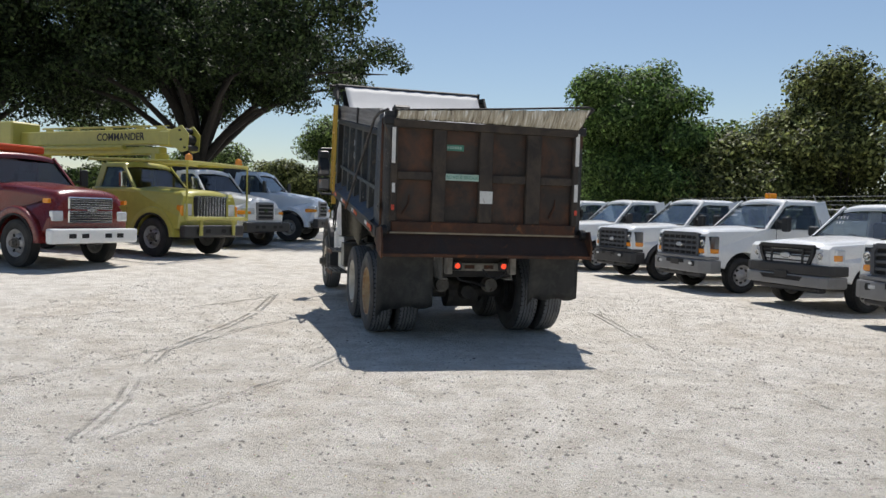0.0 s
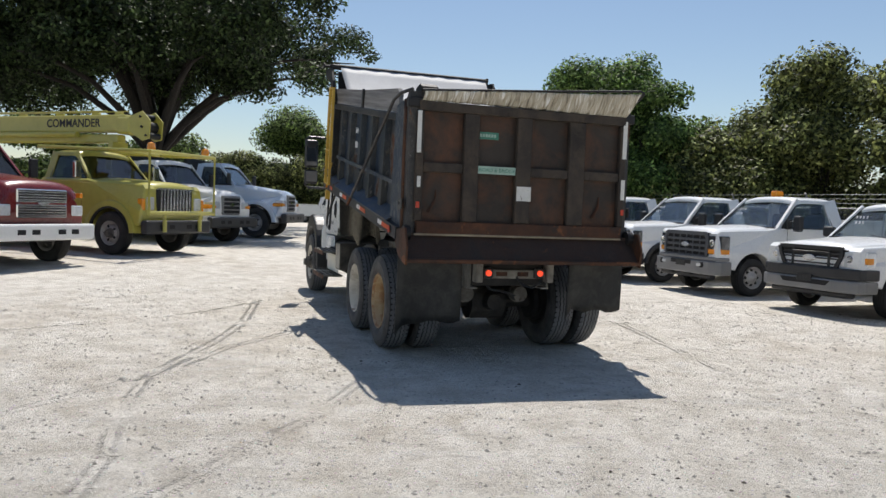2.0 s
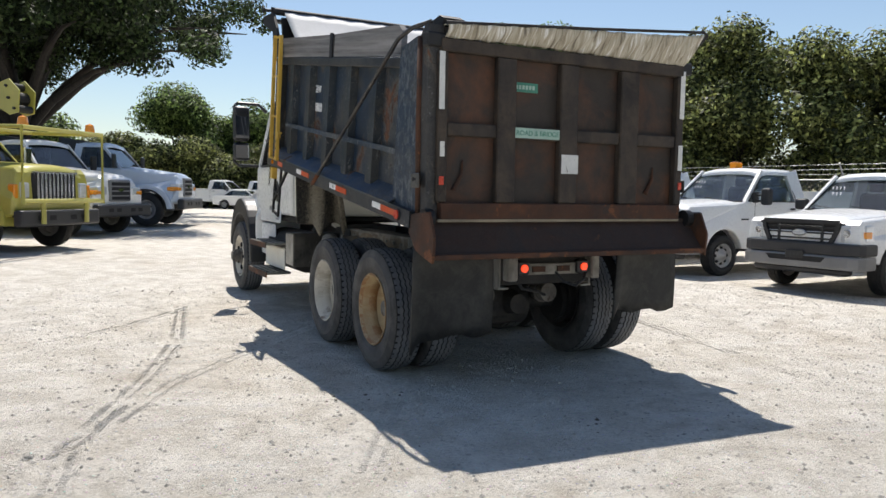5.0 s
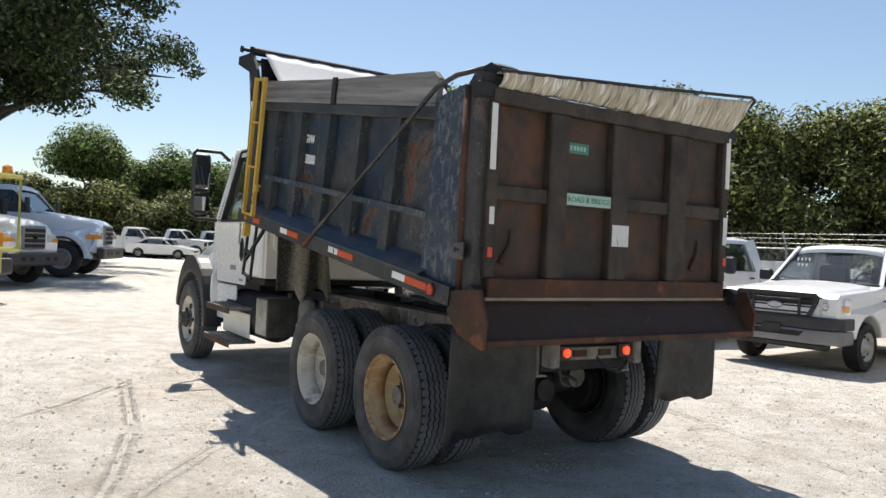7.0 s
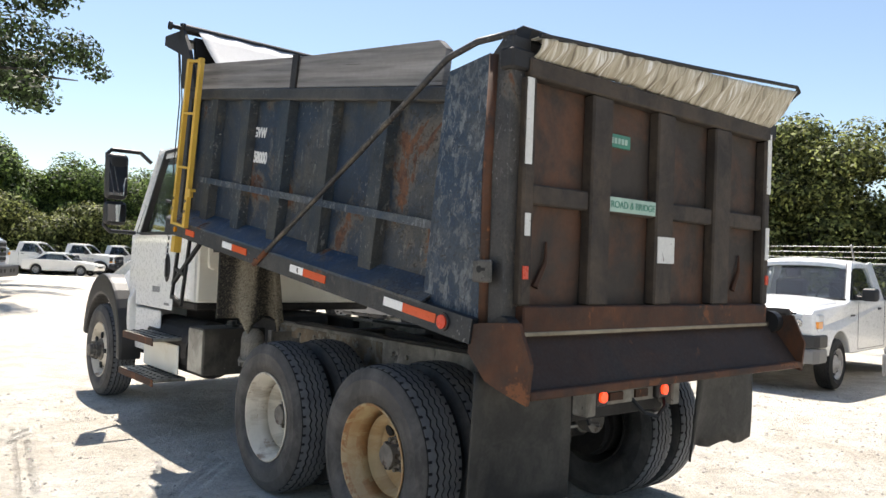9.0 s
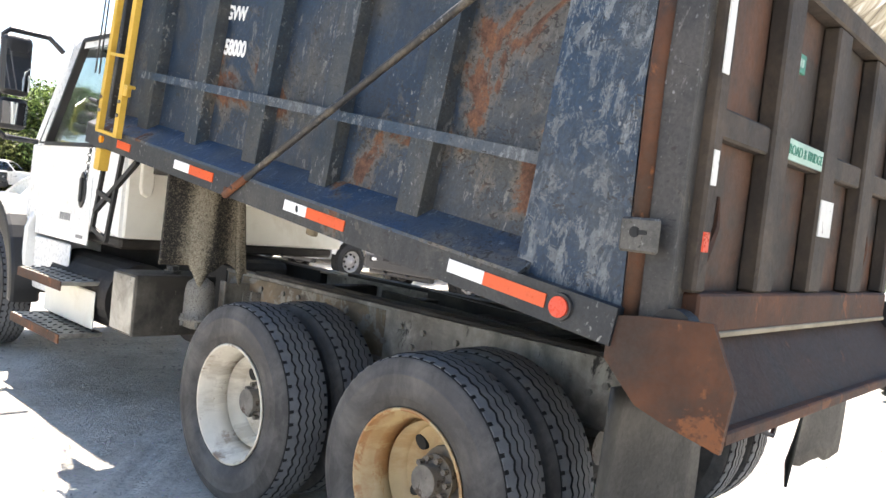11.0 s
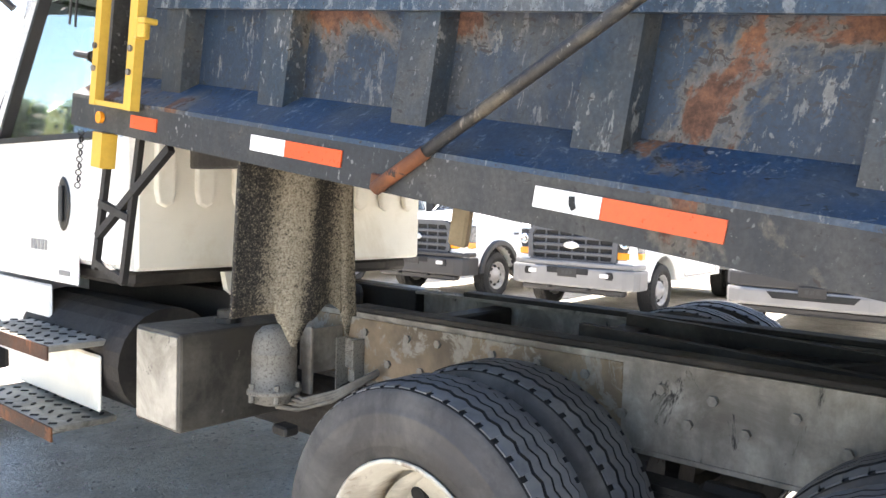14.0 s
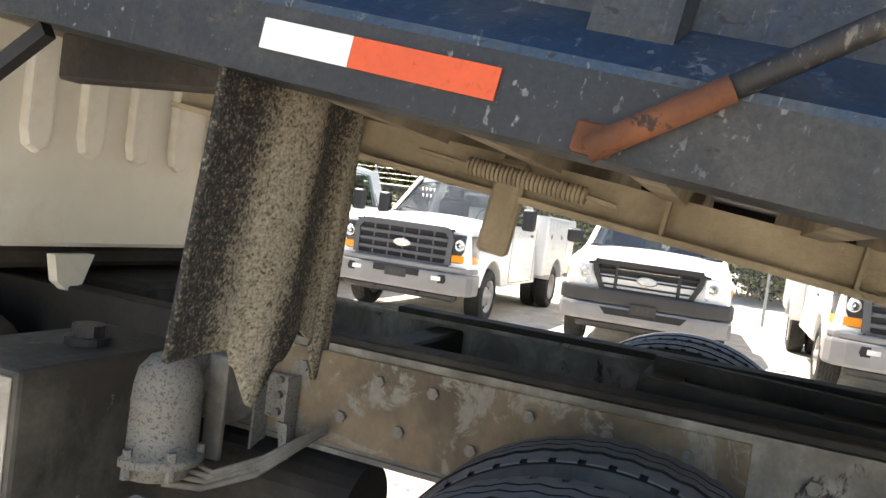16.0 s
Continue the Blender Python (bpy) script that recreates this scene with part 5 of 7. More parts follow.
for v in hood.verts:
    if v.co.z > 1.25:
        f = min(1, (v.co.z - 1.25) / 0.3)
        v.co.x *= 1 - 0.22 * f
    v.co.x *= 1 - 0.22 * max(0, v.co.y - 6.45)
part("hood", hood, m_white, cab, "white sloping hood with fenders")
for sx in (-1, 1):
    fl = bmesh.new()
    pts = arch(6.40, 0.52, 0.60, 184, 10, 20)
    out = [(6.40 + r_ * math.cos(a_), 0.52 + r_ * math.sin(a_)) for r_, a_ in [(0.70 + 0.13 * math.sin(max(0.0, radians(10 + 8.7 * i_))) ** 2, radians(10 + 8.7 * i_)) for i_ in range(21)]]
    prism(fl, pts + out, "x", min(sx * 0.93, sx * 1.165), max(sx * 0.93, sx * 1.165), 0.03, 2)
    part("fender_flare", fl, m_plastic, cab, "black rubber fender flare")
    hl = bmesh.new()
    box(hl, min(sx * 0.62, sx * 0.88), max(sx * 0.62, sx * 0.88), 6.96, 7.06, 1.0, 1.18, 0.03)
    part("headlight", hl, m_lens, cab)
part("grille", B(-0.5, 0.5, 7.02, 7.07, 0.92, 1.24, 0.02), m_chrome, cab)
part("bumper", B(-0.95, 0.95, 7.06, 7.22, 0.55, 0.8, 0.04, seg=2), m_silver, truck)
# steps under the door
for z, y0, y1 in ((0.44, 4.32, 5.28), (0.80, 4.36, 5.2)):
    s = part("step", B(-1.28, -0.98, y0, y1, z, z + 0.03, 0.006), m_dirtysteel, truck, "dirty metal step tread")
    stud = None
    for k in range(36):
        m = pose(-1.25 + 0.075 * (k % 4), y0 + 0.06 + 0.098 * (k // 4), z + 0.031, 0, 0, 45 if k % 2 else -45)
        if stud is None:
            stud = part("tread_stud", B(-0.018, 0.018, -0.006, 0.006, -0.002, 0.005), m_framedark, s, at=m)
        else:
            again("tread_stud", stud, s, m)
    part("step_lip", B(-1.284, -1.276, y0, y1, z - 0.035, z + 0.03), m_rust, s, "rusty step edge")
part("step_skirt", B(-1.06, -1.04, 4.34, 5.25, 0.49, 0.76, 0.012), m_cabback, truck)
part("step_plate", B(-1.0, -0.98, 5.0, 5.75, 0.6, 1.03, 0.01), m_white, truck)
ft = bmesh.new()
rod(ft, (-0.78, 4.2, 0.72), (-0.78, 5.3, 0.72), 0.26, 24)
part("fuel_tank", ft, m_framedark, truck, smooth=False)
ft = bmesh.new()
rod(ft, (0.78, 3.9, 0.72), (0.78, 5.3, 0.72), 0.28, 24)
part("fuel_tank", ft, m_dirtysteel, truck)
part("engine_block", B(-0.38, 0.38, 5.0, 6.9, 0.7, 1.2, 0.05), m_framedark, truck)
# cable beside the bulkhead
cb = bmesh.new()
tube(cb, [(-1.27, 4.10, 3.52), (-1.14, 4.35, 3.0), (-1.1, 4.55, 2.3)], 0.006, 5)
tube(cb, [(-1.25, 4.14, 3.52), (-1.10, 4.40, 3.0), (-1.06, 4.58, 2.3)], 0.006, 5)
part("cable", cb, m_plastic, truck)


# ---- parked vehicles ----
def smooth01(v):
    v = max(0.0, min(1.0, v))
    return v * v * (3 - 2 * v)


def rise(x, y):
    """The yard lifts a little under the oak."""
    return (0.10 * smooth01((y - 15) / 5) + 0.14 * smooth01((y - 25) / 5)) * smooth01((-x - 2) / 3) * (1 - smooth01((y - 40) / 15))


def light_wheel(parent, x, y, R, w, side, rim_r, rim_mat, holes=8, dual=False):
    d = side
    h = w / 2 * 0.85
    bm = bmesh.new()
    o = -0.05 if dual else 0.0
    lathe(bm, [(d * h, rim_r), (d * (h + 0.008), rim_r + 0.006), (d * (h - 0.01), rim_r - 0.012), (d * (h - 0.05 + o), rim_r - 0.03), (d * (h - 0.06 + o), rim_r * 0.72), (d * (h - 0.02 + o), rim_r * 0.52), (d * (h - 0.01 + o), rim_r * 0.3), (d * (h + 0.03 + o), rim_r * 0.26), (d * (h + 0.035 + o), 0.0)], 28)
    lathe(bm, [(-d * h, rim_r), (-d * h, rim_r - 0.02), (d * (h - 0.07 + o), rim_r - 0.035)], 28)
    wheel = part("wheel", bm, rim_mat, parent, smooth=True, at=pose(x, y, R))
    part("tyre", tyre_bm(R, w, rim_r, 40), [m_tyredark, m_grooveshade], wheel, "black rubber tyre", smooth=True)
    part("tread", tread_bm(R, w, 5, 54, 0.009), [m_tyredark, m_grooveshade], wheel)
    hole = None
    for k in range(holes):
        a = 2 * math.pi * k / holes
        m = pose(d * (h - 0.048 + o), rim_r * 0.66 * math.cos(a), rim_r * 0.66 * math.sin(a), 0, 90, 0)
        if hole is None:
            nb = bmesh.new()
            bmesh.ops.create_cone(nb, cap_ends=True, segments=10, radius1=rim_r * 0.13, radius2=rim_r * 0.13, depth=0.03)
            hole = part("rim_hole", nb, m_dark, wheel, at=m)
        else:
            again("rim_hole", hole, wheel, m)
    return wheel


def taper(bm, spec):
    """Draws the sides in: spec(y, z) gives the width factor."""
    for v in bm.verts:
        v.co.x *= spec(v.co.y, v.co.z)


def pickup(m, label, style="heavy", paint=None, bed="pickup", beacon=False, roof_lamps=True, group="pickups in the row", flares=False):
    """A pickup truck; y=0 at the front axle, front towards +y."""
    paint = paint or m_white
    heavy = style == "heavy"
    t = thing("pickup_truck", m, label, "pickup truck", group)
    R = 0.385 if heavy else 0.37
    W = 1.0
    fo = 0.87 if heavy else 0.90          # front of the hood
    hz = 1.30 if heavy else 1.16          # hood height at its front
    bz = 1.40 if heavy else 1.29          # belt
    zt = 2.03 if heavy else 1.90
    wb = -3.5                             # rear axle
    cabr = -2.35
    rear = -4.6
    ar = R + 0.085
    low = 0.50
    end = cabr if bed == "utility" else rear
    prof = [(fo, 0.62), (fo + 0.02, 0.9), (fo, hz - 0.06), (fo - 0.08, hz), (-0.35, bz - 0.05), (-0.62, bz), (cabr + 0.02, bz), (cabr, bz - 0.02)]
    if bed == "pickup":
        prof += [(cabr - 0.02, bz - 0.02), (rear, bz - 0.02), (rear, 0.62), (wb - ar, 0.6)] + arch(wb, R + 0.02, ar, 165, 15)[::-1]
        prof += [(wb + ar + 0.02, low)]
    else:
        prof += [(cabr, low)]
    prof += [(-ar - 0.03, low)] + arch(0, R + 0.02, ar, 165, 15)[::1]
    # arch() runs from the rear of the wheel opening to its front
    bm = bmesh.new()
    prism(bm, prof, "x", -W, W, 0.09, 4)
    taper(bm, lambda y, z: (1 - 0.07 * max(0, (y - 0.3) / 0.62) ** 2) * (1 - 0.05 * max(0, (z - 0.95) / 0.3)))
    body = part("body", bm, paint, t)
    hb = bmesh.new()

    def hood_at(u, v):
        y = fo + 0.005 + (-0.5 - fo) * v
        z = hz + 0.01 + (bz - 0.02 - hz) * v ** 0.9 + 0.045 * (1 - u * u) - 0.10 * max(0, 1 - v / 0.13) ** 2
        return (u * (0.74 + 0.10 * v), y, z - 0.03 * abs(u) ** 8)
    part("hood", shell(hb, hood_at, 12, 14, 0.09), paint, body, smooth=True)
    greenhouse(body, paint, -0.60, -1.22, -2.2, -2.33, bz, zt, 0.93, 0.76, roof=0.06, crown=0.04, rp=0.20)
    # bonnet front
    def wrap(z0, z1, out, back, bev=0.03, half=1.0):
        """A bumper bar, swept back at its ends."""
        pts = [(-half, fo - back), (-half, fo - 0.06), (-half + 0.05, fo + out - 0.10), (-half + 0.18, fo + out - 0.035), (-half + 0.42, fo + out)]
        pts += [(-x, y) for x, y in pts[::-1]]
        pts += [(half - 0.12, fo - back), (half - 0.16, fo - 0.1), (-half + 0.16, fo - 0.1), (-half + 0.12, fo - back)]
        return prism(bmesh.new(), pts, "z", z0, z1, bev, 2)
    part("hood_gap", B(-0.70, 0.70, fo - 0.02, fo + 0.028, hz - 0.075, hz - 0.045, 0.004), m_dark, body)
    if heavy:
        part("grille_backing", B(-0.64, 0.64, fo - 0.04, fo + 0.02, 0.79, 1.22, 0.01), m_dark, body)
        gs = bmesh.new()
        ring = [(-0.655, 0.80), (-0.675, 1.14), (-0.61, 1.235), (0.61, 1.235), (0.675, 1.14), (0.655, 0.80), (0.60, 0.765), (-0.60, 0.765)]
        for p_, q_ in zip(ring, ring[1:] + ring[:1]):
            bar(gs, (p_[0], fo + 0.03, p_[1]), (q_[0], fo + 0.03, q_[1]), 0.075, 0.062, (0, 1, 0))
        grille = part("grille_surround", gs, m_grillegrey, body, "grey plastic grille surround")
        for z_ in (0.885, 0.995, 1.105):
            part("grille_bar", B(-0.63, 0.63, fo + 0.005, fo + 0.05, z_ - 0.024, z_ + 0.024, 0.008), m_grillegrey, grille)
        for k in range(5):
            part("grille_divider", B(-0.425 + 0.2125 * k - 0.012, -0.425 + 0.2125 * k + 0.012, fo + 0.0, fo + 0.034, 0.80, 1.20), m_grillegrey, grille)
        oval = [(math.cos(a), math.sin(a)) for a in [2 * math.pi * i / 24 for i in range(24)]]
        badge = part("badge", prism(bmesh.new(), [(0.125 * u, 1.0 + 0.054 * v) for u, v in oval], "y", fo + 0.045, fo + 0.066, 0.004, 1), m_chrome, body, "chrome-rimmed oval badge")
        part("badge_face", prism(bmesh.new(), [(0.108 * u, 1.0 + 0.04 * v) for u, v in oval], "y", fo + 0.06, fo + 0.069), m_lens, badge)
        for sx in (-1, 1):
            def plan(x0, x1, d):
                xs = [(x0, fo + 0.035 + d), (x0 + (x1 - x0) * 0.6, fo + 0.015 + d), (x1 - 0.02, fo - 0.075 + d), (x1, fo - 0.16 + d), (x1, fo - 0.26), (x0, fo - 0.20)]
                return [(sx * x, y) for x, y in xs]
            hl = part("headlight", prism(bmesh.new(), plan(0.69, 0.965, 0.0), "z", 0.825, 1.20, 0.02, 2), m_lampdark, body, "smoked headlight housing")
            part("turn_signal", prism(bmesh.new(), plan(0.70, 0.972, 0.006), "z", 0.84, 0.935, 0.008, 1), m_amber, hl, "amber turn signal")
            rf = bmesh.new()
            lathe(rf, [(fo + 0.01, 0.055), (fo + 0.034, 0.075), (fo + 0.036, 0.06), (fo + 0.02, 0.03), (fo + 0.03, 0.0)], 18, "y", (sx * 0.79, 0, 1.06))
            part("reflector", rf, m_chrome, hl, "round chrome reflector", smooth=True)
        bumper = part("bumper", wrap(0.42, 0.70, 0.15, 0.30, 0.035), m_silver if not flares else m_greyplastic, body, "full-width painted bumper")
        part("bumper_step", wrap(0.705, 0.775, 0.115, 0.26, 0.02, 0.985), m_silver if not flares else m_greyplastic, bumper)
        part("valance", B(-0.80, 0.80, fo - 0.12, fo + 0.06, 0.33, 0.43, 0.03), m_greyplastic, bumper)
        # Dark block, proud of the bumper, passes for a shaded opening.
        part("bumper_opening_shade", B(-0.33, 0.33, fo + 0.12, fo + 0.153, 0.60, 0.69, 0.006), m_dark, bumper)
        for sx in (-1, 1):
            fg = part("fog_lamp_recess", prism(bmesh.new(), [(sx * 0.45, 0.56), (sx * 0.68, 0.56), (sx * 0.70, 0.60), (sx * 0.68, 0.665), (sx * 0.45, 0.665), (sx * 0.43, 0.61)], "y", fo + 0.09, fo + 0.148), m_dark, bumper)
            part("fog_lamp", B(min(sx * 0.50, sx * 0.63), max(sx * 0.50, sx * 0.63), fo + 0.14, fo + 0.152, 0.585, 0.64, 0.004), m_lens, fg)
            part("tow_hook", B(sx * 0.30 - 0.03, sx * 0.30 + 0.03, fo + 0.06, fo + 0.15, 0.385, 0.425, 0.012), m_plastic, bumper)
    else:
        back_ = prism(bmesh.new(), [(-0.60, 1.12), (0.60, 1.12), (0.50, 0.79), (-0.50, 0.79)], "y", fo - 0.05, fo + 0.012)
        part("grille_backing", back_, m_dark, body)
        gs = bmesh.new()
        ring = [(-0.62, 1.13), (0.62, 1.13), (0.60, 1.0), (0.50, 0.80), (-0.50, 0.80), (-0.60, 1.0)]
        for p_, q_ in zip(ring, ring[1:] + ring[:1]):
            bar(gs, (p_[0], fo + 0.03, p_[1]), (q_[0], fo + 0.03, q_[1]), 0.06, 0.06, (0, 1, 0))
        grille = part("grille_surround", gs, m_grilleblack, body, "black grille surround")
        for z_, w_ in ((0.87, 0.50), (0.955, 0.55), (1.04, 0.58)):
            part("grille_bar", B(-w_, w_, fo + 0.0, fo + 0.036, z_ - 0.012, z_ + 0.012, 0.004), m_grilleblack, grille)
        for x_ in (-0.36, 0.36):
            part("grille_post", B(x_ - 0.02, x_ + 0.02, fo + 0.0, fo + 0.042, 0.81, 1.11, 0.006), m_grilleblack, grille)
        part("grille_trim", B(-0.36, 0.36, fo + 0.038, fo + 0.046, 1.058, 1.07), m_chrome, grille)
        oval = [(math.cos(a), math.sin(a)) for a in [2 * math.pi * i / 24 for i in range(24)]]
        badge = part("badge", prism(bmesh.new(), [(0.125 * u, 0.955 + 0.054 * v) for u, v in oval], "y", fo + 0.03, fo + 0.066, 0.004, 1), m_chrome, body, "chrome-rimmed oval badge")
        part("badge_face", prism(bmesh.new(), [(0.106 * u, 0.955 + 0.038 * v) for u, v in oval], "y", fo + 0.06, fo + 0.069), m_lens, badge)
        for sx in (-1, 1):
            hl = part("headlight", prism(bmesh.new(), [(sx * 0.655, fo + 0.03), (sx * 0.85, fo - 0.01), (sx * 0.955, fo - 0.12), (sx * 0.965, fo - 0.30), (sx * 0.655, fo - 0.22)], "z", 0.835, 1.10, 0.03, 2), m_lens, body, "clear headlight")
            for x_, y_ in ((0.735, 0.018), (0.845, -0.004)):
                rf = bmesh.new()
                lathe(rf, [(fo + y_ - 0.02, 0.05), (fo + y_ + 0.004, 0.062), (fo + y_ + 0.006, 0.05), (fo + y_ - 0.004, 0.02), (fo + y_ + 0.004, 0.0)], 16, "y", (sx * x_, 0, 0.97))
                part("reflector", rf, m_chrome, hl, "round chrome reflector", smooth=True)
            part("turn_signal", prism(bmesh.new(), [(sx * 0.90, fo - 0.035), (sx * 0.962, fo - 0.11), (sx * 0.972, fo - 0.24), (sx * 0.90, fo - 0.2)], "z", 0.90, 1.0, 0.006, 1), m_amber, hl, "amber corner lens")
        bumper = part("bumper", wrap(0.635, 0.815, 0.125, 0.36, 0.03), m_greyplastic, body, "dark grey upper bumper")
        part("bumper_skin", wrap(0.42, 0.63, 0.15, 0.34, 0.04), m_silver, bumper, "silver grey lower bumper")
        # Dark slab in place of the lower opening's shade.
        part("bumper_opening_shade", prism(bmesh.new(), [(-0.50, 0.60), (0.50, 0.60), (0.43, 0.52), (-0.43, 0.52)], "y", fo + 0.10, fo + 0.154), m_dark, bumper)
        part("valance", B(-0.78, 0.78, fo - 0.14, fo + 0.06, 0.33, 0.43, 0.03), m_greyplastic, bumper)
    part("number_plate", B(-0.15, 0.15, fo + 0.142, fo + 0.16, 0.56, 0.68, 0.004), m_plastic, bumper, "dark number plate bracket")
    for k in range(3):
        part("plate_bar", B(-0.08 + 0.06 * k, -0.04 + 0.06 * k, fo + 0.161, fo + 0.164, 0.6, 0.65), m_greyplastic, bumper)
    if roof_lamps:
        for k in range(5):
            lb = bmesh.new()
            bmesh.ops.create_uvsphere(lb, u_segments=10, v_segments=6, radius=0.022)
            part("roof_lamp", lb, m_amber, body, at=pose(-0.44 + 0.22 * k, -1.32, zt + 0.015) @ Matrix.Diagonal((1.2, 1.6, 0.7, 1)))
    if beacon:
        bc = bmesh.new()
        box(bc, 0.05, 0.22, -1.62, -1.42, zt + 0.03, zt + 0.17, 0.02, seg=2)
        part("beacon", bc, m_amber, body, "amber beacon")
    for sx in (-1, 1):
        q = lambda a, b: (min(sx * a, sx * b), max(sx * a, sx * b))
        mb = bmesh.new()
        if heavy:
            box(mb, *q(1.08, 1.28), -0.93, -0.80, bz - 0.06, bz + 0.26, 0.045, seg=3)
            for z_ in (bz + 0.02, bz + 0.13):
                rod(mb, (sx * 0.92, -0.86, z_), (sx * 1.12, -0.86, z_), 0.02, 8)
            box(mb, *q(0.90, 0.96), -0.93, -0.79, bz - 0.02, bz + 0.19, 0.02, seg=2)
        else:
            box(mb, *q(1.02, 1.25), -0.94, -0.80, bz - 0.01, bz + 0.19, 0.05, seg=3)
            box(mb, *q(0.9, 1.06), -0.90, -0.83, bz + 0.0, bz + 0.07, 0.012)
        part("mirror", mb, m_plastic, body, "black door mirror")
        part("door_handle", B(*q(0.985, 1.0), -1.95, -1.8, bz - 0.16, bz - 0.12, 0.008), m_plastic, body)
        dl = bmesh.new()
        box(dl, *q(0.999, 1.003), -0.78, -0.772, 0.55, bz - 0.02)
        box(dl, *q(0.999, 1.003), -2.12, -2.112, 0.55, bz - 0.02)
        box(dl, *q(0.999, 1.003), -2.12, -0.772, 0.545, 0.552)
        part("door_gap", dl, m_dark, body)
        part("side_badge", B(*q(0.998, 1.004), -0.62, -0.42, 1.05, 1.08), m_plastic, body)
        if flares:
            fl = bmesh.new()
            prism(fl, arch(0, R + 0.02, ar, 175, 5) + arch(0, R + 0.02, ar + 0.09, 5, 175), "x", *q(0.94, 1.05), 0.015, 1)
            part("fender_flare", fl, m_greyplastic, body)
        light_wheel(t, sx * 0.86, 0, R, 0.25, sx, 0.22, m_steelwheel, 8)
        light_wheel(t, sx * (0.86 if bed == "pickup" else 0.93), wb, R, 0.25, sx, 0.22, m_steelwheel, 8, bed == "utility")
        if bed == "utility":
            light_wheel(t, sx * 0.66, wb, R, 0.22, sx, 0.22, m_steelwheel, 8)
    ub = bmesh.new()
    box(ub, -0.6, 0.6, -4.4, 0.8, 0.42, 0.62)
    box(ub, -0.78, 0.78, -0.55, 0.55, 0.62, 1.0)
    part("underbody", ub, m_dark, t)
    if bed == "utility":
        ubx = prism(bmesh.new(), [(cabr - 0.08, 0.62), (wb + ar + 0.05, 0.62)] + arch(wb, R + 0.02, ar + 0.02, 15, 165) + [(wb - ar - 0.05, 0.62), (rear - 0.1, 0.62), (rear - 0.1, 1.62), (cabr - 0.08, 1.62)], "x", -1.1, 1.1, 0.015, 1)
        ub2 = part("utility_body", ubx, m_white, t, "white service body with side lockers")
        for sx in (-1, 1):
            q = lambda a, b: (min(sx * a, sx * b), max(sx * a, sx * b))
            for y0, y1, z0 in ((-2.92, -2.47, 0.7), (-4.0, -2.95, 1.05), (-4.66, -4.05, 0.7)):
                lk = part("locker_door", B(*q(1.1, 1.112), y0, y1, z0, 1.57, 0.004), m_white, ub2)
                part("latch", B(*q(1.112, 1.125), (y0 + y1) / 2 - 0.04, (y0 + y1) / 2 + 0.04, 1.25, 1.32), m_chrome, lk)
    else:
        inn = bmesh.new()
        box(inn, -0.85, 0.85, rear + 0.06, cabr - 0.06, bz - 0.02, bz + 0.0)
        part("bed_liner", inn, m_plastic, body)
        rk = bmesh.new()
        for sx in (-1, 1):
            bar(rk, (sx * 0.9, rear + 0.1, bz + 0.01), (sx * 0.9, cabr - 0.05, bz + 0.01), 0.09, 0.05)
        part("bed_rail", rk, m_white if heavy else m_plastic, body)
        part("tailgate", B(-0.9, 0.9, rear - 0.03, rear, 0.7, bz - 0.03, 0.01), paint, body)
    # writing on the windscreen, unreadable
    for row in range(2):
        for k in range(4 - row):
            wbm = bmesh.new()
            box(wbm, -0.006, 0.006, -0.003, 0.003, -0.03, 0.03)
            box(wbm, -0.006, 0.024, -0.003, 0.003, 0.018, 0.03)
            part("window_marking", wbm, m_whiteink, body, at=pose(0.40 + 0.06 * k, -0.93 + 0.012 * k + 0.11 * row, bz + 0.38 - 0.10 * row, 40, 0, 8))
    return t


def at(x, y, heading):
    return pose(x, y, G + rise(x, y), 0, 0, heading - 90)


TH = 197.0
pickup(at(5.02, 19.54, TH), "white heavy pickup with grey grille parked in a row", "heavy", flares=True)
pickup(at(5.97, 16.97, TH), "white heavy service pickup with amber roof beacon", "heavy", bed="utility", beacon=True)
pickup(at(7.03, 14.10, TH + 4), "white pickup with black grille parked on gravel", "light", roof_lamps=False)
pickup(at(7.55, 11.15, TH), "white heavy service pickup parked at the row's end", "heavy", bed="utility")
pickup(at(3.9, 22.4, TH), "white heavy pickup parked far down the row", "heavy")


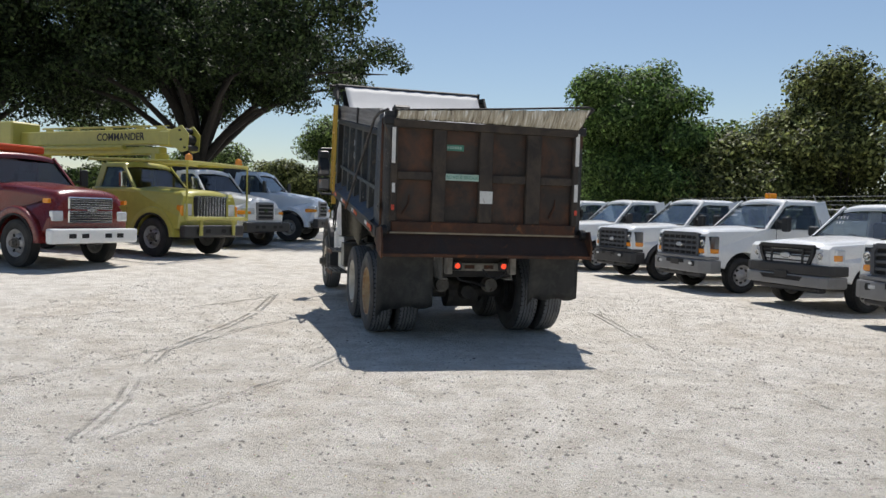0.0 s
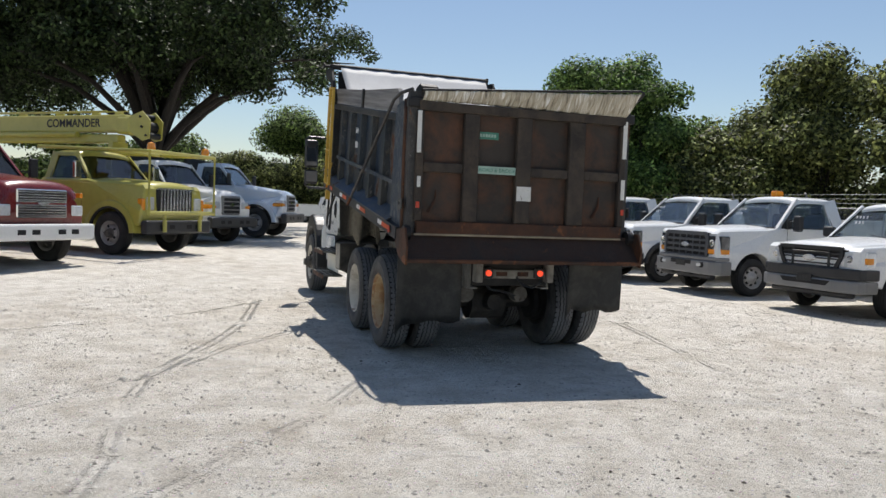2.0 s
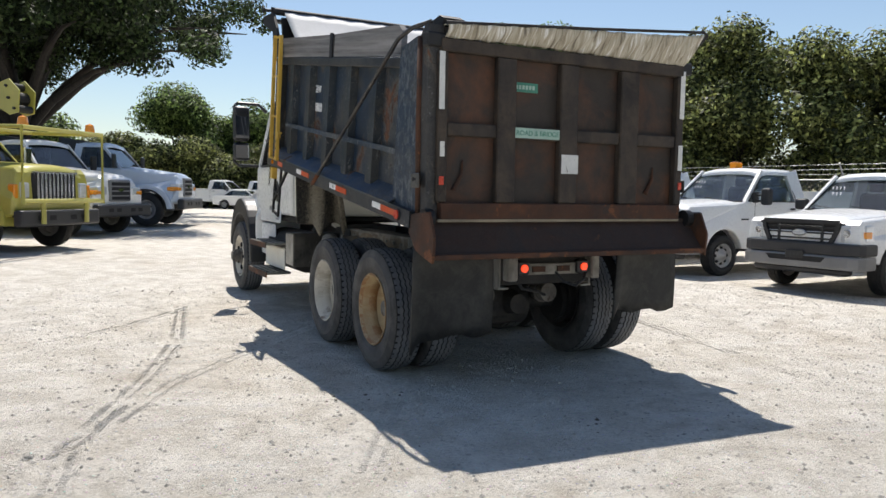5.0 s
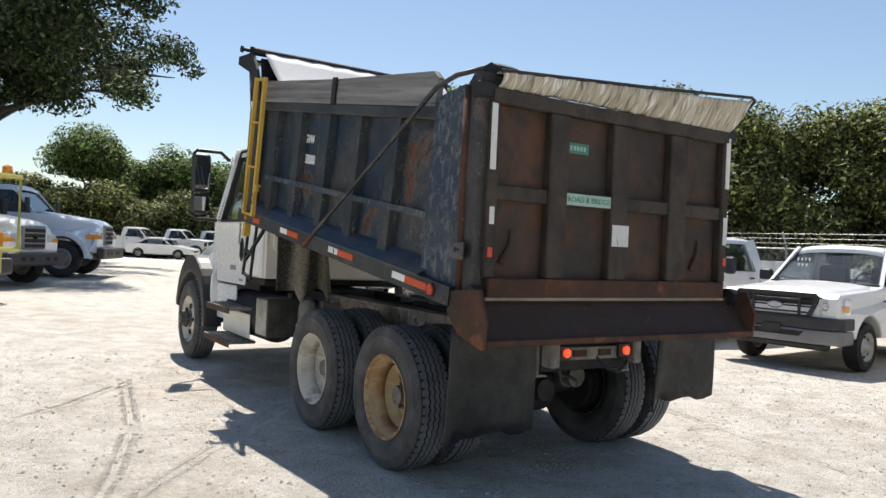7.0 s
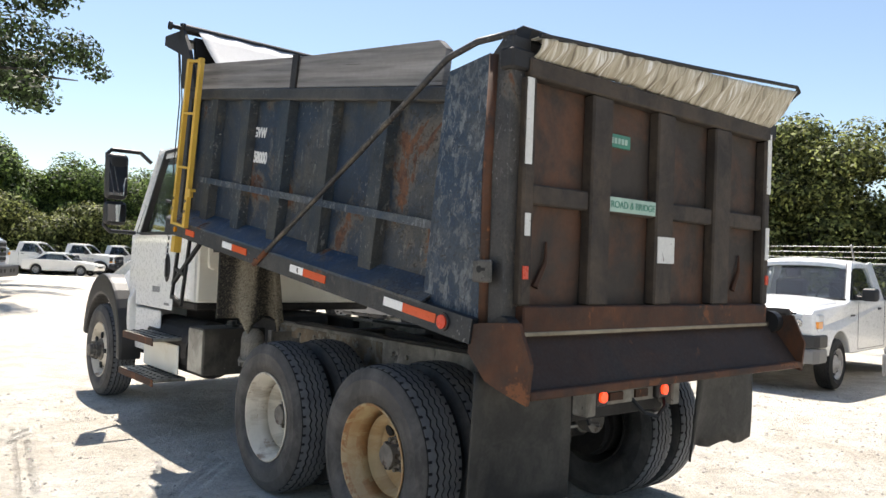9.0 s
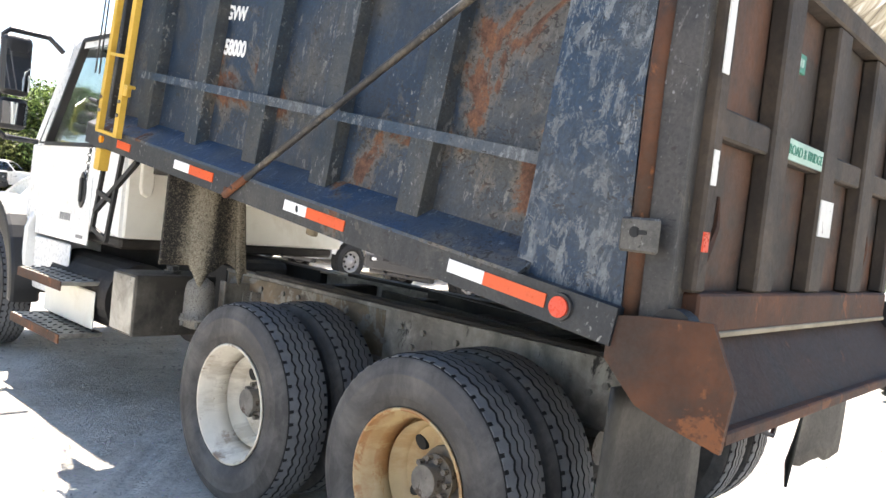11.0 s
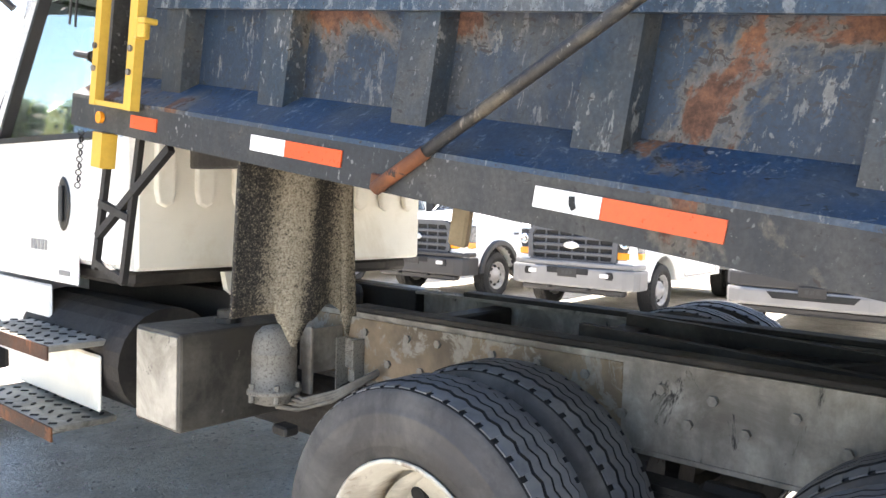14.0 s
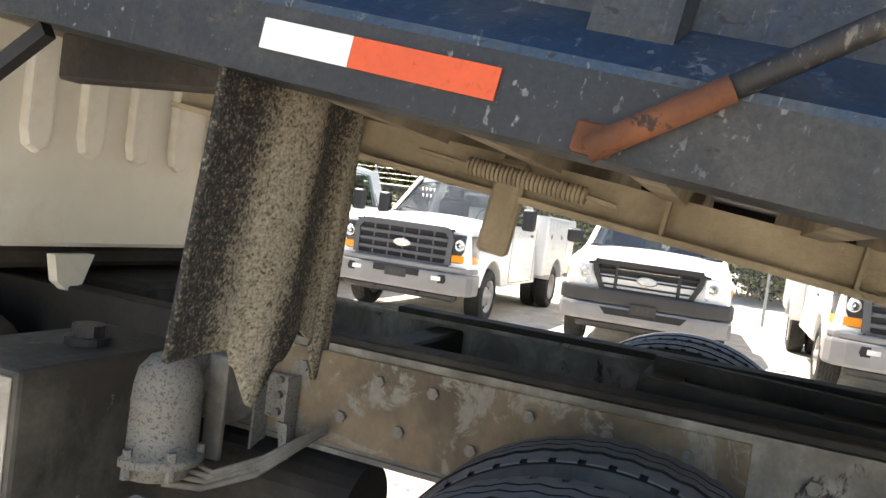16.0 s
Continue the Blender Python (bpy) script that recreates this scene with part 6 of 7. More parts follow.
def medium_truck(m, name, label, paint, style, bumper_mat, group="trucks under the oak"):
    """A bonneted medium-duty truck; y=0 at the front axle."""
    t = thing(name, m, label, "truck", group)
    R = 0.53
    fo, W = 0.95, 1.12
    bz, zt = (1.84, 2.60) if style == "round" else (1.84, 2.54)
    hz = 1.60 if style == "round" else 1.74 if style == "boxy" else 1.66
    ar = 0.64
    prof = [(fo, 0.78), (fo + 0.03, 1.1), (fo, hz - 0.1), (fo - 0.1, hz), (-0.55, bz - 0.04), (-0.8, bz), (-2.35, bz), (-2.35, 0.72), (-0.66, 0.72)] + arch(0, R, ar, 160, 12) + [(0.8, 0.75)]
    bm = bmesh.new()
    prism(bm, prof, "x", -W, W, 0.08, 3)
    if style == "boxy":
        taper(bm, lambda y, z: 1 - 0.12 * max(0, min(1, (z - 1.25) / 0.2)) * max(0, min(1, (y + 0.6) / 0.3)))
    else:
        taper(bm, lambda y, z: (1 - 0.28 * max(0, min(1, (z - 1.2) / 0.3)) * max(0, min(1, (y + 0.9) / 0.6))) * (1 - 0.1 * max(0, y / 0.95) ** 2) * (0.93 if z > 1.3 else 1))
    body = part("body", bm, paint, t)
    hb = bmesh.new()
    hw = 0.66 if style == "round" else 0.82

    def hood_at(u, v):
        y = fo + 0.005 + (-0.75 - fo) * v
        z = hz + 0.01 + (bz - 0.01 - hz) * v ** 0.85 + 0.06 * (1 - u * u) - 0.12 * max(0, 1 - v / 0.12) ** 2
        return (u * (hw + 0.16 * v), y, z - 0.05 * abs(u) ** 6)
    part("hood", shell(hb, hood_at, 12, 14, 0.12), paint, body, smooth=True)
    for sx in (-1, 1):
        fl = bmesh.new()
        prism(fl, arch(0, R, ar - 0.005, 178, 2, 18) + arch(0, R, ar + 0.17, 2, 178, 18), "x", min(sx * 0.80, sx * 1.17), max(sx * 0.80, sx * 1.17), 0.05, 2)
        part("fender", fl, paint, body)
        lip = prism(bmesh.new(), arch(0, R, ar - 0.03, 176, 4, 18) + arch(0, R, ar + 0.012, 4, 176, 18), "x", min(sx * 1.10, sx * 1.178), max(sx * 1.10, sx * 1.178))
        part("wheel_arch_lip", lip, m_dark, body)
    greenhouse(body, paint, -0.82, -1.42, -2.2, -2.33, bz, zt, 1.0, 0.87, roof=0.08, crown=0.05, rp=0.10, pane=m_privacy)
    for sx in (-1, 1):
        q = lambda a, b: (min(sx * a, sx * b), max(sx * a, sx * b))
        w = heavy_wheel(t, sx * 1.0, 0, R, sx, False, m_steelwheel, R, 0.27, m_tyredark, m_tyredark)
        heavy_wheel(t, sx * 0.98, -4.4, R, sx, True, m_steelwheel, R, 0.27, m_tyredark, m_tyredark)
        mb = bmesh.new()
        box(mb, *q(1.2, 1.4), -0.95, -0.85, bz + 0.0, bz + 0.42, 0.03, seg=2)
        box(mb, *q(0.98, 1.3), -0.91, -0.89, bz + 0.1, bz + 0.13)
        part("mirror", mb, m_chrome if style == "boxy" else m_plastic, body)
        dl = bmesh.new()
        e = W * (1.0 if style != "round" else 0.965)
        box(dl, *q(1.11, 1.124), -0.95, -0.942, 0.8, 1.3)
        box(dl, *q(1.11, 1.124), -2.2, -2.192, 0.8, 1.3)
        part("door_gap", dl, m_dark, body)
        part("door_handle", B(*q(1.05, 1.13), -2.1, -1.95, 1.25, 1.31, 0.01), m_plastic, body)
        part("step", B(*q(0.9, 1.15), -2.2, -1.0, 0.45, 0.5, 0.01), m_plastic, t)
    if style == "round":
        part("grille", B(-0.45, 0.45, fo - 0.05, fo + 0.07, 0.95, 1.56, 0.05, seg=2), m_silver, body, "silver-grey grille")
        for k in range(4):
            part("grille_slot", B(-0.38, 0.38, fo + 0.07, fo + 0.078, 1.0 + 0.13 * k, 1.09 + 0.13 * k), m_dark, body)
        part("badge", prism(bmesh.new(), [(0.11 * math.cos(a), 1.27 + 0.05 * math.sin(a)) for a in [2 * math.pi * i / 18 for i in range(18)]], "y", fo + 0.06, fo + 0.08), m_chrome, body)
        for sx in (-1, 1):
            q = lambda a, b: (min(sx * a, sx * b), max(sx * a, sx * b))
            hl = part("headlight", B(*q(0.52, 0.90), fo - 0.28, fo + 0.035, 1.12, 1.36, 0.04, seg=2), m_lens, body)
            part("turn_signal", B(*q(0.70, 1.0), fo - 0.34, fo + 0.04, 1.13, 1.26, 0.03), m_amber, hl)
    elif style == "fire":
        for z0 in (1.0, 1.30):
            gr = part("grille", B(-0.58, 0.58, fo - 0.02, fo + 0.05, z0, z0 + 0.27, 0.02), m_chrome, body, "chrome grille half")
            part("grille_inset", B(-0.55, 0.55, fo + 0.045, fo + 0.052, z0 + 0.03, z0 + 0.24), m_dark, gr)
            for k in range(4):
                part("grille_bar", B(-0.55, 0.55, fo + 0.05, fo + 0.06, z0 + 0.045 + 0.052 * k, z0 + 0.066 + 0.052 * k), m_chrome, gr)
        part("badge", prism(bmesh.new(), [(0.12 * math.cos(a), 1.285 + 0.05 * math.sin(a)) for a in [2 * math.pi * i / 18 for i in range(18)]], "y", fo + 0.06, fo + 0.085), m_chrome, body)
        for sx in (-1, 1):
            q = lambda a, b: (min(sx * a, sx * b), max(sx * a, sx * b))
            hl = part("headlight", B(*q(0.70, 0.98), fo - 0.06, fo + 0.05, 1.04, 1.26, 0.02), m_lens, body)
            part("turn_signal", B(*q(0.95, 1.03), fo - 0.2, fo - 0.02, 1.42, 1.52, 0.01), m_amber, hl)
    else:
        part("grille", B(-0.62, 0.62, fo - 0.02, fo + 0.05, 1.06, 1.66, 0.03), m_dark, body)
        for z0 in (1.06, 1.63):
            part("grille_frame", B(-0.63, 0.63, fo + 0.04, fo + 0.06, z0, z0 + 0.035), m_chrome, body)
        for k in range(10):
            part("grille_bar", B(-0.53 + 0.11 * k, -0.47 + 0.11 * k, fo + 0.045, fo + 0.065, 1.09, 1.63), m_chrome, body)
        for sx in (-1, 1):
            q = lambda a, b: (min(sx * a, sx * b), max(sx * a, sx * b))
            hl = part("headlight", B(*q(0.70, 0.94), fo - 0.06, fo + 0.05, 1.12, 1.44, 0.02), m_lens, body)
            part("turn_signal", B(*q(0.97, 1.08), fo - 0.14, fo + 0.03, 1.1, 1.4, 0.02), m_amber, hl)
    for k in range(5):
        lb = bmesh.new()
        bmesh.ops.create_uvsphere(lb, u_segments=10, v_segments=6, radius=0.028)
        part("roof_lamp", lb, m_amber, body, at=pose(-0.5 + 0.25 * k, -1.52, zt + 0.02) @ Matrix.Diagonal((1.2, 1.6, 0.8, 1)))
    bp = part("bumper", B(-1.13, 1.13, fo + 0.02, fo + 0.24, 0.55, 0.88, 0.05, seg=2), bumper_mat, t)
    # Dark patches on the bumper face for the shade in its openings.
    for x in (-0.62, -0.3, 0.3, 0.62):
        part("bumper_opening_shade", B(x - 0.09, x + 0.09, fo + 0.236, fo + 0.244, 0.67, 0.77), m_dark, bp)
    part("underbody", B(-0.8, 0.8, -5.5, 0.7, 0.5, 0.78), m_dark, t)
    return t


LH = -25.0
tw1 = medium_truck(at(-7.28, 26.08, LH), "medium_truck", "white medium truck with rounded hood, parked", m_white, "round", m_greyplastic)
tw2 = medium_truck(at(-6.07, 29.6, -8.0), "medium_truck", "pale blue-white medium truck with rounded hood, parked", m_bluewhite, "round", m_greyplastic)
for t_ in (tw1, tw2):
    part("flat_bed", B(-1.2, 1.2, -6.6, -2.5, 0.95, 1.15, 0.02), m_black, t_)
    part("headboard", B(-1.2, 1.2, -2.62, -2.52, 1.15, 2.75, 0.02), m_black, t_)
tr = medium_truck(at(-8.93, 17.2, LH), "fire_truck", "dark red fire truck with chrome grille and white bumper", m_firered, "fire", m_white)
part("light_bar", B(-0.75, 0.75, -1.9, -1.6, 2.60, 2.79, 0.05, seg=2), m_orange, tr, "orange-red light bar")
part("rear_body", B(-1.2, 1.2, -6.8, -2.6, 0.9, 2.5, 0.04), m_firered, tr)
ty = medium_truck(at(-7.46, 20.93, LH), "utility_truck", "lime yellow derrick truck with a folded boom", m_limeyellow, "boxy", m_greyplastic)
part("service_body", B(-1.2, 1.2, -6.8, -2.7, 0.85, 1.7, 0.03), m_limeyellow, ty)
# pipe guard round the hood
gd = bmesh.new()
for sx in (-1, 1):
    tube(gd, [(sx * 1.15, 1.25, 1.0), (sx * 1.15, 1.25, 2.52), (sx * 1.15, -2.4, 2.62)], 0.045, 8)
    tube(gd, [(sx * 1.15, 1.25, 1.06), (sx * 0.6, 1.25, 1.06)], 0.04, 8)
    tube(gd, [(sx * 0.62, 1.25, 0.6), (sx * 0.62, 1.25, 1.06)], 0.05, 8)
tube(gd, [(-1.15, 1.25, 2.52), (1.15, 1.25, 2.52)], 0.045, 8)
tube(gd, [(-1.15, 1.25, 1.06), (1.15, 1.25, 1.06)], 0.05, 8)
tube(gd, [(-1.15, -0.6, 2.58), (1.15, -0.6, 2.58)], 0.04, 8)
part("pipe_guard", gd, m_limeyellow, ty, "yellow pipe guard frame")
for sx in (-1, 1):
    bc = bmesh.new()
    lathe(bc, [(2.54, 0.1), (2.62, 0.1), (2.72, 0.085), (2.76, 0.0)], 14, "z", (sx * 0.95, 1.1, 0))
    part("beacon", bc, m_amber, ty, "amber beacon")
# folded boom
bo = part("boom", B(-0.2, 0.2, -6.9, -0.5, 3.48, 3.92, 0.03), m_limeyellow, ty, "yellow derrick boom", at=pose(0, 0, -0.40))
words("letters", "COMMANDER", 0.30, pose(0.203, -2.3, 3.70, 90, 0, 90), m_ink, bo, bold=0.02)
bh = bmesh.new()
box(bh, -0.26, 0.26, -0.75, -0.3, 3.42, 3.86, 0.05)
for sx in (-1, 1):
    prism(bh, [(-0.35, 3.5), (0.1, 3.25), (0.32, 3.3), (0.36, 3.75), (0.1, 4.0), (-0.35, 3.85)], "x", min(sx * 0.2, sx * 0.23), max(sx * 0.2, sx * 0.23))
part("boom_head", bh, m_limeyellow, bo)
for y_, z_, r_ in ((0.1, 3.6, 0.15), (0.24, 3.38, 0.08), (0.05, 3.85, 0.08)):
    sv = bmesh.new()
    rod(sv, (-0.19, y_, z_), (0.19, y_, z_), r_, 16)
    rod(sv, (-0.27, y_, z_), (0.27, y_, z_), 0.03, 8)
    part("sheave", sv, m_black, bo)
wt = bmesh.new()
for y_ in (-5.6, -4.4, -3.0, -1.7, -0.9):
    box(wt, -0.06, 0.06, y_ - 0.12, y_ + 0.12, 3.9, 4.0, 0.02)
tube(wt, [(0.0, -5.6, 4.03), (0.05, -4.4, 4.0), (0.0, -3.0, 4.03), (0.05, -1.7, 4.0), (0.0, -0.6, 4.02)], 0.015, 6)
part("winch_line_guide", wt, m_limeyellow, bo)
bl = bmesh.new()
box(bl, -0.15, 0.15, -6.0, -0.8, 3.2, 3.42, 0.03)
rod(bl, (0.32, -5.5, 3.4), (0.32, -2.0, 3.4), 0.07, 12)
rod(bl, (0.3, -5.5, 3.98), (0.3, -1.0, 3.98), 0.03, 8)
part("lower_boom", bl, m_limeyellow, bo)
part("boom_pedestal", B(-0.25, 0.25, -6.3, -5.8, 1.7, 3.1, 0.05), m_limeyellow, ty)
part("boom_winch", B(-0.5, 0.5, -7.6, -6.7, 3.0, 3.85, 0.05), m_limeyellow, ty)
part("boom_rest", B(-0.25, 0.25, -1.0, -0.85, 2.55, 2.82), m_limeyellow, ty)

pickup(at(2.9, 25.2, TH), "white heavy pickup at the far end of the row", "heavy")
pickup(at(-5.3, 60.0, -20.0), "white pickup parked at the far end of the yard", "heavy", group="far parked pickups")
pickup(at(-2.6, 61.5, -20.0), "white pickup parked at the far end of the yard", "heavy", flares=True, group="far parked pickups")


def sedan(m, label):
    """A low saloon car; y=0 at the front axle, front towards +y."""
    t = thing("car", m, label, "car", "far parked pickups")
    R, W = 0.32, 0.88
    ar = R + 0.05
    prof = [(0.85, 0.35), (0.9, 0.6), (0.8, 0.74), (-0.5, 0.94), (-0.7, 0.95), (-3.0, 0.97), (-3.55, 0.92), (-3.6, 0.6), (-3.55, 0.35), (-2.7 - ar, 0.3)] + arch(-2.7, R, ar, 172, 8) + [(-2.7 + ar, 0.28), (-ar, 0.28)] + arch(0, R, ar, 172, 8)
    body = part("body", prism(bmesh.new(), prof, "x", -W, W, 0.07, 3), m_white, t)
    greenhouse(body, m_white, -0.55, -1.25, -2.3, -2.95, 0.95, 1.40, 0.80, 0.58, roof=0.05, crown=0.03)
    part("grille", B(-0.4, 0.4, 0.86, 0.91, 0.5, 0.62, 0.01), m_plastic, body)
    for sx in (-1, 1):
        part("headlight", B(min(sx * 0.5, sx * 0.82), max(sx * 0.5, sx * 0.82), 0.7, 0.9, 0.55, 0.68, 0.03), m_lens, body)
        for y in (0, -2.7):
            light_wheel(t, sx * 0.76, y, R, 0.2, sx, 0.2, m_steelwheel, 8)
    part("underbody", B(-0.6, 0.6, -3.3, 0.7, 0.2, 0.5), m_dark, t)
    return t


sedan(at(-3.7, 58.2, -20.0), "white saloon car parked between far pickups")
pickup(at(-0.2, 63.2, -20.0), "white pickup parked at the far end of the yard", "heavy", group="far parked pickups")


# ---- ground ----
def ground_material():
    m, nt, b = nodes("sandy_gravel")
    big = noise_tex(nt, 0.25, 4, 0.6)
    mid = noise_tex(nt, 2.6, 8, 0.7, distort=0.4)
    fine = noise_tex(nt, 38, 7, 0.8)
    streaks = noise_tex(nt, 1.1, 7, 0.65, stretch=(1.0, 3.2, 1), distort=0.9)
    c = ramp(nt, big, [(0.3, (0.66, 0.605, 0.515)), (0.7, (0.78, 0.73, 0.64))])
    c = mix(nt, ramp(nt, noise_tex(nt, 0.32, 5, 0.6, distort=0.5), [(0.52, grey(0)), (0.66, grey(0.55))]), c, (0.50, 0.40, 0.28))
    c = mix(nt, 0.55, c, ramp(nt, mid, [(0.36, (0.42, 0.375, 0.305)), (0.62, (0.80, 0.765, 0.695))]))
    c = mix(nt, ramp(nt, streaks, [(0.56, grey(0)), (0.68, grey(0.5))]), c, (0.64, 0.62, 0.58))
    ruts = noise_tex(nt, 3.0, 8, 0.72, stretch=(0.45, 2.6, 1), distort=0.7)
    c = mix(nt, ramp(nt, ruts, [(0.58, grey(0)), (0.65, grey(0.35))]), c, (0.32, 0.285, 0.235))
    c = mix(nt, ramp(nt, noise_tex(nt, 9, 8, 0.75, stretch=(1, 1.8, 1)), [(0.60, grey(0)), (0.66, grey(0.6))]), c, (0.24, 0.215, 0.18))
    c = mix(nt, 0.7, c, ramp(nt, fine, [(0.34, grey(0.45)), (0.50, grey(1.0))]), "MULTIPLY")
    c = mix(nt, ramp(nt, noise_tex(nt, 70, 3, 0.6), [(0.66, grey(0)), (0.70, grey(0.75))]), c, (0.20, 0.175, 0.14))
    c = mix(nt, ramp(nt, noise_tex(nt, 55, 2, 0.5, distort=0.3), [(0.67, grey(0)), (0.70, grey(0.8))]), c, (0.85, 0.83, 0.79))
    v = nt.nodes.new("ShaderNodeTexVoronoi")
    v.inputs["Scale"].default_value = 26
    tc = nt.nodes.new("ShaderNodeTexCoord")
    nt.links.new(tc.outputs["Object"], v.inputs["Vector"])
    peb = ramp(nt, v.outputs["Distance"], [(0.05, grey(1)), (0.22, grey(0))])
    c = mix(nt, peb, c, mix(nt, 0.9, c, v.outputs["Color"], "SOFT_LIGHT"))
    nt.links.new(c, b.inputs["Base Color"])
    b.inputs["Roughness"].default_value = 0.95
    hgt = mix(nt, 0.4, fine, mid)
    hgt = mix(nt, 0.35, hgt, peb, "ADD")
    hgt = mix(nt, 0.5, hgt, ruts, "ADD")
    bump(nt, b, hgt, 1.0, 0.045)
    return m


m_ground = ground_material()


def relief(x, y):
    """Height of the trodden ground."""
    h = 0.018 * noise.noise((x * 0.35, y * 0.35, 0)) + 0.010 * noise.noise((x * 1.3, y * 1.1, 3)) + 0.006 * noise.noise((x * 4, y * 4, 5))
    near = min(1.0, max(0.0, (math.hypot(x - 0.5, y - 10) - 2.5) / 4))
    h *= 0.35 + 0.65 * near
    dep = disturbed(x, y)
    return h + rise(x, y) - 0.009 * dep[0] + 0.012 * dep[1]


TRACKS = [((-3.0, 13.2), (-2.72, 10.95), (-2.72, 9.6), (-2.81, 8.35), (-2.86, 7.8), (-2.74, 7.1), (-2.57, 6.35), (-2.4, 5.8), (-2.2, 4.4)),
          ((-1.4, 11.6), (-1.9, 10.58), (-2.5, 9.27), (-2.77, 8.1), (-3.02, 7.6), (-3.19, 7.2), (-3.7, 6.0)),
          ((-0.75, 8.8), (-1.0, 7.96), (-1.35, 6.6), (-1.66, 5.85), (-2.2, 4.4)),
          ((-2.9, 13.05), (-3.35, 11.9), (-3.73, 11.2), (-4.47, 10.4), (-5.8, 9.2)),
          ((6.0, 0.5), (3.6, 5.6), (2.6, 8.8), (2.4, 12.0))]
SEGS = []
for tr_ in TRACKS:
    run = 0.0
    for (ax, ay), (bx, by) in zip(tr_, tr_[1:]):
        n_ = math.hypot(bx - ax, by - ay)
        SEGS.append((ax, ay, bx, by, n_, run))
        run += n_


def disturbed(x, y):
    """How far a tyre track presses the ground here, and how much its lugs stand up."""
    best, lug = 0.0, 0.0
    for ax, ay, bx, by, n, run in SEGS:
        ux, uy = (bx - ax) / n, (by - ay) / n
        s = (x - ax) * ux + (y - ay) * uy
        if s < -0.1 or s > n + 0.1:
            continue
        q = (y - ay) * ux - (x - ax) * uy
        if abs(q) > 0.2:
            continue
        w = max(0.0, 1 - (q / 0.095) ** 4)
        berm = max(0.0, 1 - ((abs(q) - 0.115) / 0.042) ** 2) if abs(q) > 0.08 else 0.0
        best, lug = max(best, w), max(lug, berm)
    edge = 0.75 + 0.35 * noise.noise((x * 0.9, y * 0.9, 9))
    return best * edge, lug * edge


def axis_steps(lo, hi, fine0, fine1, step):
    out, v = [], fine0
    while v < fine1:
        out.append(v)
        v += step
    s = step
    while v < hi:
        out.append(v)
        s *= 1.25
        v += s
    out.append(hi)
    v, s = fine0, step
    while v > lo:
        s *= 1.25
        v -= s
        out.insert(0, max(v, lo))
    return out


gx, gy = axis_steps(-400, 400, -5.2, 2.4, 0.036), axis_steps(-300, 600, 2.2, 13.8, 0.036)
verts = []
for yv in gy:
    for xv in gx:
        far = max(0.0, min(1.0, (math.hypot(xv, yv - 10) - 40) / 40))
        verts.append((xv, yv, G - 0.004 + (relief(xv, yv) * (1 - far) if far < 1 else 0.0)))
nx = len(gx)
faces = [(j * nx + i, j * nx + i + 1, (j + 1) * nx + i + 1, (j + 1) * nx + i) for j in range(len(gy) - 1) for i in range(nx - 1)]
me = bpy.data.meshes.new("ground")
me.from_pydata(verts, [], faces)
me.materials.append(m_ground)
for p in me.polygons:
    p.use_smooth = True
ground = tagged(new("ground", me), "pale sandy gravel yard with tyre tracks", "ground", kind="structure")


# ---- trees ----
def leaf_material(name, dark, light):
    m, nt, b = nodes(name)
    gi = nt.nodes.new("ShaderNodeNewGeometry")
    c = ramp(nt, gi.outputs["Random Per Island"], [(0.0, tuple(v * 0.5 for v in dark)), (0.35, dark), (0.8, light), (1.0, tuple(v * 2.0 for v in light))])
    c = mix(nt, 0.5, c, ramp(nt, noise_tex(nt, 0.5, 3, 0.5), [(0.35, grey(0.55)), (0.65, grey(1.0))]), "MULTIPLY")
    nt.links.new(c, b.inputs["Base Color"])
    b.inputs["Roughness"].default_value = 0.55
    b.inputs["Specular IOR Level"].default_value = 0.25
    tr = nt.nodes.new("ShaderNodeBsdfTranslucent")
    nt.links.new(c, tr.inputs["Color"])
    ad = nt.nodes.new("ShaderNodeMixShader")
    ad.inputs[0].default_value = 0.36
    nt.links.new(b.outputs[0], ad.inputs[1])
    nt.links.new(tr.outputs[0], ad.inputs[2])
    nt.links.new(ad.outputs[0], nt.nodes["Material Output"].inputs[0])
    return m


m_oak = leaf_material("oak_leaves", (0.020, 0.032, 0.012), (0.070, 0.105, 0.038))
m_bush = leaf_material("bush_leaves", (0.06, 0.072, 0.024), (0.31, 0.34, 0.115))
m_bright = leaf_material("bright_leaves", (0.055, 0.10, 0.025), (0.21, 0.32, 0.09))
m_far = leaf_material("far_leaves", (0.05, 0.08, 0.022), (0.23, 0.32, 0.09))
m_bark = surface("bark", (0.038, 0.031, 0.025), 0.95, 0, 0.4, 3, 25, streak=(6, 6, 1), bumps=0.8)


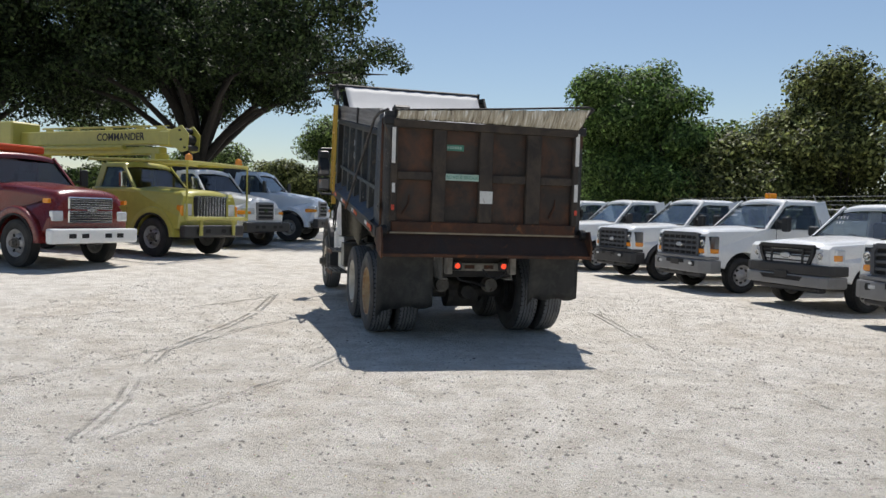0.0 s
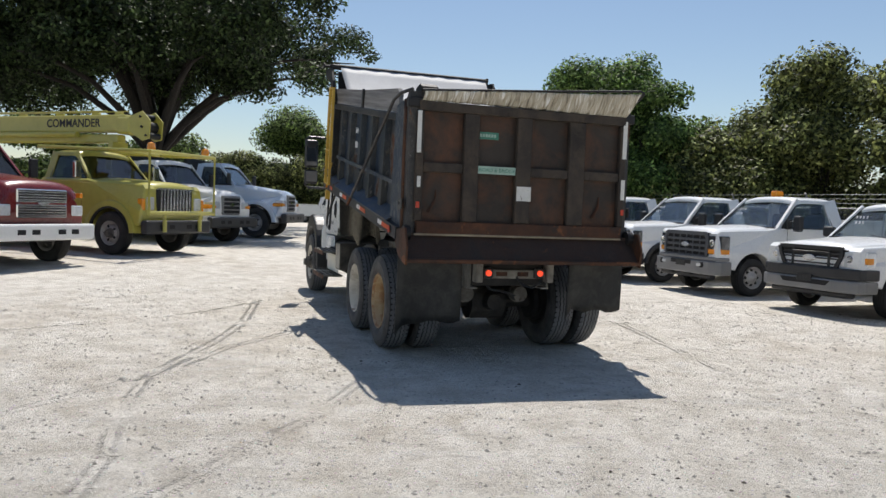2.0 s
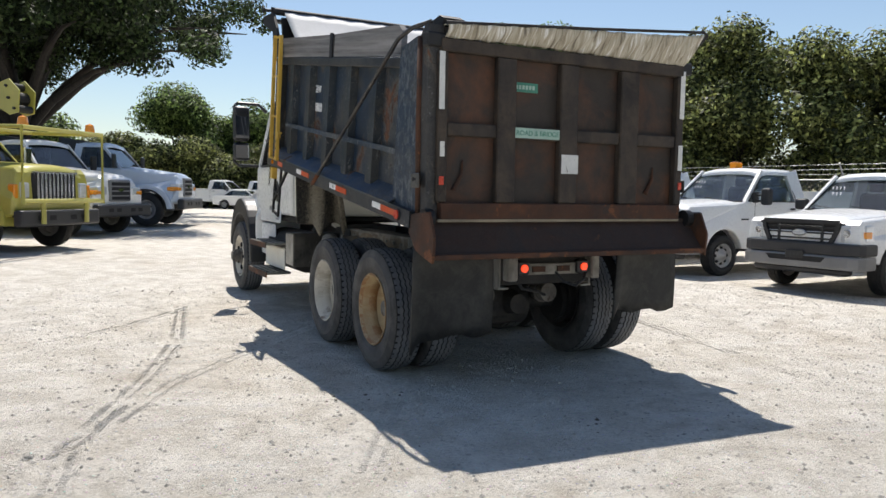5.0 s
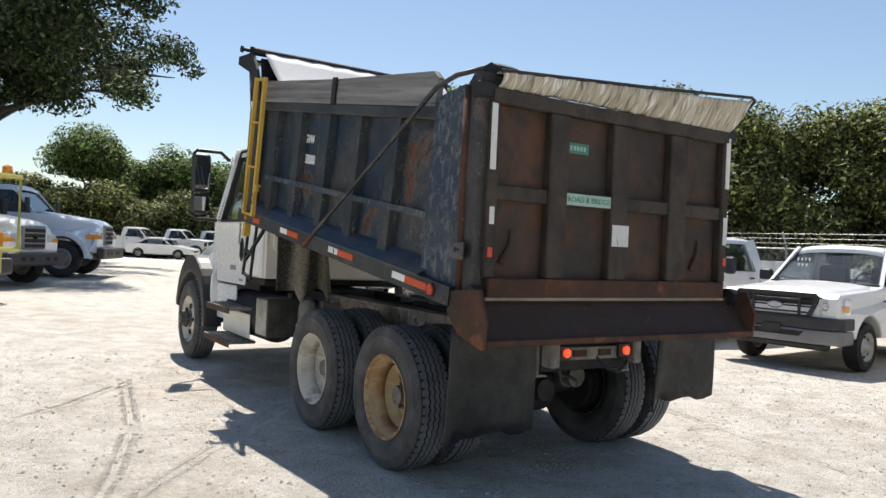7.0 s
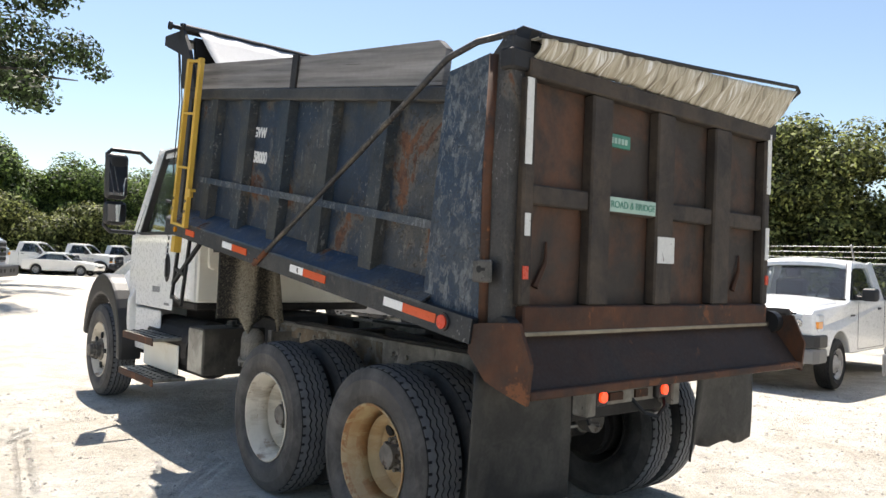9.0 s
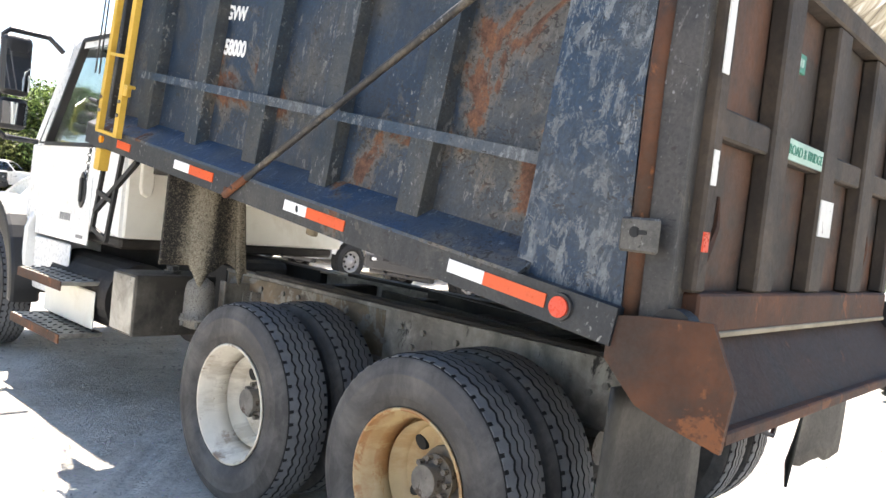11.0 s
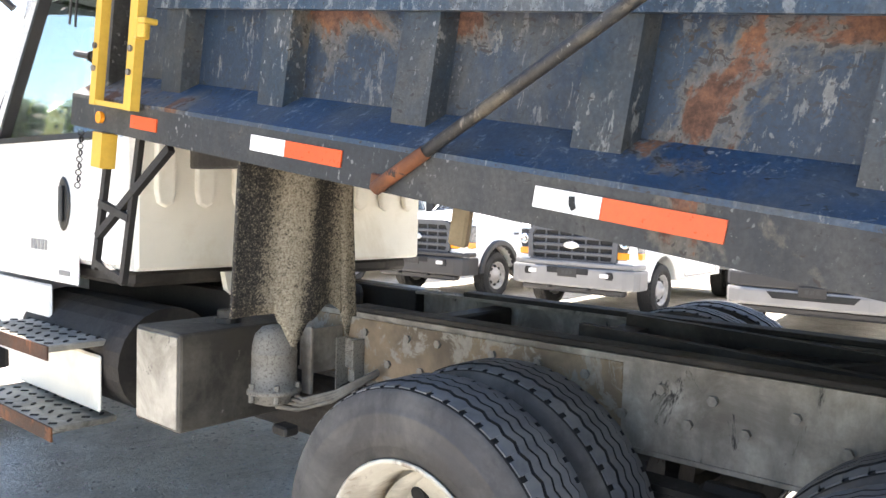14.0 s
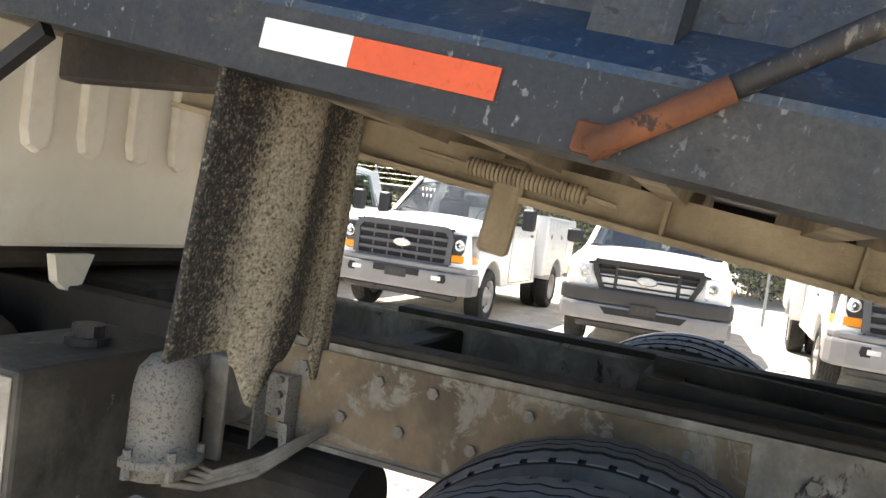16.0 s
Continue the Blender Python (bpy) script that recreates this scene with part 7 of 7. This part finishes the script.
def leaves(clumps, size, seed, per):
    """Small leaf sprays, scattered through ball-shaped clumps (x, y, z, r)."""
    rng = np.random.default_rng(seed)
    out = []
    for cx, cy, cz, r in clumps:
        n = int(per * r * r)
        d = rng.normal(size=(n, 3))
        d /= np.linalg.norm(d, axis=1)[:, None]
        rad = r * (0.35 + 0.75 * rng.random(n) ** 0.7)
        c = np.array((cx, cy, cz)) + d * rad[:, None] * np.array((1, 1, 0.75))
        face = d * 0.8 + np.array((0, 0, 0.45)) + rng.normal(size=(n, 3)) * 0.5
        face /= np.linalg.norm(face, axis=1)[:, None]
        u = np.cross(face, rng.normal(size=(n, 3)))
        u /= np.linalg.norm(u, axis=1)[:, None] + 1e-9
        w = np.cross(face, u)
        s = (size * (0.6 + 0.8 * rng.random(n)))[:, None]
        out.append(np.stack([c - u * s, c + w * s * 0.5, c + u * s, c - w * s * 0.5], 1))
    V = np.concatenate(out).reshape(-1, 3)
    n = len(V) // 4
    me = bpy.data.meshes.new("crown")
    me.vertices.add(len(V))
    me.vertices.foreach_set("co", V.astype(np.float32).ravel())
    me.loops.add(len(V))
    me.loops.foreach_set("vertex_index", np.arange(len(V), dtype=np.int32))
    me.polygons.add(n)
    me.polygons.foreach_set("loop_start", np.arange(0, 4 * n, 4, dtype=np.int32))
    me.update(calc_edges=True)
    me.validate()
    return me


def tree(name, x, y, height, spread, label, leafmat, seed, leaf=0.12, per=420, trunk_r=0.3, fork=0.35, limbs=7, clumps_per=6, clump_r=1.2, low=0.4, category="tree", extra=(), zmin=None):
    t = thing(name, pose(x, y, G), label, category)
    rnd = random.Random(seed)
    bm = bmesh.new()
    fz = height * fork
    tube(bm, [(0, 0, -0.1), (0.05, 0, fz * 0.3), (-0.05, 0.05, fz * 0.7), (0, 0, fz)], [trunk_r * 1.35, trunk_r, trunk_r * 0.9, trunk_r * 0.85], 10)
    cl = []
    for k in range(limbs):
        a = 2 * math.pi * (k + rnd.random() * 0.6) / limbs
        reach = spread * (0.45 + 0.5 * rnd.random())
        top = height * (low + (0.95 - low) * rnd.random())
        end = Vector((math.cos(a) * reach, math.sin(a) * reach, max(top, fz * 0.9)))
        mid = Vector((end.x * 0.45, end.y * 0.45, fz + (end.z - fz) * 0.6 + 0.3))
        tube(bm, [(0, 0, fz * 0.85), mid * 0.5 + Vector((0, 0, fz * 0.5)), mid, end], [trunk_r * 0.45, trunk_r * 0.32, trunk_r * 0.21, trunk_r * 0.06], 7)
        for j in range(clumps_per):
            s = 0.35 + 0.75 * rnd.random()
            p = mid.lerp(end, s) + Vector((rnd.gauss(0, 1), rnd.gauss(0, 1), rnd.gauss(0, 0.7))) * spread * 0.16
            cl.append((p.x, p.y, max(p.z, height * low * 0.6 if zmin is None else zmin), clump_r * (0.55 + 0.7 * rnd.random())))
    for k in range(limbs):
        a, q = rnd.random() * 6.28, rnd.random() ** 0.5
        cl.append((math.cos(a) * q * spread * 0.6, math.sin(a) * q * spread * 0.6, height * (0.72 + 0.22 * rnd.random()), clump_r))
    if low < 0.3:
        for k in range(limbs * 2):
            a, q = rnd.random() * 6.28, 0.35 + 0.65 * rnd.random()
            cl.append((math.cos(a) * q * spread * 0.9, math.sin(a) * q * spread * 0.9, height * (0.08 + 0.42 * rnd.random()), clump_r * (0.6 + 0.5 * rnd.random())))
    for ex, ey, ez in extra:
        end = Vector((ex, ey, ez))
        mid = Vector((ex * 0.5, ey * 0.5, fz + (ez - fz) * 0.75))
        tube(bm, [(0, 0, fz * 0.8), mid * 0.45 + Vector((0, 0, fz * 0.5)), mid, mid.lerp(end, 0.6) + Vector((0, 0, 0.25)), end], [trunk_r * 0.42, trunk_r * 0.27, trunk_r * 0.18, trunk_r * 0.12, trunk_r * 0.04], 7)
        for j in range(7):
            p = mid.lerp(end, 0.25 + 0.85 * rnd.random()) + Vector((rnd.gauss(0, 0.8), rnd.gauss(0, 0.8), 0.3 + abs(rnd.gauss(0, 0.6))))
            cl.append((p.x, p.y, p.z, clump_r * (0.4 + 0.4 * rnd.random())))
    part("trunk", bm, m_bark, t, smooth=True)
    me = leaves(cl, leaf, seed, per)
    me.materials.append(leafmat)
    ob = new("crown", me)
    ob.parent = t
    return t


tree("oak_tree", -12.6, 37.0, 14.5, 8.0, "large spreading oak with dark dense crown", m_oak, 4, leaf=0.10, per=520, trunk_r=0.62, fork=0.30, limbs=11, clumps_per=13, clump_r=1.5, low=0.55, zmin=7.0, extra=((5.9, -1.5, 6.6), (-6.5, -2.0, 7.0), (3.5, -5.0, 7.2), (-3.5, -5.5, 7.0), (7.2, 1.0, 8.4), (0.5, -6.5, 7.4), (8.6, 6.0, 9.2), (6.0, 9.0, 8.6)))
tree("oak_tree", -24.0, 37.0, 14.0, 8.0, "large dark oak beside the other oak", m_oak, 5, leaf=0.11, per=480, trunk_r=0.5, fork=0.33, limbs=12, clumps_per=9, clump_r=1.6, low=0.48)
tree("tree", 7.3, 32.6, 8.0, 1.9, "dense green tree behind the parked row", m_bright, 11, per=900, clump_r=0.95, low=0.22, leaf=0.085, limbs=9, clumps_per=6)
tree("tree", 9.0, 31.6, 6.9, 1.5, "dense green tree behind the parked row", m_bright, 12, per=900, clump_r=0.8, low=0.22, leaf=0.085, limbs=9, clumps_per=6)
k_ = 0
for bx, by, bh_, bs in ((10.4, 31.0, 4.3, 1.7), (13.1, 31.2, 6.2, 2.2), (15.5, 30.5, 8.2, 2.6), (18.3, 27.5, 7.3, 2.6), (21.0, 24.5, 7.5, 2.8), (22.5, 20.5, 7.4, 3.0), (24.0, 16.0, 7.8, 3.0), (25.5, 11.5, 8, 3.0), (27, 6.5, 8, 3.0)):
    tree("bush_tree", bx, by, bh_, bs, "tall overgrown olive-green bush behind the fence", m_bush, 20 + k_, per=560, clump_r=0.98, low=0.10, fork=0.15, limbs=12, clumps_per=8, leaf=0.09, trunk_r=0.16)
    k_ += 1
for bx, by, bh_, bs in ((-10.8, 69, 8.8, 3.2), (-7.0, 72, 7.6, 3.4), (-3.0, 70, 7.6, 4.0), (2.5, 68, 7.4, 4.0), (7.5, 62, 7, 4.0), (12, 54, 7, 4.0), (15, 45, 6.5, 3.5), (14, 39, 5.0, 2.5), (-21, 64, 6, 3.6), (-27, 58, 7, 4.5), (-36, 50, 9, 5), (-42, 38, 9, 5)):
    tree("tree", bx, by, bh_, bs, "distant dark green tree at the end of the yard", m_far, 40 + k_, per=330, clump_r=1.7, low=0.10, fork=0.15, limbs=10, clumps_per=6, leaf=0.14, trunk_r=0.25)
    k_ += 1

for bx, by, bh_, bs in ((-15.5, 66, 5.2, 2.6), (-12.6, 65, 4.2, 2.4), (-9.6, 65.5, 4.6, 2.4), (-6.9, 65, 3.6, 2.2), (-4.2, 66.5, 4.4, 2.4), (-1.4, 67, 4.0, 2.4), (1.4, 66.5, 4.4, 2.4)):
    tree("bush", bx, by, bh_, bs, "leafy yellow-green bush at the end of the yard", m_bush, 70 + k_, per=420, clump_r=1.2, low=0.08, fork=0.10, limbs=9, clumps_per=6, leaf=0.13, trunk_r=0.12, category="bush")
    k_ += 1

# ---- loose stones and dirt ----
def scatter(name, label, material, n, lo, hi, box_, seed, heaps=0):
    rng = np.random.default_rng(seed)
    spots = [(rng.uniform(box_[0], box_[1]), rng.uniform(box_[2], box_[3])) for _ in range(heaps)]
    V, F = [], []
    tri = [(0, 2, 4), (2, 1, 4), (1, 3, 4), (3, 0, 4), (2, 0, 5), (1, 2, 5), (3, 1, 5), (0, 3, 5)]
    oct_ = np.array([(1, 0, 0), (-1, 0, 0), (0, 1, 0), (0, -1, 0), (0, 0, 0.6), (0, 0, -0.6)])
    for k in range(n):
        x = rng.uniform(box_[0], box_[1])
        y = box_[2] + (box_[3] - box_[2]) * rng.random() ** 1.2
        if heaps:
            hx, hy = spots[k % heaps]
            x, y = hx + rng.normal() * 0.28, hy + rng.normal() * 0.09
        s = lo + (hi - lo) * rng.random() ** 3
        a = rng.random() * 6.28
        p = oct_ * s * (0.6 + 0.8 * rng.random((6, 3)))
        p = p @ np.array(((math.cos(a), math.sin(a), 0), (-math.sin(a), math.cos(a), 0), (0, 0, 1)))
        base = len(V)
        V.extend((p + np.array((x, y, G - 0.004 + relief(x, y) + s * 0.15))).tolist())
        F.extend([tuple(base + q for q in f) for f in tri])
    me = bpy.data.meshes.new(name)
    me.from_pydata(V, [], F)
    me.materials.append(material)
    return tagged(new(name, me), label, name, kind="stuff")


def track_lugs():
    """Low ridges that the tyres' tread pressed up along the tracks."""
    rng = np.random.default_rng(8)
    V, F = [], []
    for ax, ay, bx, by, n, run in SEGS:
        ux, uy = (bx - ax) / n, (by - ay) / n
        for k in range(int(n / 0.034)):
            s = k * 0.034
            if noise.noise(((ax + ux * s) * 0.8, (ay + uy * s) * 0.8, 4)) < -0.25:
                continue
            for side in (-1, 1):
                q0, q1 = side * 0.024, side * 0.08
                px, py = ax + ux * s, ay + uy * s
                pts = []
                for q, t in ((q0, 0.0), (q1, 0.010), (q1, 0.028), (q0, 0.018)):
                    pts.append((px + ux * t - uy * q, py + uy * t + ux * q))
                z = G - 0.004 + relief(px, py)
                b = len(V)
                h = 0.003 + 0.004 * rng.random()
                V.extend([(x, y, z - 0.004) for x, y in pts])
                mx, my = sum(p[0] for p in pts) / 4, sum(p[1] for p in pts) / 4
                V.extend([((pts[0][0] + pts[3][0]) / 2, (pts[0][1] + pts[3][1]) / 2, z + h), ((pts[1][0] + pts[2][0]) / 2, (pts[1][1] + pts[2][1]) / 2, z + h)])
                F.extend([(b, b + 1, b + 5, b + 4), (b + 2, b + 3, b + 4, b + 5), (b, b + 4, b + 3), (b + 1, b + 2, b + 5)])
    me = bpy.data.meshes.new("tyre_track")
    me.from_pydata(V, [], F)
    me.materials.append(m_ground)
    return tagged(new("tyre_track", me), "tyre tread marks pressed into pale sandy gravel", "tyre track", kind="stuff")


track_lugs()
m_stone = surface("loose_stones", (0.44, 0.41, 0.36), 0.9, 0, 0.3, 60, 90, bumps=0.2)
m_dirt = surface("dark_dirt_clods", (0.10, 0.085, 0.065), 0.95, vary=0.3)
scatter("gravel", "small pale stones on the sandy yard", m_stone, 26000, 0.003, 0.019, (-6, 7, 1.0, 15), 3)
scatter("dirt_clods", "scattered dark dirt clods and leaf litter", m_dirt, 420, 0.004, 0.02, (-7, 8, 1.5, 16), 5, 26)


# ---- chain-link fence behind the parked row ----
m_galv = surface("galvanised_wire", (0.32, 0.33, 0.33), 0.5, 0.6, 0.2, 8, 60, bumps=0)
FA, FB = Vector((8.2, 31.5, 0)), Vector((18.5, 1.0, 0))
fence = thing("fence", pose(0, 0, G), "grey chain-link fence topped with barbed wire", "fence")
fd = (FB - FA).normalized()
flen = (FB - FA).length
bays = int(flen / 3.0)
ang = math.degrees(math.atan2(fd.y, fd.x))
post = mesh_ = None
for k in range(bays + 1):
    m = pose(*(FA + fd * 3.0 * k), 0, 0, ang)
    if post is None:
        pb = bmesh.new()
        rod(pb, (0, 0, 0), (0, 0, 2.0), 0.03, 8)
        rod(pb, (0, 0, 2.0), (0, -0.22, 2.38), 0.02, 6)
        post = part("post", pb, m_galv, fence, at=m)
        wb_ = bmesh.new()
        n_ = 44
        for i in range(-n_, n_):
            for s in (-1, 1):
                x0, x1 = i * 3.0 / n_, i * 3.0 / n_ + 1.85
                lo, hi = max(0.0, x0), min(3.0, x1)
                if hi - lo < 0.02:
                    continue
                za, zb = 0.08 + (lo - x0), 0.08 + (hi - x0)
                if s < 0:
                    lo, hi = 3.0 - lo, 3.0 - hi
                d_ = Vector((hi - lo, 0, zb - za)).normalized().cross(Vector((0, 1, 0))) * 0.0022
                a_, b_ = Vector((lo, 0, za)), Vector((hi, 0, zb))
                vs_ = [wb_.verts.new(p) for p in (a_ + d_, b_ + d_, b_ - d_, a_ - d_, (a_ + b_) / 2 + Vector((0, 0.004, 0)))]
                wb_.faces.new(vs_[:4])
        rod(wb_, (0, 0, 1.96), (3, 0, 1.96), 0.02, 6)
        for j in range(3):
            y_, z_ = -0.06 - 0.07 * j, 2.1 + 0.12 * j
            rod(wb_, (0, y_, z_), (3, y_, z_), 0.005, 4)
            for q_ in range(20):
                rod(wb_, (q_ * 0.15, y_ - 0.02, z_ - 0.02), (q_ * 0.15, y_ + 0.02, z_ + 0.02), 0.003, 3)
        mesh_ = part("wire_mesh", wb_, m_galv, fence, at=m)
    else:
        again("post", post, fence, m)
        if k < bays:
            again("wire_mesh", mesh_, fence, m)
